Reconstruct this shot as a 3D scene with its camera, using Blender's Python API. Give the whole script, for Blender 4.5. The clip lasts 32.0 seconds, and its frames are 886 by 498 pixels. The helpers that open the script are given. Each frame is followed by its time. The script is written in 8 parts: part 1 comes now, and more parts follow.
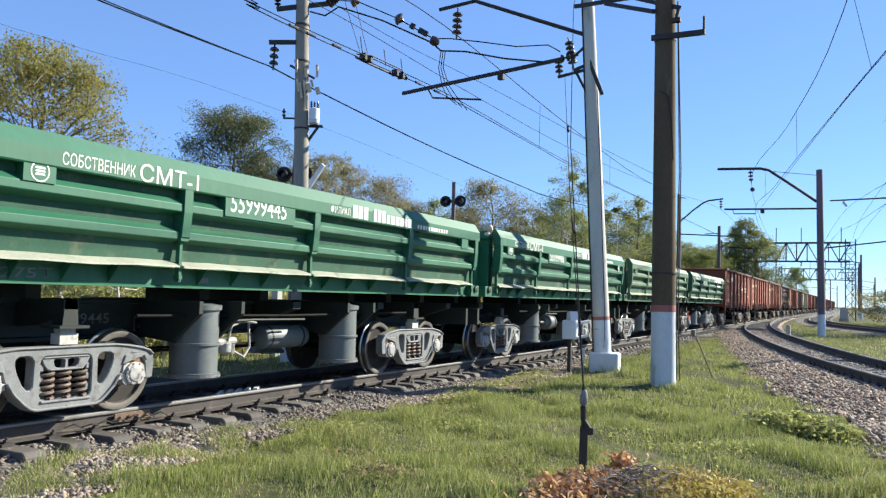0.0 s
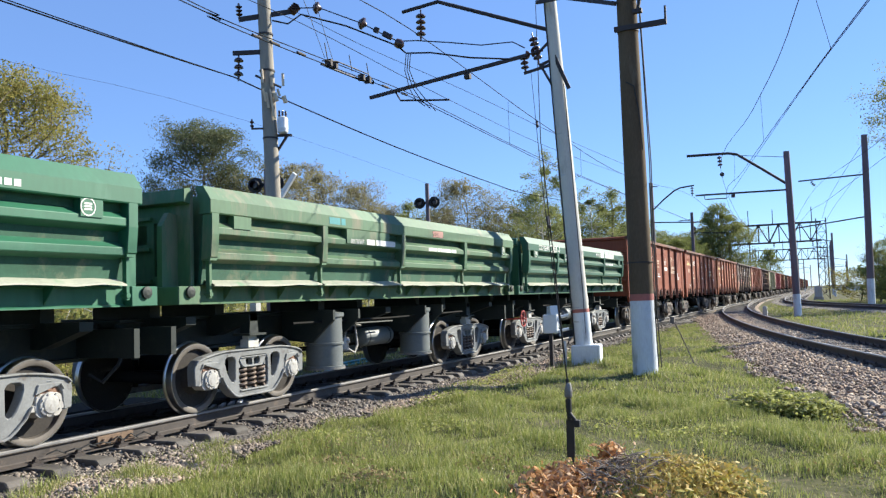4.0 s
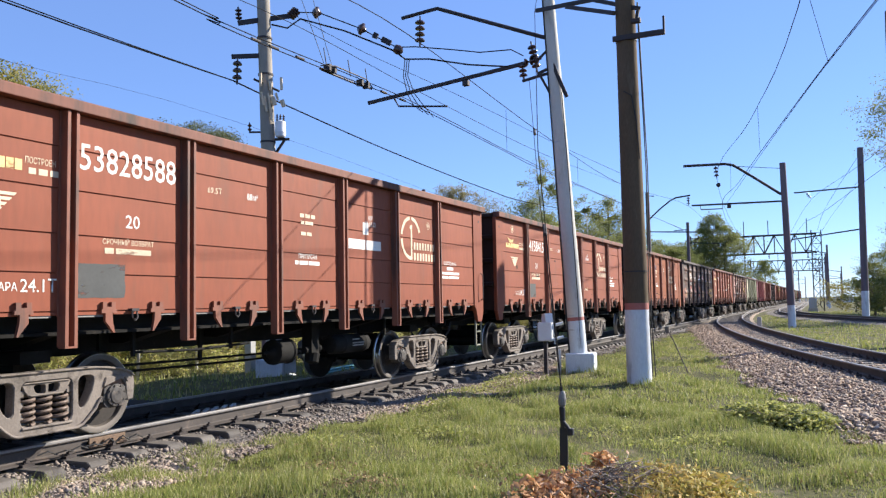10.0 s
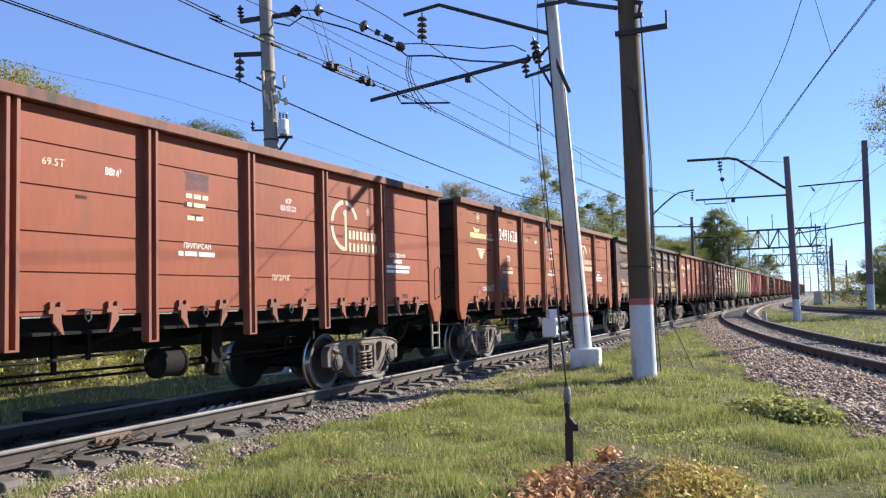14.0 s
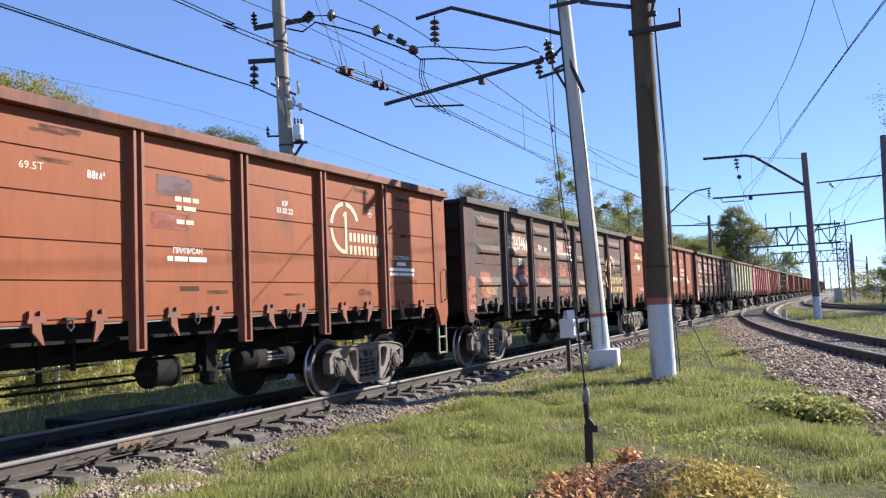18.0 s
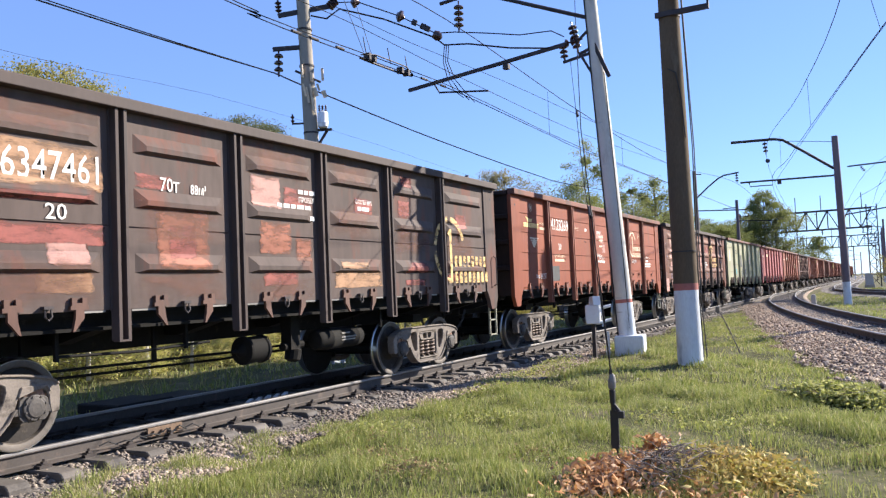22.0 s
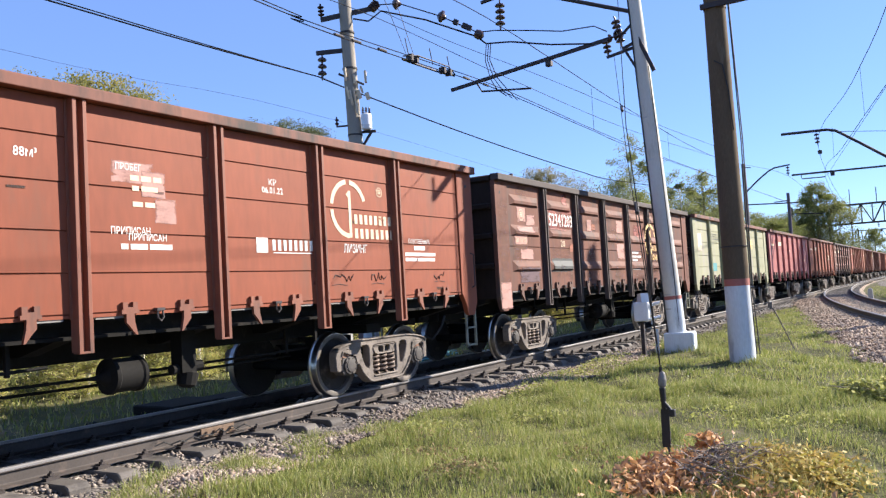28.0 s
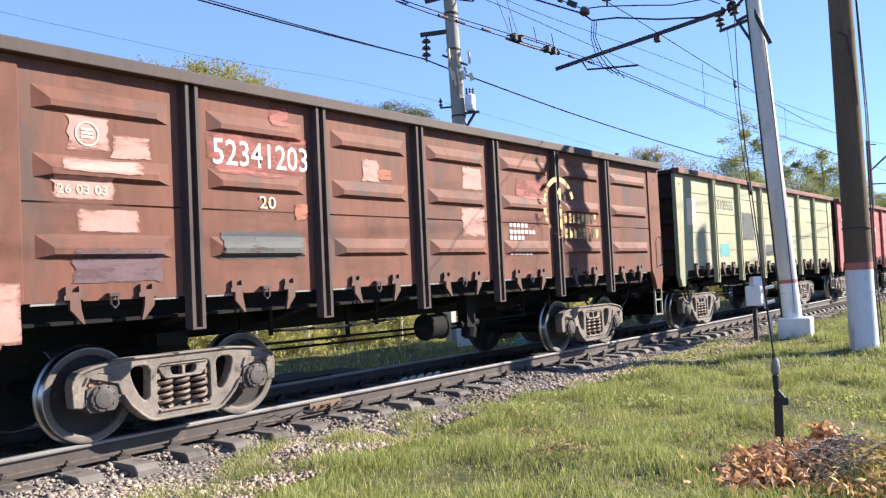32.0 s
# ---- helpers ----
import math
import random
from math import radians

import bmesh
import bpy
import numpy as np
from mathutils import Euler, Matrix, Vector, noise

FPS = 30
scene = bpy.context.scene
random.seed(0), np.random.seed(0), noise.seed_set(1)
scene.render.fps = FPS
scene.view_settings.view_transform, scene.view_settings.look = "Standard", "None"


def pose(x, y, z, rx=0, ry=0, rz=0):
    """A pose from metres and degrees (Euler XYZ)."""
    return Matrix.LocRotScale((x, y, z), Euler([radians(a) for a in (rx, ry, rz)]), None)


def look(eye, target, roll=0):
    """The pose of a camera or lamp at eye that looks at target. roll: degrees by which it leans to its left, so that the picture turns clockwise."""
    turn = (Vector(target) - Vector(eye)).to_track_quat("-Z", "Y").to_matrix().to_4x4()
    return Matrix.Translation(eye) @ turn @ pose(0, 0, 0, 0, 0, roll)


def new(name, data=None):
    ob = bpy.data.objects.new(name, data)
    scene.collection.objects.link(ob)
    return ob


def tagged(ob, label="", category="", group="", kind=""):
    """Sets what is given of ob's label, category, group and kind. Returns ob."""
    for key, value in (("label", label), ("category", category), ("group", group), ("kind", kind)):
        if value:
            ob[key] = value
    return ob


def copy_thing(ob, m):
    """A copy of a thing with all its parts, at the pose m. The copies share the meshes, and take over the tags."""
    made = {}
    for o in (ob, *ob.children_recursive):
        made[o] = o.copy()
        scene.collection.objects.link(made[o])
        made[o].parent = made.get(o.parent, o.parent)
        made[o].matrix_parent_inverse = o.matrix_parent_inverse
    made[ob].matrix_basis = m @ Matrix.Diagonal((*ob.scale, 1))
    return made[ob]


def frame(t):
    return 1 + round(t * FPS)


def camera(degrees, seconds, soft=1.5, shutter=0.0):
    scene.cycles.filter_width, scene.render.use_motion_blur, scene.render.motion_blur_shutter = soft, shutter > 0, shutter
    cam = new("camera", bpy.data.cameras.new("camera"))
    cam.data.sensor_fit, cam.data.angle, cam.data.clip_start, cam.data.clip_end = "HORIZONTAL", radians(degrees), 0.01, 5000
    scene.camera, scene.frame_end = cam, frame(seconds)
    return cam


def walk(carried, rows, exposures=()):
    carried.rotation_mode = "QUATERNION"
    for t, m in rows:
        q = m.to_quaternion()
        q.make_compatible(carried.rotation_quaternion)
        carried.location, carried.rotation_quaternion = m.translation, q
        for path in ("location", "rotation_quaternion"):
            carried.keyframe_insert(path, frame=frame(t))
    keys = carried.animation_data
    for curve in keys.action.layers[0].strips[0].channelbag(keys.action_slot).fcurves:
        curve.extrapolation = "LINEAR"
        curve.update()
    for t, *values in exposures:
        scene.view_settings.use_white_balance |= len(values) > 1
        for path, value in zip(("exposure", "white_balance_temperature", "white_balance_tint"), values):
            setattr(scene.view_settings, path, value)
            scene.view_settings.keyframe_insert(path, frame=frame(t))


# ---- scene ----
EYE = (8.31, 0.0, 1.39)
CAMERA = (  # seconds, yaw, pitch, roll
    (0, 26.72, 3.32, -1.56), (0.5, 26.74, 3.2, -1.89), (1, 26.8, 3.32, -1.69), (1.5, 26.61, 3.29, -1.37),
    (2, 26.36, 3.23, -0.72), (2.5, 26.09, 3.31, 0.07), (3, 25.84, 3.34, 0.88), (3.5, 25.59, 3.36, 1.54),
    (5.5, 24.72, 3.51, 1.9), (6, 24.58, 3.53, 1.75), (6.5, 24.45, 3.6, 1.67), (7, 24.39, 3.65, 1.47),
    (7.5, 24.33, 3.73, 1.33), (8, 24.31, 3.79, 1.41), (8.5, 24.68, 3.87, 1.23), (9, 25.33, 3.88, 0.98),
    (9.5, 25.02, 3.86, 0.9), (10, 24.93, 3.84, 1.03), (10.5, 25.05, 3.81, 1.28), (11, 25.13, 3.78, 1.59),
    (11.5, 25.12, 3.73, 1.74), (12, 25.11, 3.67, 1.73), (12.5, 25.11, 3.61, 1.67), (13, 25.15, 3.57, 1.69),
    (13.5, 25.19, 3.59, 1.52), (14, 25.23, 3.61, 1.46), (14.5, 25.27, 3.62, 1.57), (16.5, 25.73, 3.83, 1.46),
    (17, 25.94, 3.84, 1.58), (17.5, 26.13, 3.85, 1.71), (18, 26.42, 3.83, 2.28), (18.5, 26.89, 3.85, 2.95),
    (19, 28.3, 3.87, 3.14), (19.5, 27.94, 3.73, 2.81), (20, 27.91, 3.56, 2.38), (20.5, 28.05, 3.33, 1.99),
    (21, 28.11, 3.09, 1.85), (21.5, 28.17, 2.99, 2.1), (22, 28.18, 2.94, 2.42), (22.5, 28.16, 2.91, 2.31),
    (23, 28.19, 2.92, 2.11), (23.5, 28.24, 2.94, 2.11), (24, 28.32, 2.96, 2.37), (24.5, 28.38, 2.98, 2.28),
    (26.5, 31.39, 3.12, 2.23), (27, 31.27, 3.14, 2.51), (27.5, 31.12, 3.14, 3.05), (28, 31.42, 3.06, 3.23),
    (28.5, 32.14, 2.92, 2.97), (29, 32.67, 2.69, 2.71), (29.5, 33.11, 2.52, 2.76), (30, 33.52, 2.36, 2.79),
    (30.5, 33.94, 2.23, 2.58), (31, 34.79, 2.15, 2.51), (31.5, 37.25, 2.14, 2.61), (32, 38.65, 2.09, 2.67),
)
cam = camera(57.13, 32.0, soft=1.3)
walk(cam, [(t, pose(*EYE, 90 + p, r, y)) for t, y, p, r in CAMERA],
     [(0, 0.97, 6470, 2.5), (3, 0.97, 6470, 3.5), (6, 0.97, 6500, 6), (10, 0.97, 6500, 10), (17, 0.97, 6550, 11), (19, 1.0, 6550, 11.5), (21, 1.09, 6550, 11.5), (23, 1.14, 6550, 11.5), (27, 1.14, 6550, 11.5), (30, 1.16, 6550, 11.5), (31, 1.25, 6550, 11.5), (32, 1.38, 6550, 11.5)])

# ---- light ----
SUN_YAW, SUN_EL = 51.2, 29.5      # degrees from +x towards +y, degrees up
world = bpy.data.worlds.new("sky")
scene.world = world
world.use_nodes = True
wn = world.node_tree.nodes
sky = wn.new("ShaderNodeTexSky")
sky.sky_type = "NISHITA"
sky.sun_disc = False
sky.sun_elevation, sky.sun_rotation = radians(SUN_EL), radians(90 - SUN_YAW)
sky.air_density, sky.dust_density, sky.ozone_density, sky.altitude = 0.85, 0.0, 5.0, 100
tint = wn.new("ShaderNodeMix")
tint.data_type, tint.blend_type = "RGBA", "MULTIPLY"
tint.inputs["Factor"].default_value = 1.0
tint.inputs["B"].default_value = (0.975, 1.05, 1.22, 1)
world.node_tree.links.new(sky.outputs[0], tint.inputs["A"])
even = wn.new("ShaderNodeMix")      # a flat blue mixed in to weaken the sky's gradient
even.data_type = "RGBA"
even.inputs["Factor"].default_value = 0.3
even.inputs["B"].default_value = (3.0, 4.9, 10.4, 1)
world.node_tree.links.new(tint.outputs["Result"], even.inputs["A"])
world.node_tree.links.new(even.outputs["Result"], wn["Background"].inputs[0])
wn["Background"].inputs[1].default_value = 0.074
sun = new("sun", bpy.data.lights.new("sun", "SUN"))
sun.data.energy, sun.data.angle, sun.data.color = 5.6, radians(0.53), (1.0, 0.925, 0.81)
sy, se = radians(SUN_YAW), radians(SUN_EL)
sun.matrix_world = look((0, 0, 40), (-math.cos(sy) * math.cos(se) * 40, -math.sin(sy) * math.cos(se) * 40, 40 - 40 * math.sin(se)))


# ---- materials ----
def material(name, base, rough=0.6, metal=0.0, var=0.25, scale=3.0, bump=0.15, fine=40.0, dust=None, dust_amount=0.0, per_object=0.0, spec=0.5, streak=False, flaked=0.0, brushed=0.0, thin=1.0):
    """Paint, metal, stone, soil: two scales of noise in the colour, a fine relief, and dust or wear of another colour in patches."""
    m = bpy.data.materials.new(name)
    m.use_nodes = True
    n, l = m.node_tree.nodes, m.node_tree.links
    b = n["Principled BSDF"]
    b.inputs["Roughness"].default_value, b.inputs["Metallic"].default_value = rough, metal
    b.inputs["Specular IOR Level"].default_value = spec
    co = n.new("ShaderNodeTexCoord")
    mp = n.new("ShaderNodeMapping")
    mp.inputs["Scale"].default_value = (1, 1, 0.25) if streak else (1, 1, 1)
    l.new(co.outputs["Object"], mp.inputs["Vector"])
    info = n.new("ShaderNodeObjectInfo")
    shift = n.new("ShaderNodeVectorMath")
    shift.operation = "MULTIPLY_ADD"
    shift.inputs[1].default_value = (37.0, 53.0, 71.0)
    l.new(info.outputs["Random"], shift.inputs[0])
    l.new(mp.outputs[0], shift.inputs[2])
    coarse, grain = n.new("ShaderNodeTexNoise"), n.new("ShaderNodeTexNoise")
    for tex, s, d in ((coarse, scale, 5), (grain, fine, 3)):
        tex.inputs["Scale"].default_value, tex.inputs["Detail"].default_value = s, d
        l.new(shift.outputs[0], tex.inputs["Vector"])
    both = n.new("ShaderNodeMath")
    both.operation = "MULTIPLY_ADD"
    both.inputs[1].default_value, both.inputs[2].default_value = 0.45, 0.0
    l.new(grain.outputs["Fac"], both.inputs[0])
    add = n.new("ShaderNodeMath")
    add.operation = "MULTIPLY_ADD"
    add.inputs[1].default_value = 0.75
    l.new(coarse.outputs["Fac"], add.inputs[0])
    l.new(both.outputs[0], add.inputs[2])
    ramp = n.new("ShaderNodeValToRGB")
    e = ramp.color_ramp.elements
    e[0].position, e[1].position = 0.35, 0.85
    lo, hi = 1 - var, 1 + var
    e[0].color = (*[min(1, c * lo) for c in base], 1)
    e[1].color = (*[min(1, c * hi) for c in base], 1)
    l.new(add.outputs[0], ramp.inputs[0])
    colour = ramp.outputs[0]
    if dust:
        worn = n.new("ShaderNodeTexNoise")
        worn.inputs["Scale"].default_value, worn.inputs["Detail"].default_value, worn.inputs["Roughness"].default_value = scale * 1.7, 7, 0.65
        l.new(shift.outputs[0], worn.inputs["Vector"])
        cut = n.new("ShaderNodeMapRange")
        cut.inputs["From Min"].default_value, cut.inputs["From Max"].default_value = 0.68 - dust_amount * 0.4, 0.80 - dust_amount * 0.3
        l.new(worn.outputs["Fac"], cut.inputs["Value"])
        mix = n.new("ShaderNodeMix")
        mix.data_type = "RGBA"
        mix.inputs["B"].default_value = (*dust, 1)
        l.new(cut.outputs[0], mix.inputs["Factor"])
        l.new(colour, mix.inputs["A"])
        colour = mix.outputs["Result"]
    if per_object:
        hsv = n.new("ShaderNodeHueSaturation")
        rng = n.new("ShaderNodeMapRange")
        rng.inputs["To Min"].default_value, rng.inputs["To Max"].default_value = 1 - per_object, 1 + per_object
        l.new(info.outputs["Random"], rng.inputs["Value"])
        l.new(rng.outputs[0], hsv.inputs["Value"])
        l.new(colour, hsv.inputs["Color"])
        colour = hsv.outputs[0]
    l.new(colour, b.inputs["Base Color"])
    if flaked:      # paint that has come off in flakes
        gone = n.new("ShaderNodeTexNoise")
        gone.inputs["Scale"].default_value, gone.inputs["Detail"].default_value, gone.inputs["Roughness"].default_value = 4.5, 8, 0.7
        brush = n.new("ShaderNodeMapping")
        brush.inputs["Scale"].default_value = (1, 0.45, 1.7)
        l.new(shift.outputs[0], brush.inputs["Vector"])
        l.new(brush.outputs[0], gone.inputs["Vector"])
        keep = n.new("ShaderNodeMapRange")
        keep.inputs["From Min"].default_value, keep.inputs["From Max"].default_value = flaked - (0.16 if brushed else 0.09), flaked + (0.12 if brushed else 0.05)
        l.new(gone.outputs["Fac"], keep.inputs["Value"])
        cover = keep.outputs[0]
        if brushed:      # touch-up paint thins out unevenly towards its edges
            parts = n.new("ShaderNodeSeparateXYZ")
            l.new(co.outputs["Generated"], parts.inputs[0])
            inset = None
            for axis in ("Y", "Z"):
                ends = n.new("ShaderNodeMath")
                ends.operation = "PINGPONG"
                ends.inputs[1].default_value = 0.5
                l.new(parts.outputs[axis], ends.inputs[0])
                if inset:
                    low = n.new("ShaderNodeMath")
                    low.operation = "MINIMUM"
                    l.new(inset, low.inputs[0])
                    l.new(ends.outputs[0], low.inputs[1])
                    inset = low.outputs[0]
                else:
                    inset = ends.outputs[0]
            uneven = n.new("ShaderNodeMath")
            uneven.operation = "MULTIPLY_ADD"
            uneven.inputs[1].default_value = 0.55
            l.new(gone.outputs["Fac"], uneven.inputs[0])
            l.new(inset, uneven.inputs[2])
            fade = n.new("ShaderNodeMapRange")
            fade.interpolation_type = "SMOOTHSTEP"
            fade.inputs["From Min"].default_value, fade.inputs["From Max"].default_value = 0.235, 0.235 + brushed
            l.new(uneven.outputs[0], fade.inputs["Value"])
            both_ways = n.new("ShaderNodeMath")
            both_ways.operation = "MULTIPLY"
            l.new(cover, both_ways.inputs[0])
            fade.inputs["To Max"].default_value = thin
            l.new(fade.outputs[0], both_ways.inputs[1])
            cover = both_ways.outputs[0]
        l.new(cover, b.inputs["Alpha"])
    if bump:
        bp = n.new("ShaderNodeBump")
        bp.inputs["Strength"].default_value, bp.inputs["Distance"].default_value = bump, 0.02
        l.new(add.outputs[0], bp.inputs["Height"])
        l.new(bp.outputs[0], b.inputs["Normal"])
    return m


def island(name, colours, rough=0.75, sub=0.0, bump=0.0):
    """A heap of small pieces (stones, blades, leaves): each island takes its own colour from the row of colours."""
    m = bpy.data.materials.new(name)
    m.use_nodes = True
    n, l = m.node_tree.nodes, m.node_tree.links
    b = n["Principled BSDF"]
    b.inputs["Roughness"].default_value = rough
    b.inputs["Specular IOR Level"].default_value = 0.25
    g = n.new("ShaderNodeNewGeometry")
    ramp = n.new("ShaderNodeValToRGB")
    r = ramp.color_ramp
    while len(r.elements) < len(colours):
        r.elements.new(0.5)
    for i, c in enumerate(colours):
        r.elements[i].position, r.elements[i].color = i / (len(colours) - 1), (*c, 1)
    l.new(g.outputs["Random Per Island"], ramp.inputs[0])
    l.new(ramp.outputs[0], b.inputs["Base Color"])
    if sub:
        t = n.new("ShaderNodeBsdfTranslucent")
        mx = n.new("ShaderNodeMixShader")
        mx.inputs[0].default_value = sub
        l.new(ramp.outputs[0], t.inputs["Color"])
        l.new(b.outputs[0], mx.inputs[1])
        l.new(t.outputs[0], mx.inputs[2])
        l.new(mx.outputs[0], n["Material Output"].inputs["Surface"])
    return m


RUST = (0.10, 0.045, 0.025)
M_BROWN = material("wagon_red_brown_paint", (0.222, 0.056, 0.0255), 0.65, spec=0.3, var=0.22, scale=0.9, fine=14, bump=0.05, dust=(0.165, 0.058, 0.033), dust_amount=0.28, streak=True)
M_BROWN2 = material("wagon_orange_brown_paint", (0.228, 0.061, 0.0195), 0.65, spec=0.3, var=0.22, scale=0.9, fine=14, bump=0.05, dust=(0.12, 0.045, 0.025), dust_amount=0.30, streak=True)
M_DARK = material("wagon_soot_dark_paint", (0.084, 0.062, 0.055), 0.75, spec=0.25, var=0.35, scale=0.9, fine=12, bump=0.08, dust=(0.15, 0.055, 0.038), dust_amount=0.36, streak=True)
M_DARKRED = material("wagon_dark_red_paint", (0.150, 0.060, 0.040), 0.7, spec=0.25, var=0.3, scale=1.0, fine=12, bump=0.08, dust=(0.085, 0.054, 0.045), dust_amount=0.45, streak=True)
M_PALE = material("wagon_pale_green_grey_paint", (0.265, 0.262, 0.155), 0.65, var=0.2, scale=1.2, fine=14, bump=0.06, dust=(0.28, 0.26, 0.20), dust_amount=0.4, streak=True)
M_PINK = material("wagon_faded_pink_red_paint", (0.30, 0.075, 0.07), 0.65, var=0.18, scale=1.0, fine=14, bump=0.05, dust=(0.20, 0.07, 0.06), dust_amount=0.3, streak=True)
M_GREEN = material("dump_car_green_paint", (0.020, 0.118, 0.062), 0.55, var=0.16, scale=1.2, fine=16, bump=0.04, dust=(0.045, 0.15, 0.09), dust_amount=0.25, streak=True)
M_GREEN_DARK = material("dump_car_dark_green_paint", (0.018, 0.084, 0.047), 0.55, var=0.2, scale=1.2, fine=16, bump=0.04, dust=(0.035, 0.07, 0.046), dust_amount=0.28, streak=True)
M_TRIM = material("wagon_dark_rusty_trim", (0.095, 0.042, 0.028), 0.7, var=0.35, scale=1.6, fine=18, bump=0.08, dust=(0.045, 0.030, 0.026), dust_amount=0.38, streak=True)
M_TRIM3 = material("wagon_sooty_post_paint", (0.052, 0.035, 0.031), 0.75, var=0.3, scale=1.4, fine=18, bump=0.08, dust=(0.04, 0.03, 0.028), dust_amount=0.3, streak=True)
M_GALVDULL = material("dull_grey_steel_lever", (0.20, 0.19, 0.18), 0.6, 0.3, var=0.3, scale=6, fine=50, bump=0.1)
M_LADDER = material("pale_olive_ladder_paint", (0.22, 0.22, 0.17), 0.7, var=0.3, scale=5, fine=40, bump=0.1, dust=(0.09, 0.075, 0.06), dust_amount=0.3)
M_TRIM2 = material("wagon_brown_post_paint", (0.185, 0.058, 0.031), 0.66, var=0.3, scale=1.4, fine=18, bump=0.06, dust=(0.075, 0.036, 0.025), dust_amount=0.36, streak=True)
M_CHORD = material("soot_streaked_chord_paint", (0.150, 0.048, 0.028), 0.72, var=0.35, scale=1.1, fine=18, bump=0.10, dust=(0.028, 0.018, 0.015), dust_amount=0.50, streak=True)
# wagon ends away from the sun: their shade is painted into this colour
M_ENDSHADE = material("shade_dark_end_paint", (0.026, 0.017, 0.014), 0.85, spec=0.2, var=0.35, scale=1.2, fine=18, bump=0.10, dust=(0.05, 0.024, 0.018), dust_amount=0.30, streak=True)
M_GREEN_DIRTY = material("dump_car_dusty_green_paint", (0.060, 0.130, 0.064), 0.6, var=0.25, scale=1.2, fine=16, bump=0.06, dust=(0.17, 0.155, 0.10), dust_amount=0.38, streak=True)
M_SANDY = material("sand_dusted_green_board", (0.022, 0.082, 0.047), 0.75, var=0.3, scale=1.5, fine=25, bump=0.1, dust=(0.12, 0.135, 0.085), dust_amount=0.36)
M_LIP = material("sand_worn_lip", (0.34, 0.345, 0.27), 0.75, var=0.3, scale=2.0, fine=30, bump=0.1, dust=(0.17, 0.28, 0.17), dust_amount=0.3)
# grimy black, taken darker still to carry the shade under the wagons
M_UNDER = material("grimy_black_with_shade", (0.010, 0.0095, 0.009), 0.85, spec=0.2, var=0.4, scale=2.5, fine=30, bump=0.12, dust=(0.032, 0.026, 0.022), dust_amount=0.2)
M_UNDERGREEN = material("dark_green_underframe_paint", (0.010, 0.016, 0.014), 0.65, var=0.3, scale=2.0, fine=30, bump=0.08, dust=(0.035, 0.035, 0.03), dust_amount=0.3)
M_BOGIE = material("dusty_cast_steel", (0.160, 0.134, 0.113), 0.78, var=0.45, scale=3.0, fine=45, bump=0.28, dust=(0.034, 0.025, 0.020), dust_amount=0.38)
M_BOGIE_GREY = material("grey_painted_cast_steel", (0.185, 0.188, 0.188), 0.62, var=0.28, scale=4.0, fine=45, bump=0.2, dust=(0.10, 0.085, 0.075), dust_amount=0.32)
M_BOXGREY = material("pale_grey_axle_box_paint", (0.36, 0.345, 0.325), 0.65, var=0.3, scale=5, fine=45, bump=0.2, dust=(0.14, 0.12, 0.105), dust_amount=0.3)
M_BOXDARK = material("greasy_dark_axle_box", (0.056, 0.049, 0.045), 0.7, var=0.4, scale=5, fine=45, bump=0.25, dust=(0.13, 0.105, 0.088), dust_amount=0.28)
M_ADAPTER = material("rusty_saddle_steel", (0.23, 0.125, 0.080), 0.8, var=0.35, scale=9, fine=60, bump=0.3, dust=(0.10, 0.055, 0.038), dust_amount=0.35)
M_PADCREAM = material("chalky_cream_paint", (0.50, 0.48, 0.44), 0.8, var=0.2, scale=6, fine=50, bump=0.1, dust=(0.25, 0.23, 0.20), dust_amount=0.3)
M_SPRING = material("rusty_spring_steel", (0.135, 0.098, 0.078), 0.65, 0.2, var=0.35, scale=8, fine=60, bump=0.2)
M_WHEEL = material("dusty_wheel_disc", (0.042, 0.037, 0.034), 0.85, 0.0, spec=0.2, var=0.35, scale=2.2, fine=40, bump=0.15, dust=(0.125, 0.105, 0.09), dust_amount=0.25)
M_RIM = material("brown_wheel_rim", (0.125, 0.108, 0.094), 0.7, 0.2, var=0.3, scale=3, fine=40, bump=0.12, dust=(0.045, 0.038, 0.034), dust_amount=0.25)
M_TREAD = material("polished_wheel_tread", (0.42, 0.41, 0.40), 0.30, 1.0, var=0.15, scale=6, fine=60, bump=0.03)
M_CYL = material("grey_cylinder_paint", (0.125, 0.138, 0.138), 0.5, var=0.2, scale=2.5, fine=30, bump=0.06, dust=(0.17, 0.17, 0.165), dust_amount=0.25)
M_WHITE = material("white_marking_paint", (0.74, 0.72, 0.68), 0.7, var=0.12, scale=6, fine=60, bump=0.0, flaked=0.33)
M_CREAM = material("faded_cream_marking_paint", (0.64, 0.51, 0.36), 0.7, var=0.18, scale=6, fine=60, bump=0.0, flaked=0.36)
M_YELLOW = material("yellow_marking_paint", (0.74, 0.52, 0.22), 0.7, var=0.15, scale=6, fine=60, bump=0.0, flaked=0.40)
M_WORNYELLOW = material("worn_yellow_marking_paint", (0.66, 0.44, 0.18), 0.7, var=0.2, scale=6, fine=60, bump=0.0, flaked=0.50)
M_PINKPATCH = material("pale_pink_touch_up_paint", (0.40, 0.215, 0.18), 0.75, var=0.2, scale=5, fine=40, bump=0.0, flaked=0.36, brushed=0.16)
M_REDPATCH = material("fresh_red_touch_up_paint", (0.24, 0.058, 0.045), 0.7, var=0.25, scale=4, fine=30, bump=0.0, flaked=0.44, brushed=0.2)
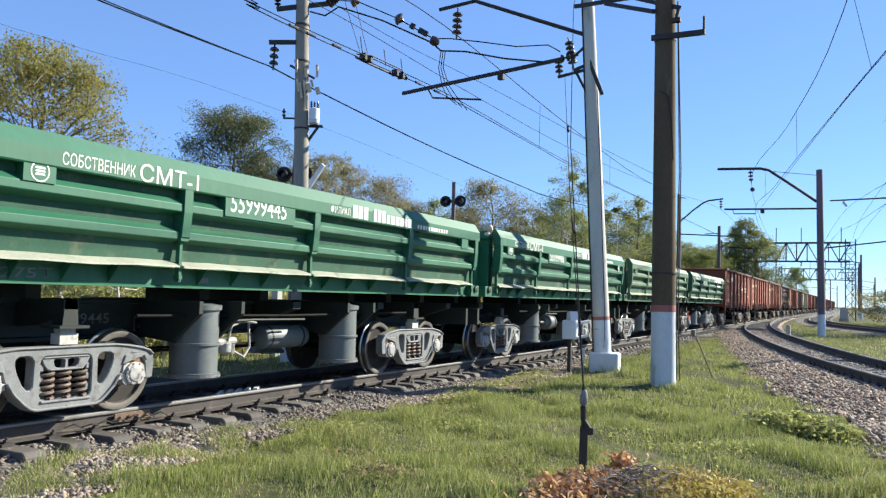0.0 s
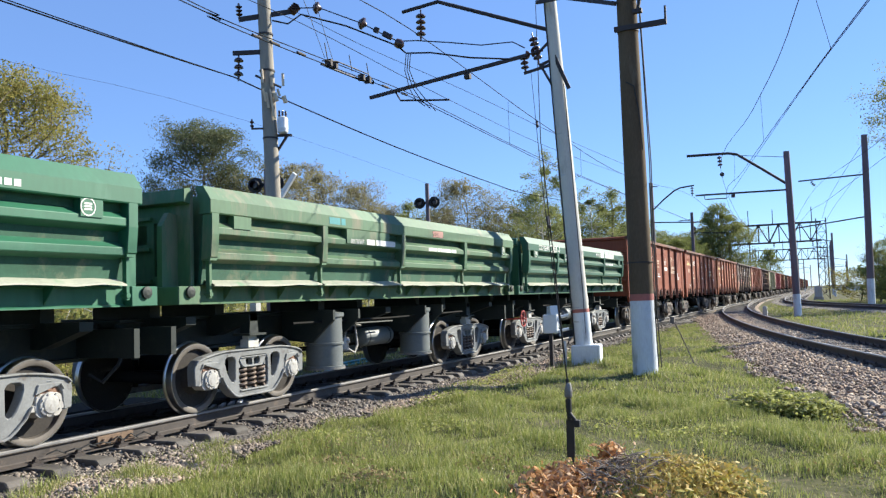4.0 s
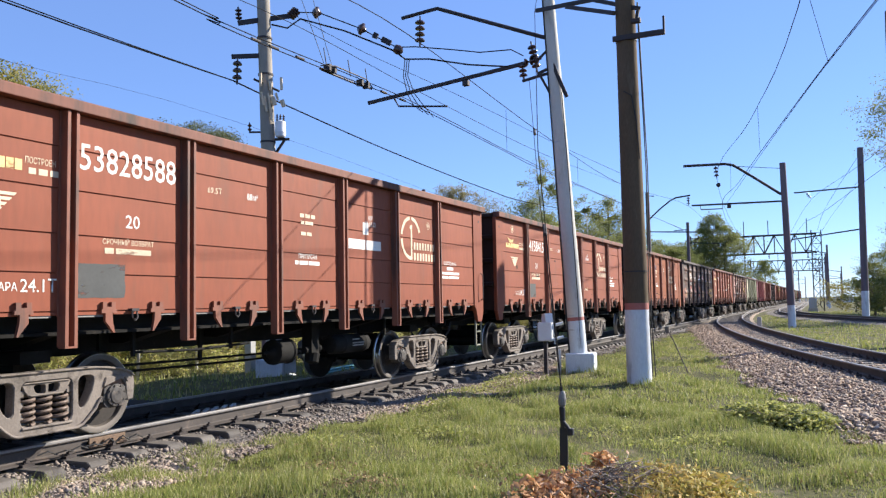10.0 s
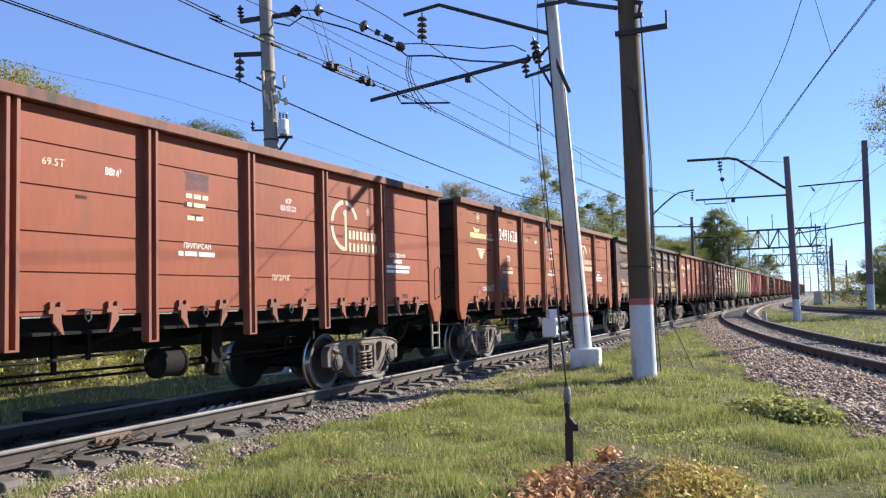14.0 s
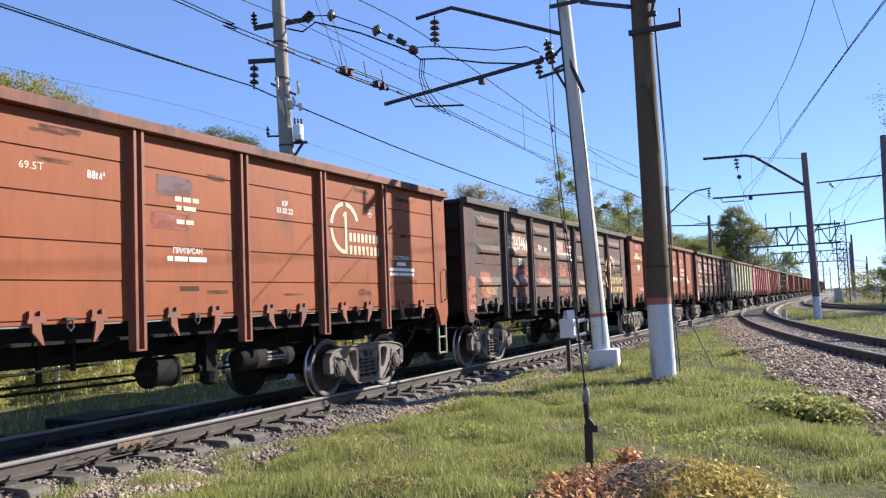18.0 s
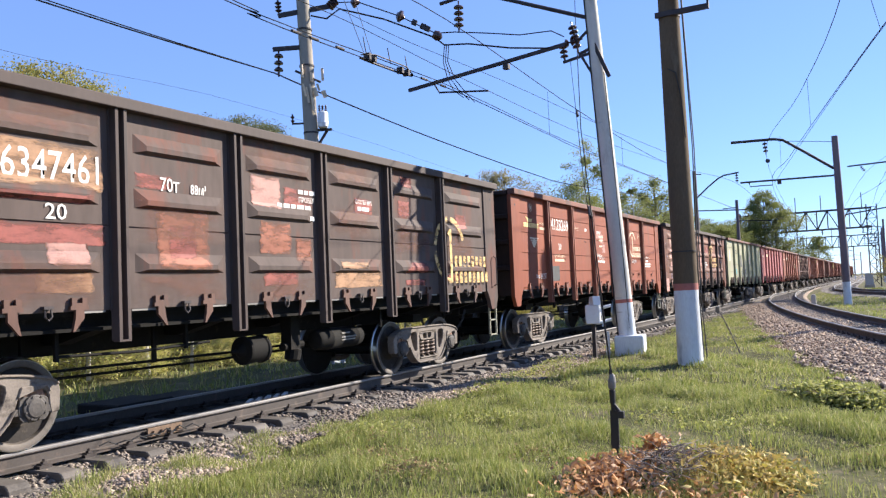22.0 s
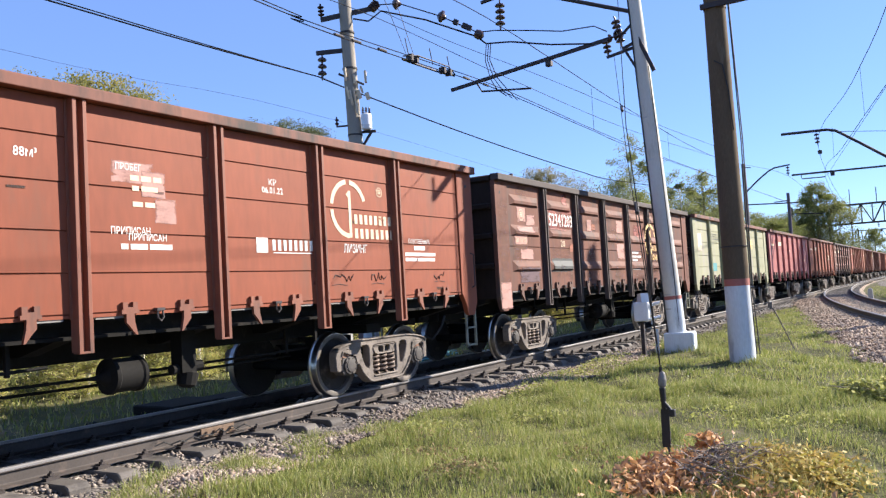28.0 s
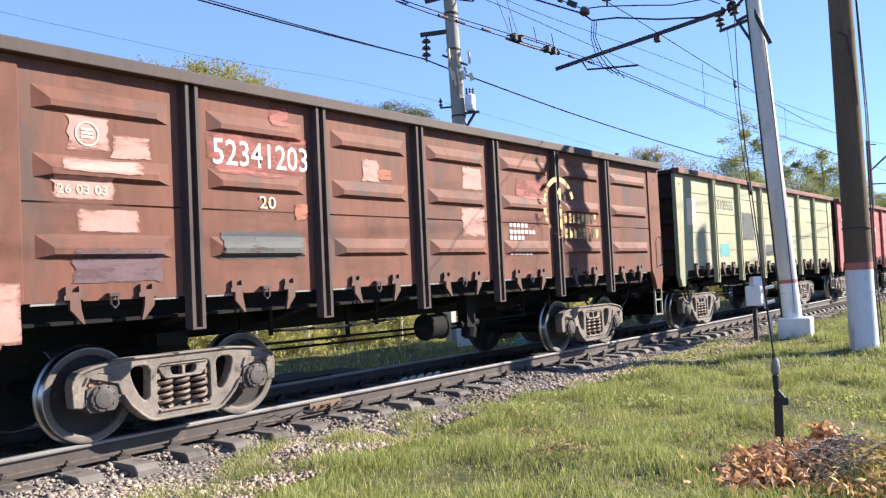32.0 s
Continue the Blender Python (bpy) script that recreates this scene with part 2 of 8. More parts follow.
M_ORANGEPATCH = material("orange_primer_touch_up", (0.28, 0.092, 0.05), 0.7, var=0.25, scale=4, fine=30, bump=0.0, flaked=0.41, brushed=0.2)
M_TANPATCH = material("tan_primer_touch_up", (0.34, 0.19, 0.105), 0.75, var=0.2, scale=4, fine=30, bump=0.0, flaked=0.44, brushed=0.2)
M_SCRATCH = material("sooty_scratch", (0.045, 0.022, 0.016), 0.8, var=0.3, scale=4, fine=30, bump=0.0, flaked=0.52, brushed=0.2)
M_GREYPATCH = material("blue_grey_painted_panel", (0.047, 0.050, 0.050), 0.7, var=0.25, scale=4, fine=30, bump=0.0, flaked=0.36)
M_PURPLEPATCH = material("purple_brown_touch_up", (0.10, 0.055, 0.065), 0.7, var=0.2, scale=4, fine=30, bump=0.0, flaked=0.42, brushed=0.1)
M_RED = material("red_hand_wheel_paint", (0.42, 0.06, 0.05), 0.55, var=0.2, scale=6, fine=40, bump=0.05)
M_RAIL = material("brown_grey_rail_side", (0.056, 0.045, 0.039), 0.75, 0.0, var=0.35, scale=3, fine=50, bump=0.15, dust=(0.115, 0.084, 0.066), dust_amount=0.3)
M_RAILTOP = material("bright_rail_head", (0.21, 0.20, 0.195), 0.5, 0.3, var=0.3, scale=2, fine=80, bump=0.02)
M_SLEEPER = material("oily_dark_sleeper", (0.112, 0.098, 0.086), 0.8, var=0.3, scale=3, fine=40, bump=0.3, dust=(0.035, 0.03, 0.028), dust_amount=0.3, per_object=0.25)
M_FAST = material("greasy_rail_fastening", (0.05, 0.04, 0.036), 0.65, 0.3, var=0.3, scale=8, fine=60, bump=0.2)
M_CONC = material("weathered_concrete", (0.40, 0.375, 0.335), 0.85, var=0.16, scale=2.2, fine=45, bump=0.2, dust=(0.27, 0.25, 0.22), dust_amount=0.3, streak=True)
M_CONCBROWN = material("brown_weathered_concrete", (0.108, 0.078, 0.050), 0.9, spec=0.2, var=0.3, scale=2.0, fine=45, bump=0.3, dust=(0.155, 0.128, 0.092), dust_amount=0.30, streak=True)
M_LIME = material("bluish_whitewash", (0.60, 0.64, 0.68), 0.9, spec=0.2, var=0.16, scale=2.5, fine=40, bump=0.3, dust=(0.36, 0.38, 0.40), dust_amount=0.34, streak=True)
M_REDBAND = material("faded_red_band", (0.36, 0.12, 0.10), 0.8, var=0.2, scale=5, fine=40, bump=0.1)
M_MASTPURPLE = material("brown_violet_mast_paint", (0.13, 0.10, 0.115), 0.7, var=0.18, scale=2, fine=30, bump=0.1, streak=True)
M_IRON = material("dark_rusted_iron", (0.045, 0.038, 0.040), 0.7, 0.3, var=0.3, scale=5, fine=50, bump=0.15)
M_WIRE = material("oxidised_copper_wire", (0.022, 0.020, 0.020), 0.8, 0.0, spec=0.1, var=0.2, scale=3, fine=20, bump=0.0)
M_CABLE = material("black_weathered_cable", (0.010, 0.010, 0.011), 0.9, spec=0.05, var=0.2, scale=3, fine=20, bump=0.0)
M_CONCPALE = material("pale_sunbleached_concrete", (0.52, 0.50, 0.455), 0.85, var=0.14, scale=2.2, fine=45, bump=0.2, dust=(0.33, 0.31, 0.27), dust_amount=0.25, streak=True)
M_CONCDARK = material("stained_grey_brown_concrete", (0.29, 0.26, 0.215), 0.85, var=0.2, scale=2.2, fine=45, bump=0.2, dust=(0.17, 0.15, 0.125), dust_amount=0.35, streak=True)
M_RUSTPATCH = material("dull_rust_touch_up", (0.165, 0.072, 0.050), 0.75, var=0.25, scale=4, fine=30, bump=0.0, flaked=0.46, brushed=0.4, thin=0.6)
M_PORCELAIN = material("brown_glazed_porcelain", (0.055, 0.030, 0.026), 0.22, var=0.15, scale=5, fine=30, bump=0.0)
M_GALV = material("galvanised_grey_steel", (0.42, 0.43, 0.44), 0.5, 0.5, var=0.12, scale=6, fine=60, bump=0.05)
M_WHITEBOX = material("white_painted_cabinet", (0.72, 0.73, 0.74), 0.55, var=0.08, scale=4, fine=40, bump=0.05, dust=(0.5, 0.5, 0.49), dust_amount=0.2)
M_BLACK = material("matt_black_paint", (0.014, 0.014, 0.015), 0.6, var=0.2, scale=5, fine=50, bump=0.05)
M_TEAL = material("teal_painted_wood", (0.06, 0.24, 0.25), 0.7, var=0.2, scale=4, fine=40, bump=0.1)
M_BARK = material("grey_brown_bark", (0.12, 0.095, 0.075), 0.9, var=0.35, scale=5, fine=40, bump=0.5)
M_BIRCH = material("pale_birch_bark", (0.48, 0.46, 0.42), 0.8, var=0.3, scale=4, fine=25, bump=0.2, dust=(0.07, 0.06, 0.055), dust_amount=0.3)


# ---- mesh tools ----
class Shape:
    """Vertices and faces of one mesh, gathered piece by piece."""

    def __init__(self):
        self.v, self.f = [], []

    def add(self, verts, faces, m=None):
        k = len(self.v)
        self.v += [tuple(m @ Vector(p)) for p in verts] if m else [tuple(p) for p in verts]
        self.f += [tuple(k + i for i in f) for f in faces]
        return self

    def box(self, x0, x1, y0, y1, z0, z1, m=None):
        v = [(x, y, z) for z in (z0, z1) for y in (y0, y1) for x in (x0, x1)]
        return self.add(v, [(0, 2, 3, 1), (4, 5, 7, 6), (0, 1, 5, 4), (2, 6, 7, 3), (0, 4, 6, 2), (1, 3, 7, 5)], m)

    def prism(self, poly, axis, a, b, m=None):
        """A closed outline swept along an axis; the outline's two numbers are the other two axes, in the order x, y, z."""
        n = len(poly)

        def at(p, t):
            q = list(p)
            q.insert("xyz".index(axis), t)
            return tuple(q)
        v = [at(p, a) for p in poly] + [at(p, b) for p in poly]
        f = [tuple(range(n))[::-1], tuple(range(n, 2 * n))] + [(i, (i + 1) % n, n + (i + 1) % n, n + i) for i in range(n)]
        return self.add(v, f, m)

    def cyl(self, p, q, r, n=12, r2=None, caps=True):
        p, q = Vector(p), Vector(q)
        d = (q - p).normalized()
        u = d.orthogonal().normalized()
        w = d.cross(u)
        r2 = r if r2 is None else r2
        ring = [(math.cos(2 * math.pi * i / n), math.sin(2 * math.pi * i / n)) for i in range(n)]
        v = [p + r * (c * u + s * w) for c, s in ring] + [q + r2 * (c * u + s * w) for c, s in ring]
        f = [(i, (i + 1) % n, n + (i + 1) % n, n + i) for i in range(n)]
        if caps:
            f += [tuple(range(n))[::-1], tuple(range(n, 2 * n))]
        return self.add(v, f)

    def lathe(self, prof, p, d, n=20, caps=True):
        """A profile of (distance along d, radius) turned about the line from p along d."""
        p, d = Vector(p), Vector(d).normalized()
        u = d.orthogonal().normalized()
        w = d.cross(u)
        v, f = [], []
        for a, r in prof:
            v += [p + a * d + r * (math.cos(2 * math.pi * i / n) * u + math.sin(2 * math.pi * i / n) * w) for i in range(n)]
        for j in range(len(prof) - 1):
            f += [(j * n + i, j * n + (i + 1) % n, (j + 1) * n + (i + 1) % n, (j + 1) * n + i) for i in range(n)]
        if caps:
            f += [tuple(range(n))[::-1], tuple(range((len(prof) - 1) * n, len(prof) * n))]
        return self.add(v, f)

    def tube(self, pts, r, n=6, r_end=None):
        pts = [Vector(p) for p in pts]
        v, f = [], []
        u = None
        for j, p in enumerate(pts):
            d = (pts[min(j + 1, len(pts) - 1)] - pts[max(j - 1, 0)]).normalized()
            u = d.orthogonal().normalized() if u is None else (u - d * u.dot(d)).normalized()
            w = d.cross(u)
            rr = r if r_end is None else r + (r_end - r) * j / (len(pts) - 1)
            v += [p + rr * (math.cos(2 * math.pi * i / n) * u + math.sin(2 * math.pi * i / n) * w) for i in range(n)]
        for j in range(len(pts) - 1):
            f += [(j * n + i, j * n + (i + 1) % n, (j + 1) * n + (i + 1) % n, (j + 1) * n + i) for i in range(n)]
        f += [tuple(range(n))[::-1], tuple(range((len(pts) - 1) * n, len(pts) * n))]
        return self.add(v, f)

    def mesh(self, name, mat, bevel=0.0, smooth=False):
        me = bpy.data.meshes.new(name)
        me.from_pydata(self.v, [], self.f)
        if bevel or smooth:
            bm = bmesh.new()
            bm.from_mesh(me)
            bmesh.ops.recalc_face_normals(bm, faces=bm.faces)
            if bevel:
                sharp = [e for e in bm.edges if len(e.link_faces) == 2 and e.calc_face_angle(0) > 0.5 and e.calc_length() > bevel * 2.5]
                bmesh.ops.bevel(bm, geom=sharp, offset=bevel, segments=1, affect="EDGES", profile=0.7, clamp_overlap=True)
            for f in bm.faces:
                f.smooth = smooth
            if smooth:
                for e in bm.edges:
                    e.smooth = not (len(e.link_faces) == 2 and e.calc_face_angle(0) > 0.6)
            bm.to_mesh(me)
            bm.free()
        for m in (mat if isinstance(mat, (list, tuple)) else (mat,)):
            me.materials.append(m)
        return me


def part(name, shape, mat, parent, label="", bevel=0.0, smooth=False, m=None):
    """One mesh object under a thing or a part. shape: a Shape or a finished mesh."""
    me = shape.mesh(name, mat, bevel, smooth) if isinstance(shape, Shape) else shape
    ob = new(name, me)
    ob.parent = parent
    if m is not None:
        ob.matrix_basis = m
    if label:
        ob["label"] = label
    return ob


def thing(name, label, category, group="", m=None, kind=""):
    ob = new(name)
    ob.empty_display_size = 0.1
    if m is not None:
        ob.matrix_basis = m
    return tagged(ob, label, category, group, kind)


def soup(name, verts, faces, mat, label, category, kind="stuff"):
    """A top-level mesh from arrays: verts (n, 3), faces (k, 3 or 4)."""
    me = bpy.data.meshes.new(name)
    verts, faces = np.asarray(verts, np.float32), np.asarray(faces, np.int32)
    me.vertices.add(len(verts))
    me.vertices.foreach_set("co", verts.ravel())
    k = faces.shape[1]
    me.loops.add(faces.size)
    me.loops.foreach_set("vertex_index", faces.ravel())
    me.polygons.add(len(faces))
    me.polygons.foreach_set("loop_start", np.arange(0, faces.size, k, dtype=np.int32))
    me.update(calc_edges=True)
    me.validate()
    me.materials.append(mat)
    if not label:
        return me
    return tagged(new(name, me), label, category, kind=kind)


TEXTS = {}


def text_mesh(words, size, mat, spacing=1.0, narrow=1.0):
    """Letters as a thin mesh, in the plane x = 0, reading along +y with z up when seen from +x."""
    key = (words, size, mat.name, spacing, narrow)
    if key not in TEXTS:
        cu = bpy.data.curves.new("lettering", "FONT")
        cu.body, cu.size, cu.extrude, cu.space_character = words, size, 0.0, spacing
        cu.resolution_u = 2
        cu.offset = 0.004
        ob = bpy.data.objects.new("lettering", cu)
        scene.collection.objects.link(ob)
        me = bpy.data.meshes.new_from_object(ob.evaluated_get(bpy.context.evaluated_depsgraph_get()))
        bpy.data.objects.remove(ob)
        me.transform(Matrix(((0, 0, 1, 0), (narrow, 0, 0, 0), (0, 1, 0, 0), (0, 0, 0, 1))))
        me.materials.clear()
        me.materials.append(mat)
        TEXTS[key] = me
    return TEXTS[key]


# ---- the train: wagon parts ----
WHEEL_R = 0.45


def springs_mesh():
    s = Shape()
    for y in (-0.197, 0.0, 0.197):
        pts = [(0.084 * math.cos(a), y + 0.084 * math.sin(a), 0.275 + 0.285 * a / (2 * math.pi * 4.6)) for a in np.linspace(0, 2 * math.pi * 4.6, 66)]
        s.tube(pts, 0.0195, 6)
    return s


def holed_plate(outline, holes, x0, x1):
    """A plate in the y-z plane with holes through it."""
    bm = bmesh.new()
    rings = []
    for loop in [outline] + holes:
        vs = [bm.verts.new((0, y, z)) for y, z in loop]
        rings.append(vs)
        for i in range(len(vs)):
            bm.edges.new((vs[i], vs[(i + 1) % len(vs)]))
    bmesh.ops.triangle_fill(bm, use_beauty=True, edges=list(bm.edges), normal=(1, 0, 0))
    bm.verts.index_update()
    flat = [v.co.copy() for v in bm.verts]
    tris = [tuple(v.index for v in f.verts) for f in bm.faces]
    n = len(flat)
    f = tris + [tuple(n + i for i in t[::-1]) for t in tris]
    for vs in rings:
        k = [v.index for v in vs]
        f += [(k[i], k[(i + 1) % len(k)], n + k[(i + 1) % len(k)], n + k[i]) for i in range(len(k))]
    bm.free()
    return Shape().add([(x1, p.y, p.z) for p in flat] + [(x0, p.y, p.z) for p in flat], f)


def side_frame_shape():
    """The cast side frame of a three-piece bogie: a flat face with thin raised edges, two rounded windows and the spring opening."""
    half = [(.45, .806), (.62, .806), (.82, .790), (1.02, .760), (1.15, .722), (1.208, .675), (1.228, .60), (1.215, .40), (1.115, .385), (1.10, .46), (1.09, .565), (1.065, .612), (1.02, .635), (.83, .635), (.785, .612), (.755, .565),
            (.72, .47), (.64, .345), (.53, .245), (.45, .19), (.37, .165)]
    outline = half + [(-y, z) for y, z in half[::-1]]
    tri = [(.40, .665), (.425, .70), (.47, .715), (.57, .712), (.61, .69), (.615, .64), (.585, .545), (.525, .435), (.475, .385), (.435, .378), (.407, .41)]
    window = [(-.26, .705), (.26, .705), (.30, .685), (.315, .64), (.315, .32), (.29, .275), (.25, .262), (-.25, .262), (-.29, .275), (-.315, .32), (-.315, .64), (-.30, .685)]
    s = holed_plate(outline, [tri, [(-y, z) for y, z in tri[::-1]], window], -.075, .055)
    for q in (-1, 1):
        s.prism([(q * .0, .806), (q * .62, .806), (q * .82, .790), (q * 1.02, .760), (q * 1.15, .722), (q * 1.208, .675), (q * 1.19, .655), (q * 1.13, .70), (q * 1.0, .732), (q * .80, .763), (q * .62, .780), (q * .0, .780)][::q], "x", .045, .078)
        s.prism([(q * .0, .165), (q * .37, .165), (q * .45, .19), (q * .53, .245), (q * .64, .345), (q * .72, .47), (q * .69, .465), (q * .615, .36), (q * .51, .27), (q * .43, .215), (q * .36, .195), (q * .0, .195)][::q], "x", .045, .088)
        s.prism([(q * .80, .655), (q * .835, .632), (q * 1.015, .632), (q * 1.05, .655), (q * 1.09, .60), (q * 1.115, .60), (q * 1.075, .675), (q * .775, .675), (q * .735, .575), (q * .76, .575)][::q], "x", .045, .075)
        s.box(-.02, .062, q * .925 - .03, q * .925 + .03, .684, .708)
        for z in (.33, .44, .55):       # wear plates of the friction wedges
            s.box(-.07, .03, q * .285 - .03, q * .285 + .03, z, z + .075)
    s.box(-.13, .075, -.31, .31, .236, .266)
    s.v = [(x, y * (.95 if abs(y) > .5 else 1 - .05 * abs(y) / .5), z) for x, y, z in s.v]
    return s


def bolster_end_shape():
    """The hollow end of the bolster above the springs, with its two windows."""
    hole = [(.014, .588), (.014, .662), (.03, .672), (.125, .672), (.152, .658), (.135, .602), (.105, .582), (.03, .580)]
    s = holed_plate([(-.20, .550), (.20, .550), (.25, .60), (.295, .680), (.27, .698), (-.27, .698), (-.295, .680), (-.25, .60)], [hole, [(-y, z) for y, z in hole[::-1]]], -.12, .045)
    s.prism([(-.28, .682), (.28, .682), (.26, .700), (-.26, .700)], "x", .03, .062)
    s.prism([(-.19, .556), (.19, .556), (.21, .574), (-.21, .574)], "x", .03, .060)
    s.box(-.16, -.11, -.26, .26, .56, .68)
    return s


def axle_box_shape():
    s = Shape()
    s.prism([(-.115, .335), (.115, .335), (.155, .375), (.165, .45), (.15, .545), (.10, .575), (-.10, .575), (-.15, .545), (-.165, .45), (-.155, .375)], "x", -.12, .052)
    s.lathe([(0, .128), (.022, .128), (.030, .118), (.030, .098), (.044, .092), (.050, .05), (.050, .0)], (.05, 0, .462), (1, 0, 0), 22)
    for i in range(8):
        a = i * math.pi / 4 + .3
        s.cyl((.07, .110 * math.cos(a), .462 + .110 * math.sin(a)), (.092, .110 * math.cos(a), .462 + .110 * math.sin(a)), .011, 6)
    s.box(-.10, .045, -.205, -.15, .40, .47)
    s.box(-.10, .045, .15, .205, .40, .47)
    s.box(-.10, .03, -.04, .04, .325, .345)
    return s


def adapter_shape():
    """The rusty saddle between axle box and side frame."""
    s = Shape().prism([(-.125, .572), (.125, .572), (.115, .632), (-.115, .632)], "x", -.09, .030)
    s.box(-.03, .055, -.035, .035, .600, .640)
    s.box(-.07, .02, -.16, -.115, .55, .585)
    s.box(-.07, .02, .115, .16, .55, .585)
    return s


def wheel_disc_shape():
    s = Shape()
    s.lathe([(.714, .20), (.714, .462), (.722, .462), (.728, .395), (.80, .395), (.80, .365), (.785, .21), (.86, .135), (.885, .095), (.885, .0)], (0, 0, 0), (1, 0, 0), 32)
    return s


def rim_shape():
    s = Shape()
    s.lathe([(.73, .37), (.73, .43), (.854, .437), (.857, .40), (.845, .375), (.80, .362), (.73, .37)], (0, 0, 0), (1, 0, 0), 40, caps=False)
    return s


def tyre_shape():
    s = Shape()
    s.lathe([(.72, .40), (.72, .467), (.735, .479), (.75, .475), (.762, .455), (.845, .448), (.852, .442), (.852, .425), (.72, .40)], (0, 0, 0), (1, 0, 0), 40, caps=False)
    return s


def coupler_shape():
    s = Shape()
    s.box(-.075, .075, -.02, .32, .96, 1.12)
    s.prism([(-.15, -.06), (-.05, -.20), (.13, -.20), (.17, -.05), (.11, .05), (-.12, .05)], "z", .86, 1.20)
    s.prism([(-.19, -.22), (-.11, -.24), (-.09, -.04), (-.17, -.02)], "z", .90, 1.16)
    s.box(-.2, .2, .27, .33, .84, 1.24)
    return s


MESHES = {
    "springs": springs_mesh().mesh("spring_set", M_SPRING, smooth=True),
    "wheel": wheel_disc_shape().mesh("wheel_disc", M_WHEEL, smooth=True),
    "rim": rim_shape().mesh("rim", M_RIM, smooth=True),
    "tyre": tyre_shape().mesh("tyre", M_TREAD, smooth=True),
    "axle": Shape().cyl((-1.0, 0, 0), (1.0, 0, 0), .075, 14).mesh("wheelset", M_UNDER, smooth=True),
    "coupler": coupler_shape().mesh("coupler", M_UNDER, 0.012),
    "adapter": adapter_shape().mesh("axle_adapter", M_ADAPTER, 0.006),
}
for key, mt in (("", M_BOGIE), ("_grey", M_BOGIE_GREY)):
    MESHES["side_frame" + key] = side_frame_shape().mesh("side_frame", mt, 0.012)
    MESHES["bolster_end" + key] = bolster_end_shape().mesh("bolster_end", mt, 0.008)
    MESHES["axle_box" + key] = axle_box_shape().mesh("axle_box", M_BOXGREY if key else M_BOXDARK, 0.010)
WHEELSETS = []     # (wheelset, y in its wagon)


def bogie(w, yc, grey=""):
    """A two-axle bogie under the wagon w, its centre at yc."""
    s = Shape()
    s.box(-1.0, 1.0, -.16, .16, .50, .72)
    s.box(-.3, .3, -.2, .2, .70, .84)
    for q in (-1, 1):
        s.box(-.62, .62, q * .42 - .05, q * .42 + .05, .34, .42)
        s.box(-.80, .80, q * .40 - .02, q * .40 + .02, .46, .52)
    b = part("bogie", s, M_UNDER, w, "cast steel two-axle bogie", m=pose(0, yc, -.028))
    for q in (-1, 1):
        turn = pose(q * 1.03, 0, 0, 0, 0, 0 if q > 0 else 180)
        part("side_frame", MESHES["side_frame" + grey], None, b, m=turn)
        part("spring_set", MESHES["springs"], None, b, "rusty coil springs", m=pose(q * 1.00, 0, 0, 0, 0, 0 if q > 0 else 180))
        part("bolster_end", MESHES["bolster_end" + grey], None, b, m=pose(q * 1.03, 0, 0, 0, 0, 0 if q > 0 else 180))
        for a in (-.875, .875):
            part("axle_box", MESHES["axle_box" + grey], None, b, m=pose(q * 1.035, a, 0, 0, 0, 0 if q > 0 else 180))
            part("axle_adapter", MESHES["adapter"], None, b, "rusty saddle over the axle box", m=pose(q * 1.035, a, 0, 0, 0, 0 if q > 0 else 180))
            sh = Shape().box(-.05, .05, -.03, .03, .28, .66)
            if a * q:
                side = -1 if a > 0 else 1
                part("brake_shoe", sh, M_UNDER, b, m=pose(q * .79, a + side * .53, 0))
    for a in (-.875, .875):
        ws = part("wheelset", MESHES["axle"], None, w, m=pose(0, yc + a, WHEEL_R))
        for q in (-1, 1):
            turn = pose(0, 0, 0, 0, 0, 0 if q > 0 else 180)
            part("wheel_disc", MESHES["wheel"], None, ws, "dusty solid wheel disc", m=turn)
            part("rim", MESHES["rim"], None, ws, m=turn)
            part("tyre", MESHES["tyre"], None, ws, "bright polished steel tyre", m=turn)
        WHEELSETS.append((ws, yc + a))


# ---- gondola ----
GL = 13.05
POSTS = (2.10, 3.79, 5.52, 7.24, 8.97, 10.72)
SEAMS = (3.02, 2.60, 2.15, 1.76, 1.38)


def panel_flat(y0, y1):
    """A flat side panel: five strips with a narrow groove between them."""
    zs = (3.385,) + SEAMS
    prof = []
    for a, b in zip(zs, zs[1:]):
        prof += [(1.500, a - .008), (1.503, (a + b) / 2), (1.504, b + .007), (1.482, b + .006), (1.482, b - .006)]
    prof += [(1.505, 1.372), (1.505, 1.34), (1.46, 1.34), (1.46, 3.385), (1.482, 3.385)]
    return Shape().prism(prof, "y", y0, y1)


def panel_ribbed(y0, y1):
    """A pressed side panel with one seam; its ribs are parts of their own."""
    return Shape().prism([(1.46, 1.34), (1.50, 1.34), (1.50, 2.175), (1.482, 2.18), (1.482, 2.19), (1.50, 2.195), (1.50, 3.385), (1.46, 3.385)], "y", y0, y1)


def rib_shape(y0, y1, z):
    a, b = y0 + .12, y1 - .12
    v = [(1.498, a, z - .09), (1.498, b, z - .09), (1.498, b, z + .12), (1.498, a, z + .12),
         (1.55, a + .15, z - .055), (1.55, b - .15, z - .055), (1.55, b - .15, z + .0), (1.55, a + .15, z + .0)]
    return Shape().add(v, [(0, 1, 5, 4), (1, 2, 6, 5), (2, 3, 7, 6), (3, 0, 4, 7), (4, 5, 6, 7), (3, 2, 1, 0)])


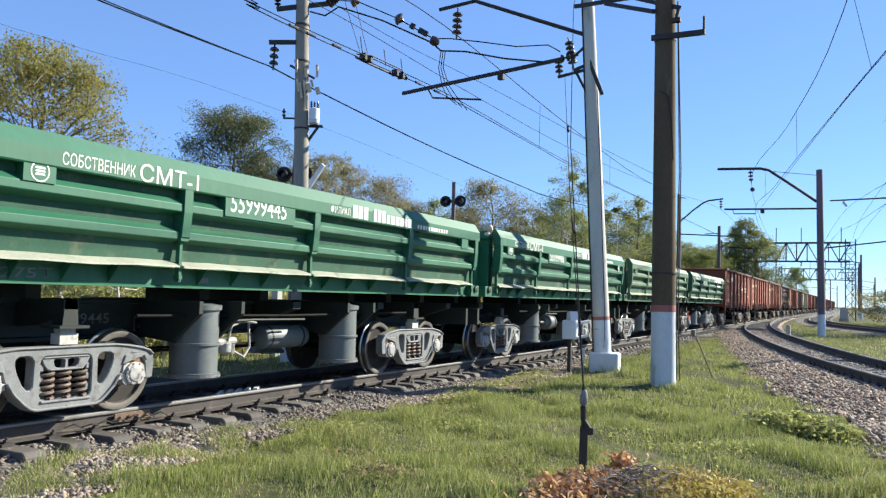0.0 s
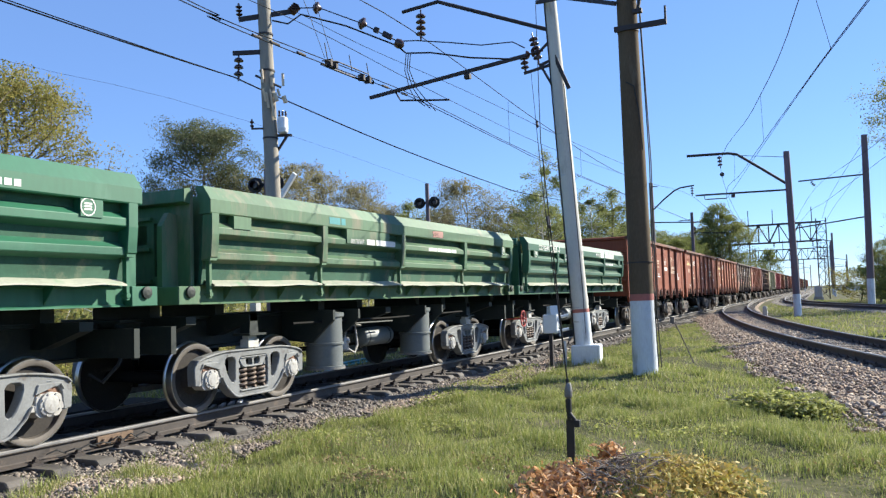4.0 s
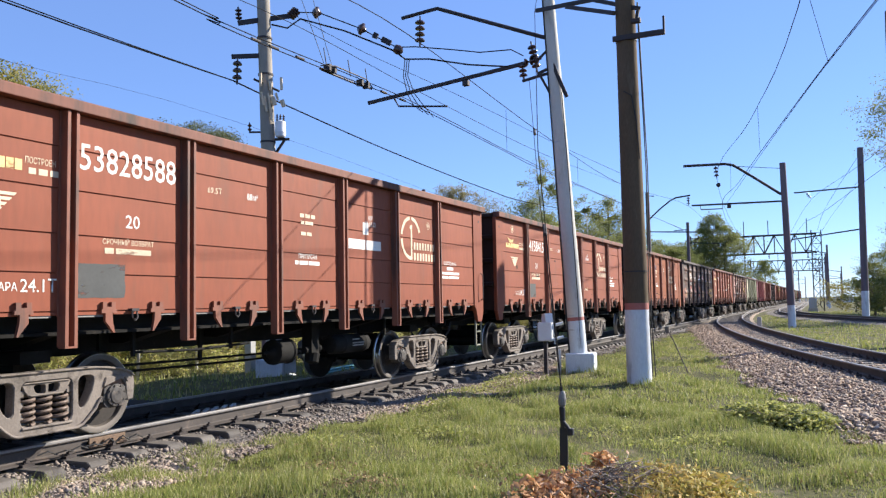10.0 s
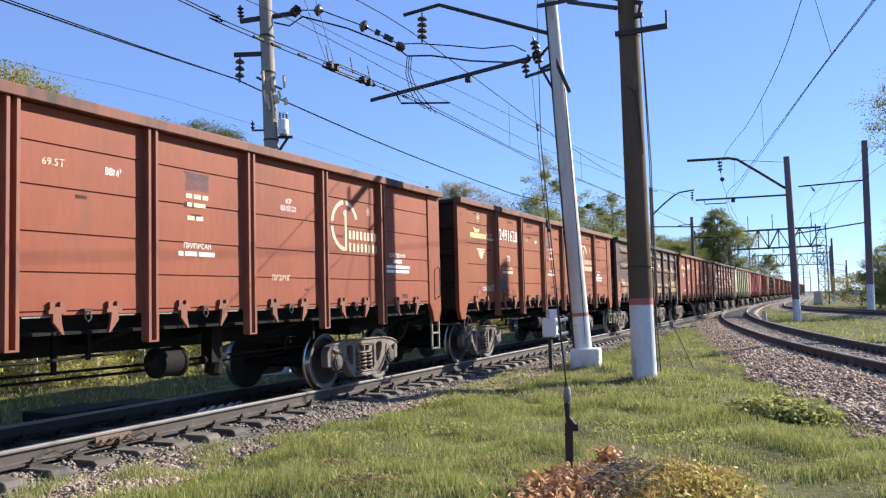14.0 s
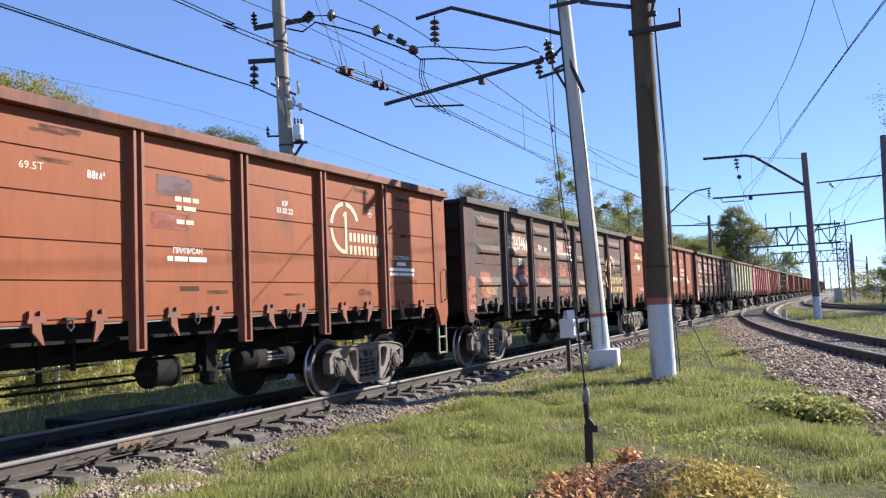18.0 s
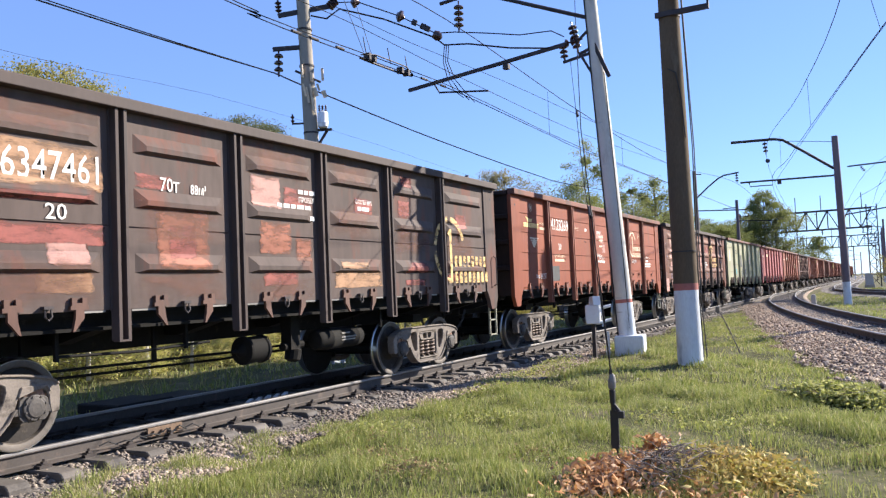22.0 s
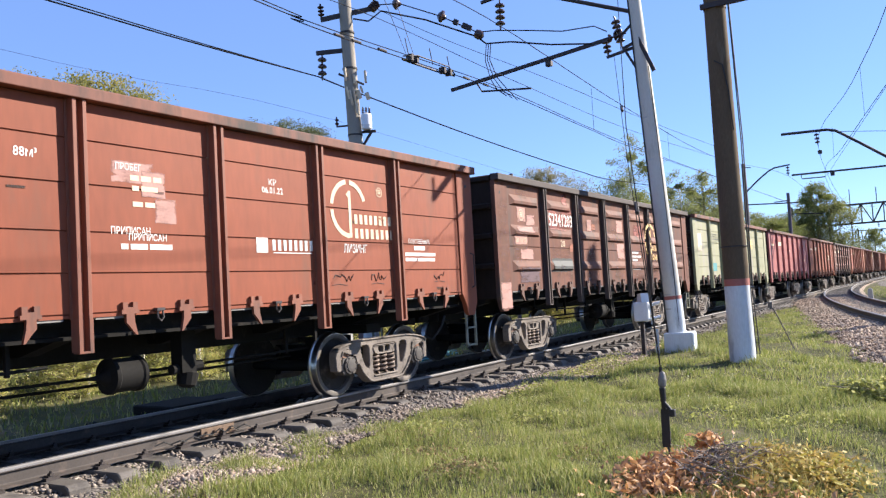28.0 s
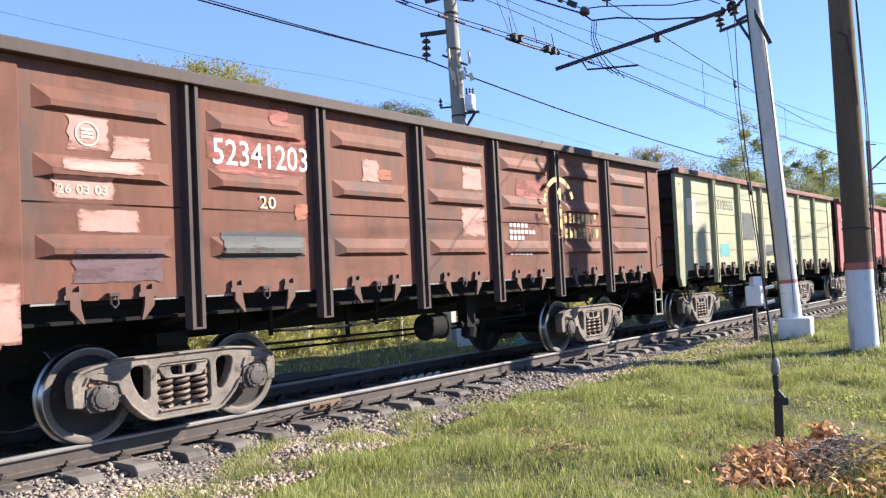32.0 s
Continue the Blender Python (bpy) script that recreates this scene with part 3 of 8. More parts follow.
def post_shape():
    """An upright of hat section with a flared foot; y is measured from its middle."""
    s = Shape()
    s.prism([(1.50, -.105), (1.512, -.105), (1.512, -.082), (1.588, -.074), (1.59, -.068), (1.59, -.034), (1.522, -.028), (1.522, .028), (1.59, .034), (1.59, .068), (1.588, .074), (1.512, .082), (1.512, .105), (1.50, .105)], "z", 1.33, 3.385)
    s.prism([(1.50, -.095), (1.592, -.075), (1.592, -.034), (1.522, -.028), (1.522, .028), (1.592, .034), (1.592, .075), (1.50, .095)], "z", 1.03, 1.33)
    s.box(1.50, 1.592, -.076, .076, 1.015, 1.035)
    return s


def lock_shape(q=1):
    """A bottom-hatch bracket with two lugs and a toothed latch; q: the side to which the tooth points."""
    pts = [(.10, 1.355), (.10, 1.395), (.085, 1.395), (.085, 1.47), (.03, 1.47), (.03, 1.42), (-.03, 1.42), (-.03, 1.47), (-.085, 1.47), (-.085, 1.395), (-.10, 1.395), (-.10, 1.355),
           (-.05, 1.355), (-.05, 1.27), (-.015, 1.235), (.055, 1.15), (.078, 1.145), (.048, 1.27), (.042, 1.355)]
    return Shape().prism([(u * q, z) for u, z in pts][::q], "x", 1.507, 1.54)


def ring_shape():
    s = Shape()
    s.tube([(1.54, -.03, 1.38), (1.55, -.035, 1.30), (1.55, 0, 1.265), (1.55, .035, 1.30), (1.54, .03, 1.38)], .011, 5)
    s.box(1.50, 1.56, -.05, .05, 1.37, 1.40)
    return s


LADDER = Shape()
for q in (0.0, .30):
    LADDER.box(1.44, 1.475, q, q + .035, .46, 1.36)
for z in (.47, .76, 1.05):
    LADDER.box(1.44, 1.475, .0, .33, z, z + .028)
HANDRAIL = Shape().tube([(1.545, 0, 1.45), (1.60, 0, 1.48), (1.60, 0, 2.0), (1.545, 0, 2.03)], .013, 6)
HANDWHEEL = Shape()
HANDWHEEL.tube([(0, .19 * math.cos(a), .19 * math.sin(a)) for a in np.linspace(0, 2 * math.pi, 25)], .016, 6)
for a in range(5):
    HANDWHEEL.tube([(0, 0, 0), (0, .19 * math.cos(a * 1.2566), .19 * math.sin(a * 1.2566))], .012, 5)
HANDWHEEL.cyl((-.5, 0, 0), (.03, 0, 0), .022, 8)


def gondola(name, paint, ribbed, label, hand_wheel, trim=None, end=None):
    w = thing(name, label, "freight wagon", "freight train wagons")
    trim = trim or paint
    seat = (0.50,) + POSTS + (GL - .50,)
    for q in (1, -1):
        turn = None if q > 0 else pose(0, GL, 0, 0, 0, 180)
        for i in range(7):
            a = seat[i] + (.09 if i else -.02)
            b = seat[i + 1] - (.09 if i < 6 else -.02)
            panel = part("side_panel", (panel_ribbed if ribbed else panel_flat)(a, b), paint, w, m=turn)
            if ribbed:
                for z in (1.80, 2.48, 3.06):
                    part("pressed_rib", rib_shape(a, b, z), paint, panel)
        post = post_shape().mesh("side_post", trim, 0.004)
        for y in POSTS:
            part("side_post", post, None, w, m=pose(0, y, 0) if q > 0 else pose(0, GL - y, 0, 0, 0, 180))
        part("top_chord", Shape().prism([(1.47, 3.386), (1.612, 3.386), (1.618, 3.392), (1.618, 3.495), (1.61, 3.505), (1.45, 3.505), (1.45, 3.41)], "y", 0, GL), M_CHORD if trim in (paint, M_TRIM2) else trim, w, "worn top chord", 0.006, m=turn)
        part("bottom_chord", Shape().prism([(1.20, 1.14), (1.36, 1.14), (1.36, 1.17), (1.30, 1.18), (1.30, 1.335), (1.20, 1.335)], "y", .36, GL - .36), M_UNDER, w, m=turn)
        lock = [lock_shape(q2).mesh("hatch_latch", M_TRIM2 if trim is M_TRIM2 else M_TRIM) for q2 in (1, -1)]
        lever = Shape().box(1.475, 1.495, -.16, .16, 1.318, 1.34).mesh("hatch_lever", M_GALVDULL)
        ring = ring_shape().mesh("hatch_ring", M_IRON)
        for i in range(7):
            a, b = seat[i] + (.1 if i else 0), seat[i + 1] - .1
            for side, u in enumerate((.28, .74)):
                y = a + (b - a) * u
                part("hatch_latch", lock[side], None, w, m=pose(0, y, 0) if q > 0 else pose(0, GL - y, 0, 0, 0, 180))
                if q > 0:
                    part("hatch_lever", lever, None, w, m=pose(0, y + (-.2 if side == 0 else .17), 0))
            y = a + (b - a) * .51
            part("hatch_ring", ring, None, w, m=pose(0, y, 0) if q > 0 else pose(0, GL - y, 0, 0, 0, 180))
        corner = Shape().prism([(0, 3.385), (.498, 3.385), (.498, 1.36), (.38, 1.19), (.31, .985), (.10, .985), (0, 1.20)], "x", 1.44, 1.525)
        for y, k in ((0, 1), (GL, -1)):
            c = Shape().add([(x, y + k * (yy), z) for x, yy, z in corner.v], corner.f)
            part("corner_post", c, paint, w, bevel=.008, m=turn)
            # no hole is cut: a black disc gives the dark inside
            part("corner_hole", Shape().cyl((1.5255, y + k * .20, 3.17), (1.5275, y + k * .20, 3.17), .028, 10), M_BLACK, w, "black disc painted for the shade in a lashing hole", m=turn)
        part("ladder", LADDER, M_LADDER, w, "steel step ladder", m=pose(0, GL - .12 - .2, 0) if q > 0 else pose(0, .45, 0, 0, 0, 180))
        part("handrail", HANDRAIL, M_IRON, w, m=pose(0, GL - .18, 0) if q > 0 else pose(0, .18, 0, 0, 0, 180))
    for y, k in ((0.06, -1), (GL - .06, 1)):
        ew = part("end_wall", Shape().box(-1.438, 1.438, y - .03, y + .03, 1.22, 3.49), end or M_ENDSHADE, w, "red-brown ribbed steel end wall" if end else "ribbed steel end wall with shade in its dark colour")
        for z in (1.75, 2.30, 2.85, 3.36):
            part("end_rib", Shape().prism([(y + k * .025, z), (y + k * .11, z + .03), (y + k * .11, z + .10), (y + k * .025, z + .13)], "x", -1.43, 1.43), end or M_ENDSHADE, ew)
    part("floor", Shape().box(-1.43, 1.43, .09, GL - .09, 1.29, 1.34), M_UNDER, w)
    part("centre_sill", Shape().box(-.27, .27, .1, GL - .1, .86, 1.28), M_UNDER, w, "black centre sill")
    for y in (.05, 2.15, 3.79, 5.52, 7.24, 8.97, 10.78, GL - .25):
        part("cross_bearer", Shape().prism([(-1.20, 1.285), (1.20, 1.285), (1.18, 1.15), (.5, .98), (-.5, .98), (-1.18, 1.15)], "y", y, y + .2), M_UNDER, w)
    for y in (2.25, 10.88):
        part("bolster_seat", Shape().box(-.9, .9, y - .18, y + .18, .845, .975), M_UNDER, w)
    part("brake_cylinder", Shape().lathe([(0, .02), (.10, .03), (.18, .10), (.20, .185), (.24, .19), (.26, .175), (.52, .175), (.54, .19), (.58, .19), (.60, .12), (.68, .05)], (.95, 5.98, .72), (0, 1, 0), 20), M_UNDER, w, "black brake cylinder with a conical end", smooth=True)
    if hand_wheel:
        tank = part("air_reservoir", Shape().lathe([(0, .04), (.03, .13), (.08, .155), (.30, .158), (.31, .164), (.33, .164), (.34, .158), (.96, .158), (.97, .164), (.99, .164), (1.0, .158), (1.10, .155), (1.15, .13), (1.18, .04)], (.95, 7.70, .745), (0, 1, 0), 20), M_UNDER, w, "black air reservoir", smooth=True)
        for dz, n in ((.06, .22), (0, .38), (-.04, .36)):
            part("tank_lettering", Shape().box(1.104, 1.1065 if dz else 1.1105, 8.20, 8.20 + n, .745 + dz, .745 + dz + .022), M_GALVDULL, tank, "unreadable pale stencil")
    part("brake_valve", Shape().lathe([(0, .05), (.03, .11), (.17, .12), (.22, .06)], (.95, 7.2, .48), (0, .2, 1), 12).box(.86, 1.04, 7.08, 7.28, .66, 1.2).cyl((.95, 7.0, .70), (.95, 7.42, .72), .06, 10), M_UNDER, w)
    for x, z, y0, y1 in ((.62, .72, 3.1, 9.7), (1.15, .90, 3.3, 5.4), (.35, .62, 3.0, 9.6)):
        part("brake_rod", Shape().tube([(x, y0, z), (x, (y0 + y1) / 2, z - .03), (x, y1, z)], .017, 6), M_UNDER, w)
    for y in (3.3, 5.0, 9.2):
        part("rod_hanger", Shape().box(.60, .64, y, y + .05, .68, 1.2), M_UNDER, w)
        part("rod_hanger", Shape().box(1.13, 1.17, y, y + .04, .85, 1.2), M_UNDER, w)
    part("coupler", MESHES["coupler"], None, w, m=pose(0, -.32, 0))
    part("coupler", MESHES["coupler"], None, w, m=pose(0, GL + .32, 0, 0, 0, 180))
    part("brake_hose", Shape().tube([(.35, -.05, .95), (.37, -.22, .75), (.3, -.42, .55), (.2, -.55, .62)], .022, 7), M_BLACK, w)
    part("brake_hose", Shape().tube([(-.35, GL + .05, .95), (-.37, GL + .22, .72), (-.3, GL + .40, .5), (-.2, GL + .52, .6)], .022, 7), M_BLACK, w)
    bogie(w, 2.25)
    bogie(w, 10.88)
    if hand_wheel:
        part("hand_wheel", HANDWHEEL, M_IRON, w, "spoked hand-brake wheel", m=pose(1.42, .62, .86))
    return w


# ---- dump car ----
DL = 10.5
DPOSTS = (.09, 2.50, 4.98, 7.70, 10.38)


def dump_car(name, paint, label, tank, hand_wheel):
    w = thing(name, label, "freight wagon", "freight train wagons")
    for q in (1, -1):
        turn = None if q > 0 else pose(0, DL, 0, 0, 0, 180)
        part("side_sill", Shape().prism([(1.20, 1.40), (1.37, 1.40), (1.37, 1.415), (1.34, 1.43), (1.34, 1.60), (1.36, 1.615), (1.36, 1.63), (1.20, 1.63)], "y", .02, DL - .02), paint, w, m=turn)
        lean = Shape().prism([(1.35, 1.64), (1.40, 1.64), (1.50, 2.56), (1.45, 2.56)], "y", .05, DL - .05)
        part("side_board", lean, M_SANDY, w, "sand-dusted side board", m=turn)
        part("top_rail", Shape().prism([(1.44, 2.50), (1.605, 2.50), (1.615, 2.515), (1.615, 2.675), (1.50, 2.845), (1.40, 2.85), (1.38, 2.83), (1.44, 2.60)], "y", .0, DL), paint, w, "wide bevelled top rail", m=turn)
        for i in range(4):
            a, b = DPOSTS[i] + .07, DPOSTS[i + 1] - .07
            part("upper_rib", Shape().prism([(1.45, 2.20), (1.57, 2.245), (1.59, 2.26), (1.59, 2.34), (1.46, 2.43), (1.44, 2.43)], "y", a, b), paint, w, bevel=.005, m=turn)
            part("lower_rib", Shape().prism([(1.41, 1.90), (1.53, 1.935), (1.555, 1.95), (1.555, 2.03), (1.42, 2.11), (1.40, 2.11)], "y", a, b), paint, w, bevel=.005, m=turn)
            # the bent, sand-worn lip over the sill
            n = 9
            s = Shape()
            rng = random.Random(int(i * 7 + q + 3))
            zz = [rng.uniform(-.012, .012) for _ in range(n)]
            for j in range(n):
                y = a - .05 + (b - a + .07) * j / (n - 1)
                s.v += [(1.36, y, 1.72 + zz[j] * .5), (1.56, y, 1.645 + zz[j]), (1.565, y, 1.625 + zz[j]), (1.36, y, 1.66)]
            for j in range(n - 1):
                for c in range(4):
                    s.f.append((j * 4 + c, j * 4 + (c + 1) % 4, j * 4 + 4 + (c + 1) % 4, j * 4 + 4 + c))
            part("worn_lip", s, M_LIP, w, "sandy bent lip along the sill", m=turn)
            for j in range(1, 4):
                y = a + (b - a) * j / 4
                part("sill_gusset", Shape().prism([(1.33, 1.44), (1.345, 1.44), (1.50, 1.625), (1.33, 1.625)], "y", y - .2, y - .185), paint, w, m=turn)
        for i, y in enumerate(DPOSTS):
            part("side_post", Shape().prism([(1.43, 1.93), (1.585, 1.97), (1.61, 2.25), (1.612, 2.52), (1.47, 2.52)], "y", y - .068, y + .068), paint, w, bevel=.006, m=turn)
            part("hinge_arm", Shape().box(1.46, 1.52, y - .02, y + .02, 1.47, 2.0).lathe([(0, .03), (.09, .03)], (1.44, y, 1.52), (1, 0, 0), 10).box(1.46, 1.57, y - .06, y + .06, 1.93, 2.02), paint, w, m=turn)
        part("number_plate", Shape().box(1.50, 1.607, 3.10, 4.46, 2.28, 2.505), paint, w, m=turn)
        part("badge_plate", Shape().box(1.50, 1.604, .44, .78, 2.34, 2.505), paint, w, m=turn)
        part("badge_plate", Shape().box(1.50, 1.604, 9.70, 9.98, 2.32, 2.505), paint, w, m=turn)
        for y in (3.34, 6.50):
            c = Shape().lathe([(0, .28), (.0, .32), (.035, .32), (.04, .292), (.37, .292), (.375, .315), (.405, .315), (.41, .292), (.80, .292), (.81, .32), (.87, .32), (.89, .2)], (.98, y, .33), (0, 0, 1), 28)
            cy = part("tipping_cylinder", c, M_CYL, w, "grey pneumatic tipping cylinder", smooth=True, m=turn)
            part("bottom_flange", Shape().lathe([(0, .30), (.0, .33), (.03, .33), (.03, .30)], (.98, y, .315), (0, 0, 1), 28), M_GALVDULL, cy, "worn bright bottom flange")
            for d in (-.40, .34):
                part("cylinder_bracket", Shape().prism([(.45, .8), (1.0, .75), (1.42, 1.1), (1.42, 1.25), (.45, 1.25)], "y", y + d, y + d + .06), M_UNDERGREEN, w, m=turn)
    for y, k in ((0.0, -1), (DL, 1)):
        half = [(.42, 2.16), (.42, 2.40), (.66, 2.40), (.66, 2.16)]
        tall = [(.78, 1.76), (.78, 2.42), (1.02, 2.42), (1.02, 1.76)]
        holes = [half, tall, [(-u, z) for u, z in half[::-1]], [(-u, z) for u, z in tall[::-1]]]
        plate = holed_plate([(-1.36, 1.625), (1.36, 1.625), (1.36, 2.78), (-1.36, 2.78)], holes, -.03, .03)
        ew = part("end_wall", plate, paint, w, "end wall with square openings", .004, m=pose(0, y + k * .05, 0, 0, 0, 90))
        part("inner_end", Shape().box(-1.34, 1.34, min(y - k * .22, y - k * .16), max(y - k * .22, y - k * .16), 1.61, 2.75), paint, w)
        part("end_rail", Shape().prism([(y + k * .085, 2.62), (y + k * .2, 2.64), (y + k * .2, 2.80), (y + k * .085, 2.82)], "x", -1.38, 1.38), paint, w, "top rail of the end", .006)
        for z in (1.68, 2.08, 2.46):
            part("end_rib", Shape().box(-1.34, .74 if z > 2 and z < 2.4 else .76, min(y + k * .082, y + k * .13), max(y + k * .082, y + k * .13), z, z + .04), paint, w)
        for x in (-1.12, 1.12):
            part("end_post", Shape().prism([(y + k * .06, 1.62), (y + k * .34, 1.62), (y + k * .34, 2.35), (y + k * .22, 2.52), (y + k * .06, 2.5)], "x", x - .04, x + .04), paint, w, m=None)
        part("end_beam", Shape().box(-1.45, 1.45, min(y, y + k * .38), max(y, y + k * .38), 1.40, 1.62), paint, w, bevel=.008)
        part("end_pivot", Shape().lathe([(0, .07), (.06, .07), (.07, .03)], (1.42, y + k * .2, 1.55), (1, 0, 0), 12), M_UNDERGREEN, w)
    part("floor", Shape().box(-1.28, 1.28, .03, DL - .03, 1.42, 1.60), paint, w)
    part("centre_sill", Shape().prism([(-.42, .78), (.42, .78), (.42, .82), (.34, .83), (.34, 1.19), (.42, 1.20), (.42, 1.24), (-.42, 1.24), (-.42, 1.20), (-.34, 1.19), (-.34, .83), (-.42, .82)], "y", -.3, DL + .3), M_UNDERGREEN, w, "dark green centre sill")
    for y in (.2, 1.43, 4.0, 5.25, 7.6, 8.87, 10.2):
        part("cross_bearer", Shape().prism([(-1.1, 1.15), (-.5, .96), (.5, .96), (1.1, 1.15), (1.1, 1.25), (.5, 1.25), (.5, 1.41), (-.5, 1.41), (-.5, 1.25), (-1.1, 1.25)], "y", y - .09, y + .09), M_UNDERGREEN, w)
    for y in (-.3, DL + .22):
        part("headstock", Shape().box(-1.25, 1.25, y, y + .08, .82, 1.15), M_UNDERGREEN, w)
    for y in (1.43, 8.87):
        for x in (-1.02, 1.02):
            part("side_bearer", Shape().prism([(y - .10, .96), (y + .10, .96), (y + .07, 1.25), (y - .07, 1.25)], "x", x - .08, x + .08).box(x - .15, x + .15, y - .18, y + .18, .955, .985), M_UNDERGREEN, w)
            part("bearer_pad", Shape().box(x - .07, x + .07, y - .11, y + .11, .79, .90).box(x - .05, x + .05, y - .09, y + .09, .90, .953), M_PADCREAM, w, "white painted bearer pad")
    if tank:
        part("air_reservoir", Shape().lathe([(0, .05), (.05, .15), (.1, .17), (1.0, .17), (1.05, .15), (1.1, .05)], (.62, 4.98, .72), (0, 1, 0), 20), M_CYL, w, "grey air reservoir", smooth=True)
        for y in (5.12, 5.86):
            part("tank_strap", Shape().lathe([(0, .172), (.04, .172), (.04, .168)], (.62, y, .72), (0, 1, 0), 20), M_UNDERGREEN, w)
    else:
        part("brake_cylinder", Shape().lathe([(0, .03), (.28, .035), (.30, .09), (.36, .12), (.38, .20), (.42, .20), (.44, .18), (.74, .18), (.76, .20), (.80, .20), (.82, .08)], (1.0, 4.2, .78), (0, 1, 0), 20), M_CYL, w, "grey brake cylinder with rod", smooth=True)
        for y in (4.68, 4.95):
            part("cylinder_mount", Shape().box(.9, 1.0, y, y + .06, .9, 1.2), M_UNDERGREEN, w)
    part("brake_valve", Shape().lathe([(0, .05), (.03, .09), (.14, .09), (.18, .05)], (.9, 3.98, .55), (0, 0, 1), 12).cyl((.9, 3.82, .70), (.9, 4.16, .72), .055, 10).cyl((.9, 4.12, .55), (.9, 4.12, .74), .04, 8), M_BOXGREY, w, "pale grey brake valve", smooth=True)
    for pts in (((.95, 3.98, .72), (.97, 4.02, .92), (.95, 4.25, .98), (.9, 4.6, .95)), ((.92, 4.14, .58), (.95, 4.3, .50), (.92, 4.45, .62), (.85, 4.5, .95)), ((1.0, 3.6, .98), (1.0, 4.4, 1.0), (.98, 5.6, .99))):
        part("air_pipe", Shape().tube(pts, .018, 6), M_UNDERGREEN if pts[0][1] < 3.7 else M_BOXGREY, w, "thin air pipe")
    for x, z in ((.55, .66), (1.2, 1.08), (.3, .6)):
        part("brake_rod", Shape().tube([(x, 2.2, z), (x, 5, z - .02), (x, 8.3, z)], .018, 6), M_UNDER, w)
    part("coupler", MESHES["coupler"], None, w, m=pose(0, -.36, 0))
    part("coupler", MESHES["coupler"], None, w, m=pose(0, DL + .36, 0, 0, 0, 180))
    part("brake_hose", Shape().tube([(.4, -.2, .95), (.45, -.35, .7), (.35, -.5, .5), (.2, -.58, .6)], .024, 7), M_BLACK, w)
    bogie(w, 1.43, "_grey")
    bogie(w, 8.87, "_grey")
    if hand_wheel:
        part("hand_wheel", HANDWHEEL, M_RED, w, "red spoked hand-brake wheel", m=pose(1.42, -.02, .80))
    return w


# ---- markings ----
def letters(w, words, y, z, width, cap, mat=M_WHITE, x=1.506, name="lettering"):
    """Painted words, their left end at y, their foot at z, width and height of capitals in metres."""
    me = text_mesh(words, 1.0, mat)
    co = [v.co for v in me.vertices]
    y0, y1 = min(c.y for c in co), max(c.y for c in co)
    z1 = max(c.z for c in co)
    k = width / (y1 - y0)
    return part(name, me, None, w, m=Matrix.Translation((x, y - y0 * k, z)) @ Matrix.Diagonal((1, k, cap / z1, 1)))


def bars(w, y, z, lengths, cap, mat=M_WHITE, x=1.506, gap=.03, label="unreadable painted line"):
    """A line of writing too small or worn to read: one bar a word."""
    for n in lengths:
        part("painted_bar", Shape().box(x - .004, x, y, y + n, z, z + cap), mat, w, label)
        y += n + gap


def patch(w, y, z, wy, wz, mat, x=1.5055, seed=0):
    """A patch of touch-up paint with an uneven outline."""
    rng = random.Random(seed * 31 + int(y * 100) + int(z * 1000))
    n = 24
    pts = []
    for i in range(n):
        a = 2 * math.pi * i / n
        c, s = math.cos(a), math.sin(a)
        k = 1 / max(abs(c), abs(s)) ** .99 * rng.uniform(.96, 1.02)
        pts.append((y + wy / 2 * (1 + c * k), z + wz / 2 * (1 + s * k)))
    part("paint_patch", Shape().prism(pts, "x", x - .003, x), mat, w, "patch of touch-up paint")


RIB_Z = (1.80, 2.48, 3.06)


def ribbed_face(y, z, a, b):
    """How far out the pressed side panel between a and b stands at (y, z)."""
    side = min(max(min(y - a, b - y) / .15, 0), 1)
    for zc in RIB_Z:
        if zc - .09 <= z <= zc + .12:
            up = min((z - zc + .09) / .035, 1) if z < zc else (zc + .12 - z) / .12
            return 1.50 + .052 * min(side, up)
    return 1.50


def ribbed_patch(w, y, z, wy, wz, mat, lift):
    """Touch-up paint that follows the ribs of the panel on which it lies."""
    seat = (0.50,) + POSTS + (GL - .50,)
    i = max(k for k in range(7) if seat[k] <= max(y + wy / 2, .5))
    a, b = seat[i] + (.11 if i else .02), seat[i + 1] - .11
    rng = random.Random(int(y * 100) + int(z * 1000))
    y0, y1 = max(y, a), min(y + wy, b)
    ra, rb = a + .10, b - .10
    ys = sorted({y0, y1, *[y0 + (y1 - y0) * k / 9 for k in range(1, 9)], *[v for v in (ra, ra + .15, rb - .15, rb) if y0 < v < y1]})
    zs = sorted({z, z + wz, *[z + wz * k / 8 for k in range(1, 8)], *[v for c in RIB_Z for v in (c - .09, c - .055, c, c + .12) if z < v < z + wz]})
    left, right = [rng.uniform(0, .05) for _ in zs], [rng.uniform(0, .05) for _ in zs]
    low, high = [rng.uniform(0, .025) for _ in ys], [rng.uniform(0, .025) for _ in ys]
    s = Shape()
    for j, v in enumerate(zs):
        for k, u in enumerate(ys):
            uu = u + left[j] if k == 0 else u - right[j] if k == len(ys) - 1 else u
            vv = v + low[k] if j == 0 else v - high[k] if j == len(zs) - 1 else v
            s.v.append((ribbed_face(uu, vv, ra, rb) + lift, uu, vv))
    n = len(ys)
    s.f = [(j * n + k, j * n + k + 1, j * n + n + k + 1, j * n + n + k) for j in range(len(zs) - 1) for k in range(n - 1)]
    part("paint_patch", s, mat, w, "patch of touch-up paint")


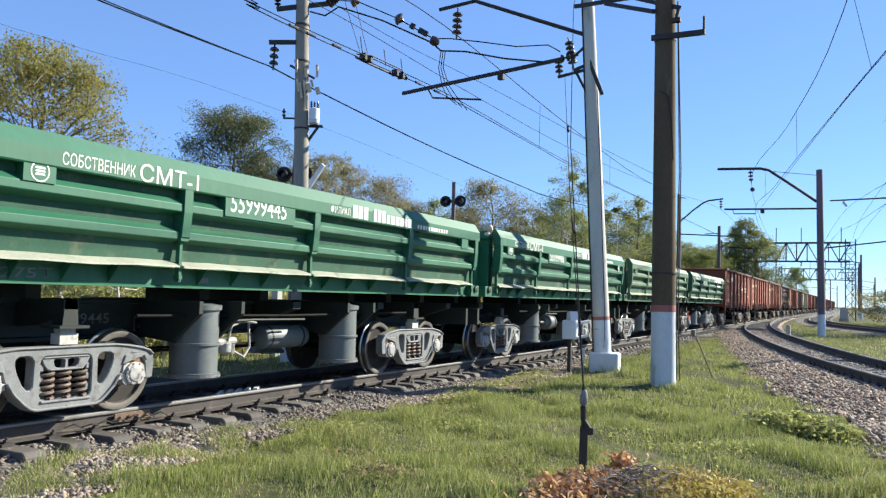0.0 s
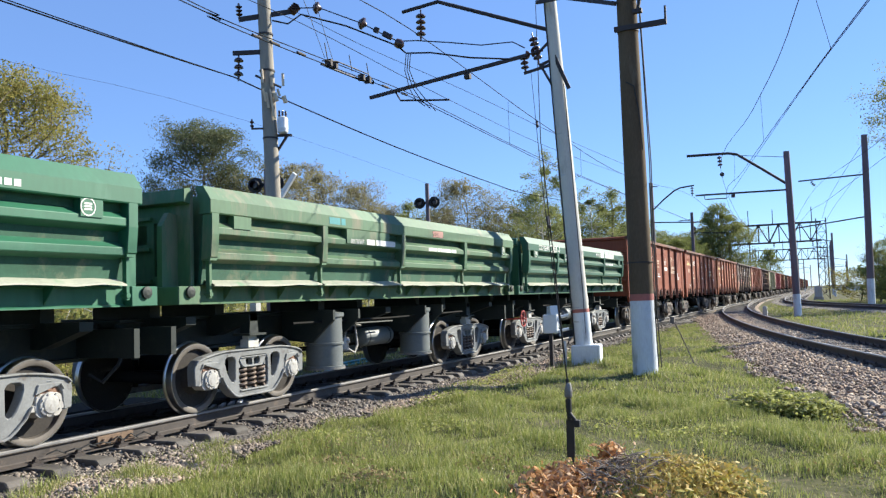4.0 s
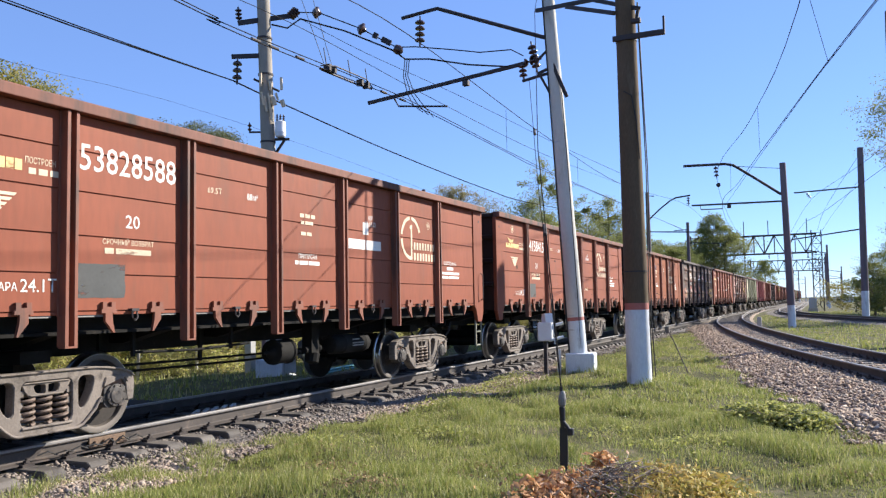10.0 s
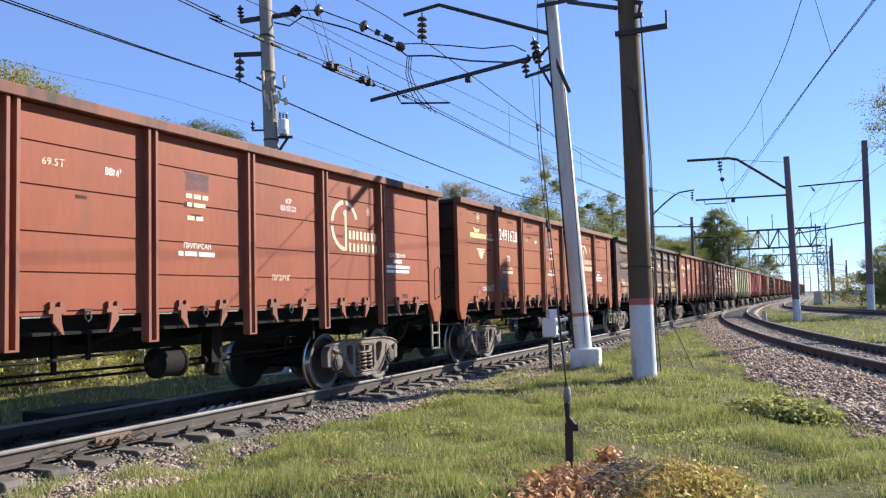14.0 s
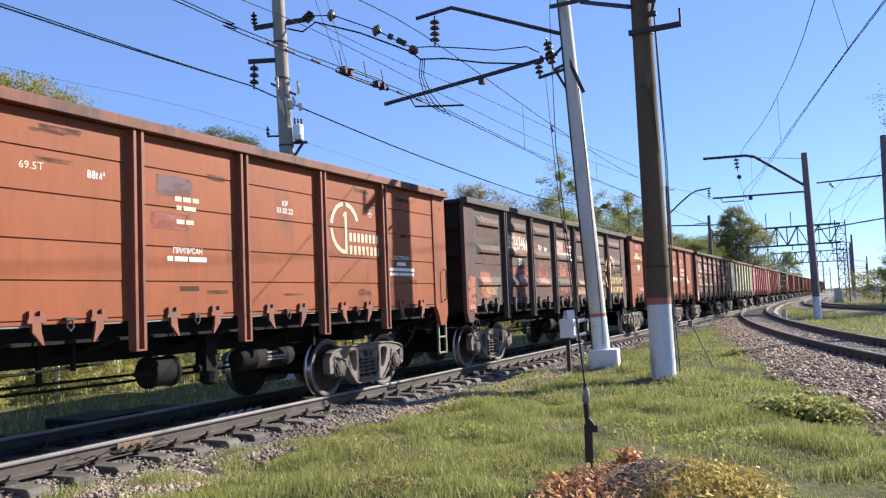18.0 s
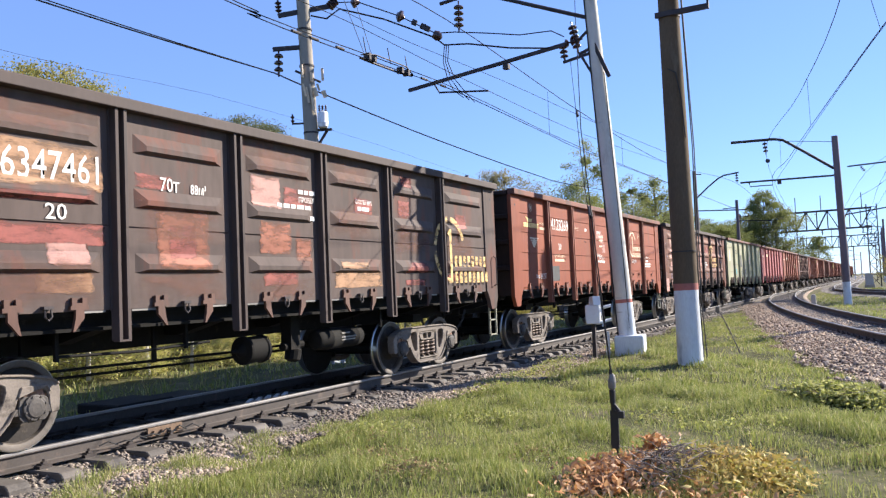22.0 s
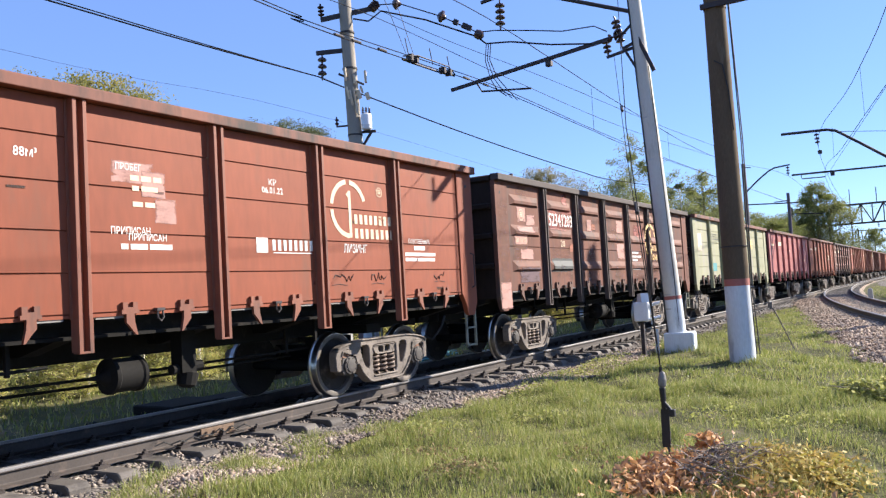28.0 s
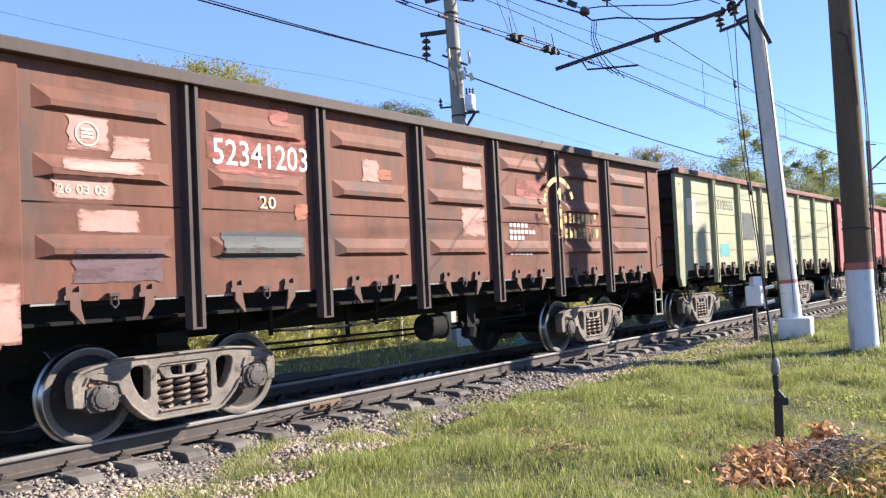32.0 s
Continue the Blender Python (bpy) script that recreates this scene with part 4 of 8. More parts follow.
def ring_emblem(w, y, z, r, mat, x=1.507, gaps=True):
    """A broken ring with an upright stroke, and two bars for the company's name."""
    s = Shape()
    for a0, a1 in ((20, 85), (97, 172), (184, 270)):
        n = 12
        v = []
        for i in range(n + 1):
            a = radians(a0 + (a1 - a0) * i / n)
            v += [(x, y + r * math.cos(a), z + r * math.sin(a)), (x, y + .84 * r * math.cos(a), z + .84 * r * math.sin(a))]
        s.add(v, [(2 * i, 2 * i + 2, 2 * i + 3, 2 * i + 1) for i in range(n)])
    s.add([(x, y + .0 * r, z + .62 * r), (x, y + .12 * r, z + .62 * r), (x, y + .12 * r, z - .98 * r), (x, y - .02 * r, z - .98 * r), (x, y - .02 * r, z + .40 * r), (x, y - .14 * r, z + .48 * r)], [(0, 1, 2, 3, 4, 5)])
    part("ring_emblem", s, mat, w, "broken ring emblem with an upright stroke")
    bars(w, y + .28 * r, z - .50 * r, (.165 * r,) * 8, .33 * r, mat, x, .12 * r, label="plain bar of a company name")
    bars(w, y + .28 * r, z - 1.0 * r, (.17 * r,) * 8, .34 * r, mat, x, .13 * r, label="plain bar of a company name")


def wing_emblem(w, y, z, mat, x=1.507):
    s = Shape()
    for i in range(4):
        a = .26 - .05 * i
        s.add([(x, y - a, z - .05 * i), (x, y + a, z - .05 * i), (x, y + a - .03, z - .05 * i - .03), (x, y - a + .03, z - .05 * i - .03)], [(0, 1, 2, 3)])
    s.lathe([(-.001, .10), (.001, .10)], (x, y, z - .12), (1, 0, 0), 16)
    part("winged_emblem", s, mat, w, "small winged roundel")


def roundel(w, y, z, r, mat, x):
    s = Shape()
    n = 24
    v = []
    for i in range(n):
        a = 2 * math.pi * i / n
        v += [(x, y + r * math.cos(a), z + r * math.sin(a)), (x, y + .86 * r * math.cos(a), z + .86 * r * math.sin(a))]
    s.add(v, [(2 * i, (2 * i + 2) % (2 * n), (2 * i + 3) % (2 * n), 2 * i + 1) for i in range(n)])
    for dz in (-.35, -.05, .25):
        s.add([(x, y - .55 * r, z + dz * r), (x, y + .55 * r, z + dz * r), (x, y + .45 * r, z + (dz + .2) * r), (x, y - .45 * r, z + (dz + .2) * r)], [(0, 1, 2, 3)])
    part("roundel", s, mat, w, "round emblem")


def plant_mark(w, y, z, mat=M_YELLOW):
    """A works mark: a wing over a long bar."""
    s = Shape().prism([(y, z + .24), (y + .28, z + .19), (y + .42, z + .21), (y + .38, z + .13), (y + .14, z + .12), (y + .10, z + .19)], "x", 1.503, 1.507)
    part("works_mark", s, mat, w, "yellow wing-shaped works mark")
    bars(w, y - .1, z, (.078,) * 10, .105, mat, 1.507, .012, label="yellow bar of a works name")


def standard_marks(w, number, num_z=2.72, mat=M_WHITE, plate=M_GREYPATCH, tare="24.2", works=True, emblem=M_CREAM, kr="03.03.22", company=True):
    """The usual paint of a red-brown gondola."""
    letters(w, number, 2.25, num_z, 1.36, .27, mat, name="wagon_number")
    roundel(w, 1.15, 3.17, .09, M_CREAM, 1.508)
    if works:
        plant_mark(w, .80, 2.72)
        letters(w, "ПОСТРОЕН", 1.62, 2.80, .34, .065, M_CREAM)
        bars(w, 1.66, 2.70, (.08, .1, .1), .06, M_CREAM)
    wing_emblem(w, 1.28, 2.50, M_CREAM)
    letters(w, "20", 2.86, 2.27, .20, .14, M_WHITE)
    letters(w, "СРОЧНЫЙ ВОЗВРАТ", 2.55, 2.08, .72, .075, M_CREAM)
    bars(w, 2.58, 1.98, (.12, .5), .06, M_CREAM)
    letters(w, "ТАРА", 1.30, 1.58, .26, .08, M_WHITE)
    letters(w, tare + "Т", 1.59, 1.57, .40, .13, M_WHITE)
    if plate:
        patch(w, 2.24, 1.51, .62, .36, plate)
    letters(w, "69.5Т", 4.16, 2.81, .26, .075, M_CREAM)
    letters(w, "88м³", 4.92, 2.80, .22, .085, M_WHITE)
    bars(w, 6.12, 2.68, (.10, .12, .1), .055, M_CREAM)
    bars(w, 6.14, 2.58, (.08, .2), .05, M_CREAM)
    bars(w, 6.14, 2.42, (.12, .12), .05, M_CREAM)
    letters(w, "ПРИПИСАН", 6.08, 2.08, .46, .07, M_WHITE)
    bars(w, 5.99, 1.99, (.08, .2, .28), .055, M_WHITE)
    letters(w, "КР", 8.09, 2.80, .13, .075, M_WHITE)
    letters(w, kr, 7.97, 2.70, .36, .075, M_WHITE)
    if company:
        ring_emblem(w, 9.63, 2.60, .40, emblem)
    roundel(w, 10.35, 2.88, .07, M_CREAM, 1.508)
    letters(w, "СОБСТВЕННИК", 11.05, 2.16, .60, .07, M_WHITE)
    bars(w, 11.2, 2.06, (.3,), .06)
    bars(w, 10.95, 1.97, (.85,), .05)
    bars(w, 10.95, 1.89, (.3, .5), .05)


def dump_marks(w, number, name_y, badge=True, dusty=False):
    letters(w, number, 3.19, 2.34, 1.08, .23, M_WHITE, 1.610, "wagon_number")
    roundel(w, .61, 2.44, .10, M_WHITE, 1.607)
    letters(w, "СОБСТВЕННИК", .83, 2.54, .88, .125, M_WHITE, 1.618)
    letters(w, "СМТ-1", 1.77, 2.515, .86, .19, M_WHITE, 1.618)
    if badge:
        letters(w, "[20]", 4.76, 2.55, .28, .10, M_WHITE, 1.618)
    letters(w, "ФИЛИАЛ", name_y - .58, 2.55, .50, .11, M_WHITE, 1.618)
    rng = random.Random(number)
    y = name_y
    for i in range(12):
        n = rng.uniform(.085, .13)
        bars(w, y, 2.53, (n,), .19 if i < 6 else .14, M_WHITE, 1.618, label="plain bar of a company name")
        y += n + rng.uniform(.022, .04) + (.14 if i == 2 else 0)
    for i in range(12):
        bars(w, y + .2 + i * .10 if not badge else 7.87 + i * .09, 2.54 if not badge else 2.30, (rng.uniform(.05, .075),), .065, M_WHITE, 1.618 if not badge else 1.593)
    letters(w, number[2:], 1.95, .96, .62, .12, M_GREYPATCH if dusty else M_GALVDULL, .346, "sill_number")
    letters(w, "[20]", 2.95, .90, .26, .14, M_GALVDULL, .346, "sill_number")
    patch(w, 2.95, 1.47, .2, .06, M_CYL, 1.343)
    patch(w, 8.05, 1.47, .2, .06, M_CYL, 1.343)
    letters(w, "275Т", .45, 1.46, .55, .10, M_CYL, 1.342)


# ---- the train: wagons in their order ----
RUN = ((0, 70.82), (1, 65.72), (2, 60.70), (3, 55.80), (4, 50.95), (5, 46.12), (6, 41.35), (7, 36.88), (8, 32.45), (9, 28.06), (10, 23.77), (11, 19.66), (12, 15.52), (13, 11.53),
       (14, 7.45), (15, 3.70), (16, 0.06), (17, -3.47), (18, -6.92), (19, -10.38), (20, -13.65), (21, -16.75), (22, -19.70), (23, -22.60), (24, -25.50), (25, -28.30), (26, -31.05),
       (27, -33.75), (28, -36.40), (29, -39.05), (30, -41.70), (31, -44.36), (32, -46.95))
TRAIN = []     # (wagon, its place in the train)
for place, number, paint, label, tank, wheel in (
        (-66.45, "55999445", M_GREEN, "bright green steel side-tipping dump car", True, False),
        (-54.86, "55999486", M_GREEN, "bright green dump car with a chipped top corner", False, False),
        (-43.27, "", M_GREEN_DIRTY, "dusty faded green dump car with sandy ribs", True, False),
        (-31.68, "55999510", M_GREEN_DARK, "dark green dump car with a red hand wheel", False, True)):
    w = dump_car("dump_car", paint, label, tank, wheel)
    if number:
        dump_marks(w, number, 7.18 if number.endswith("10") else 5.86, number.endswith("10"))
        if number.endswith("86"):
            for dy, z, r in ((-.12, 2.86, .11), (-.02, 2.83, .08), (-.16, 2.74, .06)):
                lump = Shape().lathe([(-r, .02), (-.5 * r, r * .8), (.3 * r, r), (r, .03)], (1.36, dy, z), (.5, .8, .35), 7)
                part("broken_corner", lump, M_CREAM, w, "pale broken foam stuck on the corner")
            roundel(w, 9.79, 2.42, .095, M_WHITE, 1.607)
    else:
        bars(w, 2.6, 2.55, (.3, .12), .10, M_TEAL, 1.618)
        letters(w, "ФИЛИАЛ", 3.2, 2.28, .4, .08, M_WHITE, 1.611)
        bars(w, 3.7, 2.28, (.25, .65), .09, M_WHITE, 1.611, .05, "plain bar of a company name")
        patch(w, 6.1, 2.53, .5, .13, M_PINKPATCH, 1.619)
        bars(w, 6.0, 2.27, (.35, .1, .5, .2), .06, M_WHITE, 1.593)
        roundel(w, 9.84, 2.41, .085, M_WHITE, 1.607)
    TRAIN.append((w, place))
ORDER = (
    ("53828588", M_BROWN, 0, "red-brown gondola wagon, freshly painted, with a grey plate", 1),
    ("54158415", M_BROWN, 0, "red-brown gondola wagon with a blue-grey plate", 0),
    ("52491628", M_BROWN2, 0, "orange-brown gondola wagon with sooty scratches and a red patch", 1),
    ("56347451", M_DARK, 1, "soot-black ribbed gondola wagon patched with red and orange paint", 1),
    ("54128269", M_BROWN, 0, "red-brown gondola wagon with pink touch-up patches", 0),
    ("52341203", M_DARKRED, 1, "dark red ribbed gondola wagon with pale pink patches", 0),
    ("55105555", M_PALE, 0, "pale green-grey gondola wagon with sun-bleached paint", 1),
    ("", M_PINK, 0, "faded pink-red steel gondola wagon", 0),
    ("", M_BROWN, 0, "red-brown gondola wagon with worn white lettering", 1),
    ("", M_DARKRED, 1, "dark red ribbed gondola wagon, sooty", 0),
    ("", M_BROWN, 0, "red-brown gondola wagon with worn white lettering", 0),
    ("", M_BROWN2, 0, "orange-brown steel gondola wagon", 1),
    ("", M_DARKRED, 0, "dark red steel gondola wagon", 0),
) + tuple(("", p, 0, "red-brown gondola wagon with worn white lettering", 0) for p in (M_BROWN, M_BROWN2, M_BROWN, M_DARKRED, M_BROWN, M_PALE, M_BROWN, M_DARK, M_BROWN2, M_BROWN))
MADE = {}
for k, (number, paint, ribbed, label, wheel) in enumerate(ORDER):
    place = -20.11 + 13.92 * k
    key = (paint.name, ribbed)
    if key in MADE and k > 6:
        w = copy_thing(MADE[key][0], pose(0, place, 0))
        tagged(w, label)
        for o in list(w.children_recursive):
            if o.name.startswith("wheelset"):
                WHEELSETS.append((o, o.location.y))
    else:
        w = gondola("gondola", paint, ribbed, label, wheel, {0: M_TRIM2, 1: M_TRIM2, 3: M_TRIM3, 5: M_TRIM3, 2: M_TRIM2, 4: M_TRIM2}.get(k), M_BROWN if k == 0 else None)
    MADE.setdefault(key, (w,))
    TRAIN.append((w, place))
GONDOLAS = [w for w, p in TRAIN[4:]]
g = GONDOLAS
standard_marks(g[0], "53828588", 2.83, kr="03.03.22", tare="24.1")
bars(g[0], 7.35, 2.30, (.62, .5), .16, M_WHITE, label="plain bar of a bank name")
patch(g[0], 7.9, 2.55, .18, .2, M_WHITE)
standard_marks(g[1], "54158415", 2.72)
patch(g[1], 6.10, 2.77, .42, .23, M_PURPLEPATCH, 1.5045)
letters(g[1], "ЛИЗИНГ", 7.75, 1.72, .42, .08, M_CREAM)
standard_marks(g[2], "52491628", 2.76)
patch(g[2], 5.85, 2.72, .55, .24, M_PURPLEPATCH, 1.5045)
patch(g[2], 5.75, 2.34, .6, .2, M_REDPATCH, 1.5045)
patch(g[2], 2.5, 1.45, .9, .16, M_REDPATCH, 1.509)
patch(g[2], 1.0, 1.46, .5, .2, M_REDPATCH, 1.5045)
standard_marks(g[4], "54128269", 2.74, tare="24.25", kr="06.01.22")
patch(g[4], 5.9, 2.65, .5, .22, M_PINKPATCH, 1.5045)
patch(g[4], 6.25, 2.52, .30, .28, M_PINKPATCH, 1.5046)
patch(g[4], 6.4, 2.26, .28, .26, M_PINKPATCH)
letters(g[4], "ПРОБЕГ", 5.95, 2.78, .3, .07, M_WHITE, 1.509)
letters(g[4], "ПРИПИСАН", 5.88, 2.14, .46, .075, M_WHITE)
letters(g[4], "ЛИЗИНГ", 9.48, 2.0, .52, .12, M_WHITE)
patch(g[4], 7.84, 1.98, .19, .18, M_WHITE)
bars(g[4], 8.11, 2.01, (.05,) * 8, .13, M_WHITE, gap=.047, label="plain bar of a bank name")
bars(g[4], 8.12, 1.975, (.7,), .012, M_WHITE, label="thin underline")
# sooty scratches on the orange-brown wagon
rng = random.Random(40)
for i in range(46):
    y, z = rng.uniform(.6, 12.2), rng.choice((1.45, 1.6, 1.75, 2.1, 2.5, 2.95, 3.2)) + rng.uniform(-.06, .06)
    if min(abs(y - q) for q in POSTS) > .45:
        patch(g[2], y, z, rng.uniform(.15, .55), rng.uniform(.02, .07), M_SCRATCH, 1.5048, i)
for i in range(22):
    y, z = rng.uniform(.6, 12.2), rng.uniform(1.42, 3.3)
    if min(abs(y - q) for q in POSTS) > .4:
        patch(g[1], y, z, rng.uniform(.08, .3), rng.uniform(.03, .09), M_SCRATCH, 1.5048, i)
        patch(g[4], y + .3, z, rng.uniform(.08, .25), rng.uniform(.02, .06), M_SCRATCH, 1.5048, i)
# scrawled tags on the red-brown wagon with pink patches
for y in (9.22, 10.07, 11.75):
    s = Shape()
    rng = random.Random(int(y * 10))
    u, pts = y, []
    for k in range(13):
        pts.append((1.507, u, 1.60 + rng.uniform(0, .13)))
        u += rng.uniform(-.02, .065)
    s.tube(pts, .005, 4)
    s.tube([(1.507, y - .02, 1.565), (1.507, y + .12, 1.58), (1.507, y + .30, 1.56)], .004, 4)
    part("scrawl", s, M_BLACK, g[4], "unreadable dark scrawl")
# dark ribbed wagon with patches of fresh paint
d = g[3]
k = 0
ribbed_patch(d, 2.28, 2.50, 1.36, .46, M_TANPATCH, .0085)
letters(d, "56347461", 2.38, 2.58, 1.19, .29, M_WHITE, 1.511, "wagon_number")
letters(d, "20", 2.97, 2.22, .23, .15, M_WHITE, 1.5115)
letters(d, "70т", 4.36, 2.60, .27, .15, M_WHITE, 1.5115)
letters(d, "88м³", 4.80, 2.60, .24, .11, M_WHITE, 1.5115)
for y, z, a, b, mt in ((2.3, 1.96, 1.36, .24, M_REDPATCH), (2.3, 2.37, 1.2, .10, M_REDPATCH), (2.95, 1.77, .5, .24, M_PINKPATCH), (2.85, 1.50, .67, .23, M_TANPATCH), (4.0, 2.6, .55, .18, M_REDPATCH), (4.28, 1.74, .81, .66, M_ORANGEPATCH), (4.45, 1.85, .45, .4, M_REDPATCH),
                       (5.78, 2.52, .62, .44, M_PINKPATCH), (6.42, 2.58, .66, .27, M_REDPATCH), (5.94, 1.94, .66, .44, M_ORANGEPATCH), (6.65, 1.86, .36, .32, M_ORANGEPATCH), (5.99, 1.54, .73, .2, M_REDPATCH), (8.05, 2.58, .53, .26, M_REDPATCH), (7.5, 1.48, 1.3, .26, M_TANPATCH), (7.62, 1.76, .78, .12, M_TANPATCH),
                       (9.45, 1.69, .8, .2, M_REDPATCH), (9.45, 1.49, .76, .12, M_REDPATCH), (9.3, 2.6, .4, .3, M_REDPATCH), (.7, 1.45, .6, .6, M_ORANGEPATCH), (1.0, 1.5, .7, .3, M_TANPATCH), (10.9, 1.55, .7, .14, M_REDPATCH), (11.3, 2.5, .5, .3, M_REDPATCH),
                       (2.25, 1.38, 1.4, .5, M_RUSTPATCH), (3.95, 1.38, 1.4, .4, M_RUSTPATCH), (4.0, 2.0, 1.35, .5, M_RUSTPATCH), (5.7, 1.36, 1.4, .3, M_RUSTPATCH), (5.7, 2.9, 1.3, .45, M_RUSTPATCH), (2.3, 3.0, 1.3, .35, M_RUSTPATCH), (7.4, 2.2, 1.3, .5, M_RUSTPATCH), (7.4, 2.95, 1.2, .4, M_RUSTPATCH), (9.1, 2.0, 1.3, .5, M_RUSTPATCH), (.6, 2.0, 1.3, .6, M_RUSTPATCH), (.6, 2.7, 1.3, .5, M_RUSTPATCH), (10.9, 1.9, 1.2, .5, M_RUSTPATCH), (9.4, 3.1, .4, .2, M_REDPATCH)):
    k += 1
    ribbed_patch(d, y, z, a, b, mt, .0045 + .00012 * k)
letters(d, "ПРОБЕГ", 6.75, 2.66, .34, .07, M_WHITE, 1.5125)
bars(d, 6.74, 2.77, (.1, .08, .12), .055, M_WHITE, 1.5125)
bars(d, 6.30, 2.56, (.1, .12, .1, .14, .12), .06, M_WHITE, 1.5125)
bars(d, 6.85, 2.42, (.1, .1), .06, M_WHITE, 1.5125)
letters(d, "СОБСТВЕННИК", 8.1, 2.74, .44, .065, M_WHITE, 1.5115)
bars(d, 8.15, 2.64, (.1, .18), .06, M_WHITE, 1.5115)
patch(d, .06, 1.15, .42, .80, M_ORANGEPATCH, 1.528)
bars(d, .16, 1.25, (.1, .08), .1, M_PINKPATCH, 1.531)
ring_emblem(d, 11.0, 2.12, .60, M_WORNYELLOW, 1.554)
roundel(d, .95, 3.1, .09, M_CREAM, 1.5115)
# dark red ribbed wagon with pale patches
d = g[5]
k = 0
ribbed_patch(d, 2.30, 2.54, 1.38, .48, M_REDPATCH, .0085)
letters(d, "52341203", 2.38, 2.65, 1.25, .26, M_WHITE, 1.511, "wagon_number")
letters(d, "20", 2.94, 2.22, .22, .13, M_CREAM, 1.5115)
for y, z, a, b, mt in ((.88, 2.64, .42, .32, M_PINKPATCH), (1.28, 2.60, .43, .23, M_PINKPATCH), (.81, 2.45, .81, .14, M_PINKPATCH), (.74, 2.21, .60, .22, M_PINKPATCH), (.94, 1.93, .64, .22, M_PINKPATCH), (.9, 3.1, .5, .3, M_RUSTPATCH), (4.48, 2.60, .34, .29, M_PINKPATCH), (4.76, 2.63, .30, .16, M_ORANGEPATCH),
                       (6.48, 2.62, .5, .33, M_PINKPATCH), (6.42, 1.95, .6, .43, M_PINKPATCH), (7.8, 2.56, .86, .34, M_REDPATCH), (.9, 1.48, .9, .32, M_PURPLEPATCH), (2.42, 1.68, 1.12, .30, M_GREYPATCH), (3.4, 2.10, .22, .2, M_ORANGEPATCH), (3.1, 3.1, .3, .3, M_REDPATCH), (4.5, 1.90, .45, .3, M_RUSTPATCH),
                       (.6, 1.85, .9, .7, M_RUSTPATCH), (2.4, 1.5, 1.2, .8, M_RUSTPATCH), (6.0, 1.45, 1.0, .4, M_RUSTPATCH), (9.2, 1.45, 1.2, .7, M_RUSTPATCH), (7.6, 1.4, .9, .5, M_RUSTPATCH), (11.2, 1.6, .8, .9, M_RUSTPATCH), (9.4, 2.9, .8, .4, M_RUSTPATCH), (5.8, 2.3, 1.1, .5, M_RUSTPATCH), (4.1, 1.42, 1.0, .3, M_RUSTPATCH)):
    k += 1
    ribbed_patch(d, y, z, a, b, mt, (.0045 if mt is M_RUSTPATCH else .0062) + .00009 * k)
patch(d, .03, 1.02, .44, .50, M_PINKPATCH, 1.5285)
patch(d, .05, 1.4, .42, 1.7, M_RUSTPATCH, 1.5275)
letters(d, "26 03 03", .80, 2.27, .45, .08, M_CREAM, 1.5125)
for z, n in ((2.12, 5), (2.02, 7), (1.93, 4), (1.80, 5), (1.70, 6)):
    bars(d, 7.62, z, (.07,) * n, .055, M_WHITE, 1.5115, .035)
ring_emblem(d, 8.98, 2.46, .50, M_WORNYELLOW, 1.592)
roundel(d, 1.08, 2.80, .11, M_CREAM, 1.5125)
# farther wagons
p = g[6]
letters(p, "55105555", 2.3, 2.72, 1.2, .22, M_BLACK, name="wagon_number")
for y, z, a, b, mt in ((.6, 2.3, .5, .6, M_CREAM), (4.1, 2.0, .9, .7, M_GREYPATCH), (7.6, 2.2, .8, .5, M_CREAM), (9.4, 2.5, .5, .4, M_YELLOW), (5.9, 1.6, .7, .3, M_GREYPATCH), (2.5, 1.6, .6, .3, M_TEAL)):
    patch(p, y, z, a, b, mt)
for i, w in enumerate(g[7:16]):
    rng = random.Random(90 + i)
    bars(w, 2.3, 2.78, (1.3,), .20, M_CREAM, label="worn painted number")
    bars(w, .6, 2.75, (.8,), .1, M_CREAM)
    bars(w, 5.8, 2.5, (.5,), .12, M_CREAM)
    bars(w, 11.0, 2.05, (.6,), .1, M_CREAM)
    if w.name != "x" and i % 2:
        ring_emblem(w, 9.62, 2.55, .4, M_CREAM)


# ---- ground ----
def lerp(table, y):
    ys, xs = zip(*table)
    return np.interp(y, ys, xs)


CURVE = ((-60, 50.0), (-20, 24.5), (0, 15.6), (9, 12.5), (16.9, 10.0), (18.7, 9.42), (20.4, 8.92), (23.4, 8.2), (27.8, 7.22), (35.7, 5.65), (43, 4.45), (49.8, 3.5), (58, 2.6), (70, 1.6), (90, .6), (120, .05), (160, 0.0), (900, 0.0))
CURVE_Z = ((-60, .06), (45, .06), (62, .02), (120, 0.0), (900, 0.0))
OUTER = ((-60, 60.0), (0, 32.0), (30, 19.5), (51.5, 12.1), (57.6, 10.3), (62.9, 8.75), (71.2, 7.0), (81, 5.5), (110, 4.3), (200, 4.1), (900, 4.1))
OUTER_Z = ((-60, .12), (60, .10), (120, .05), (900, .05))


def smooth_line(table):
    """The same line with its corners rounded off."""
    ys = np.arange(-60, 900, 1.0)
    v = lerp(table, ys)
    k = np.ones(13) / 13
    pad = np.concatenate([v[:1] + (v[1] - v[0]) * np.arange(-6, 0), v, np.full(6, v[-1])])
    return lambda y: np.interp(y, ys, np.convolve(pad, k, "valid"))


CURVE_X, CURVE_H, OUTER_X, OUTER_H = (smooth_line(t) for t in (CURVE, CURVE_Z, OUTER, OUTER_Z))


def step(a, b, v):
    u = np.clip((v - a) / (b - a), 0, 1)
    return u * u * (3 - 2 * u)


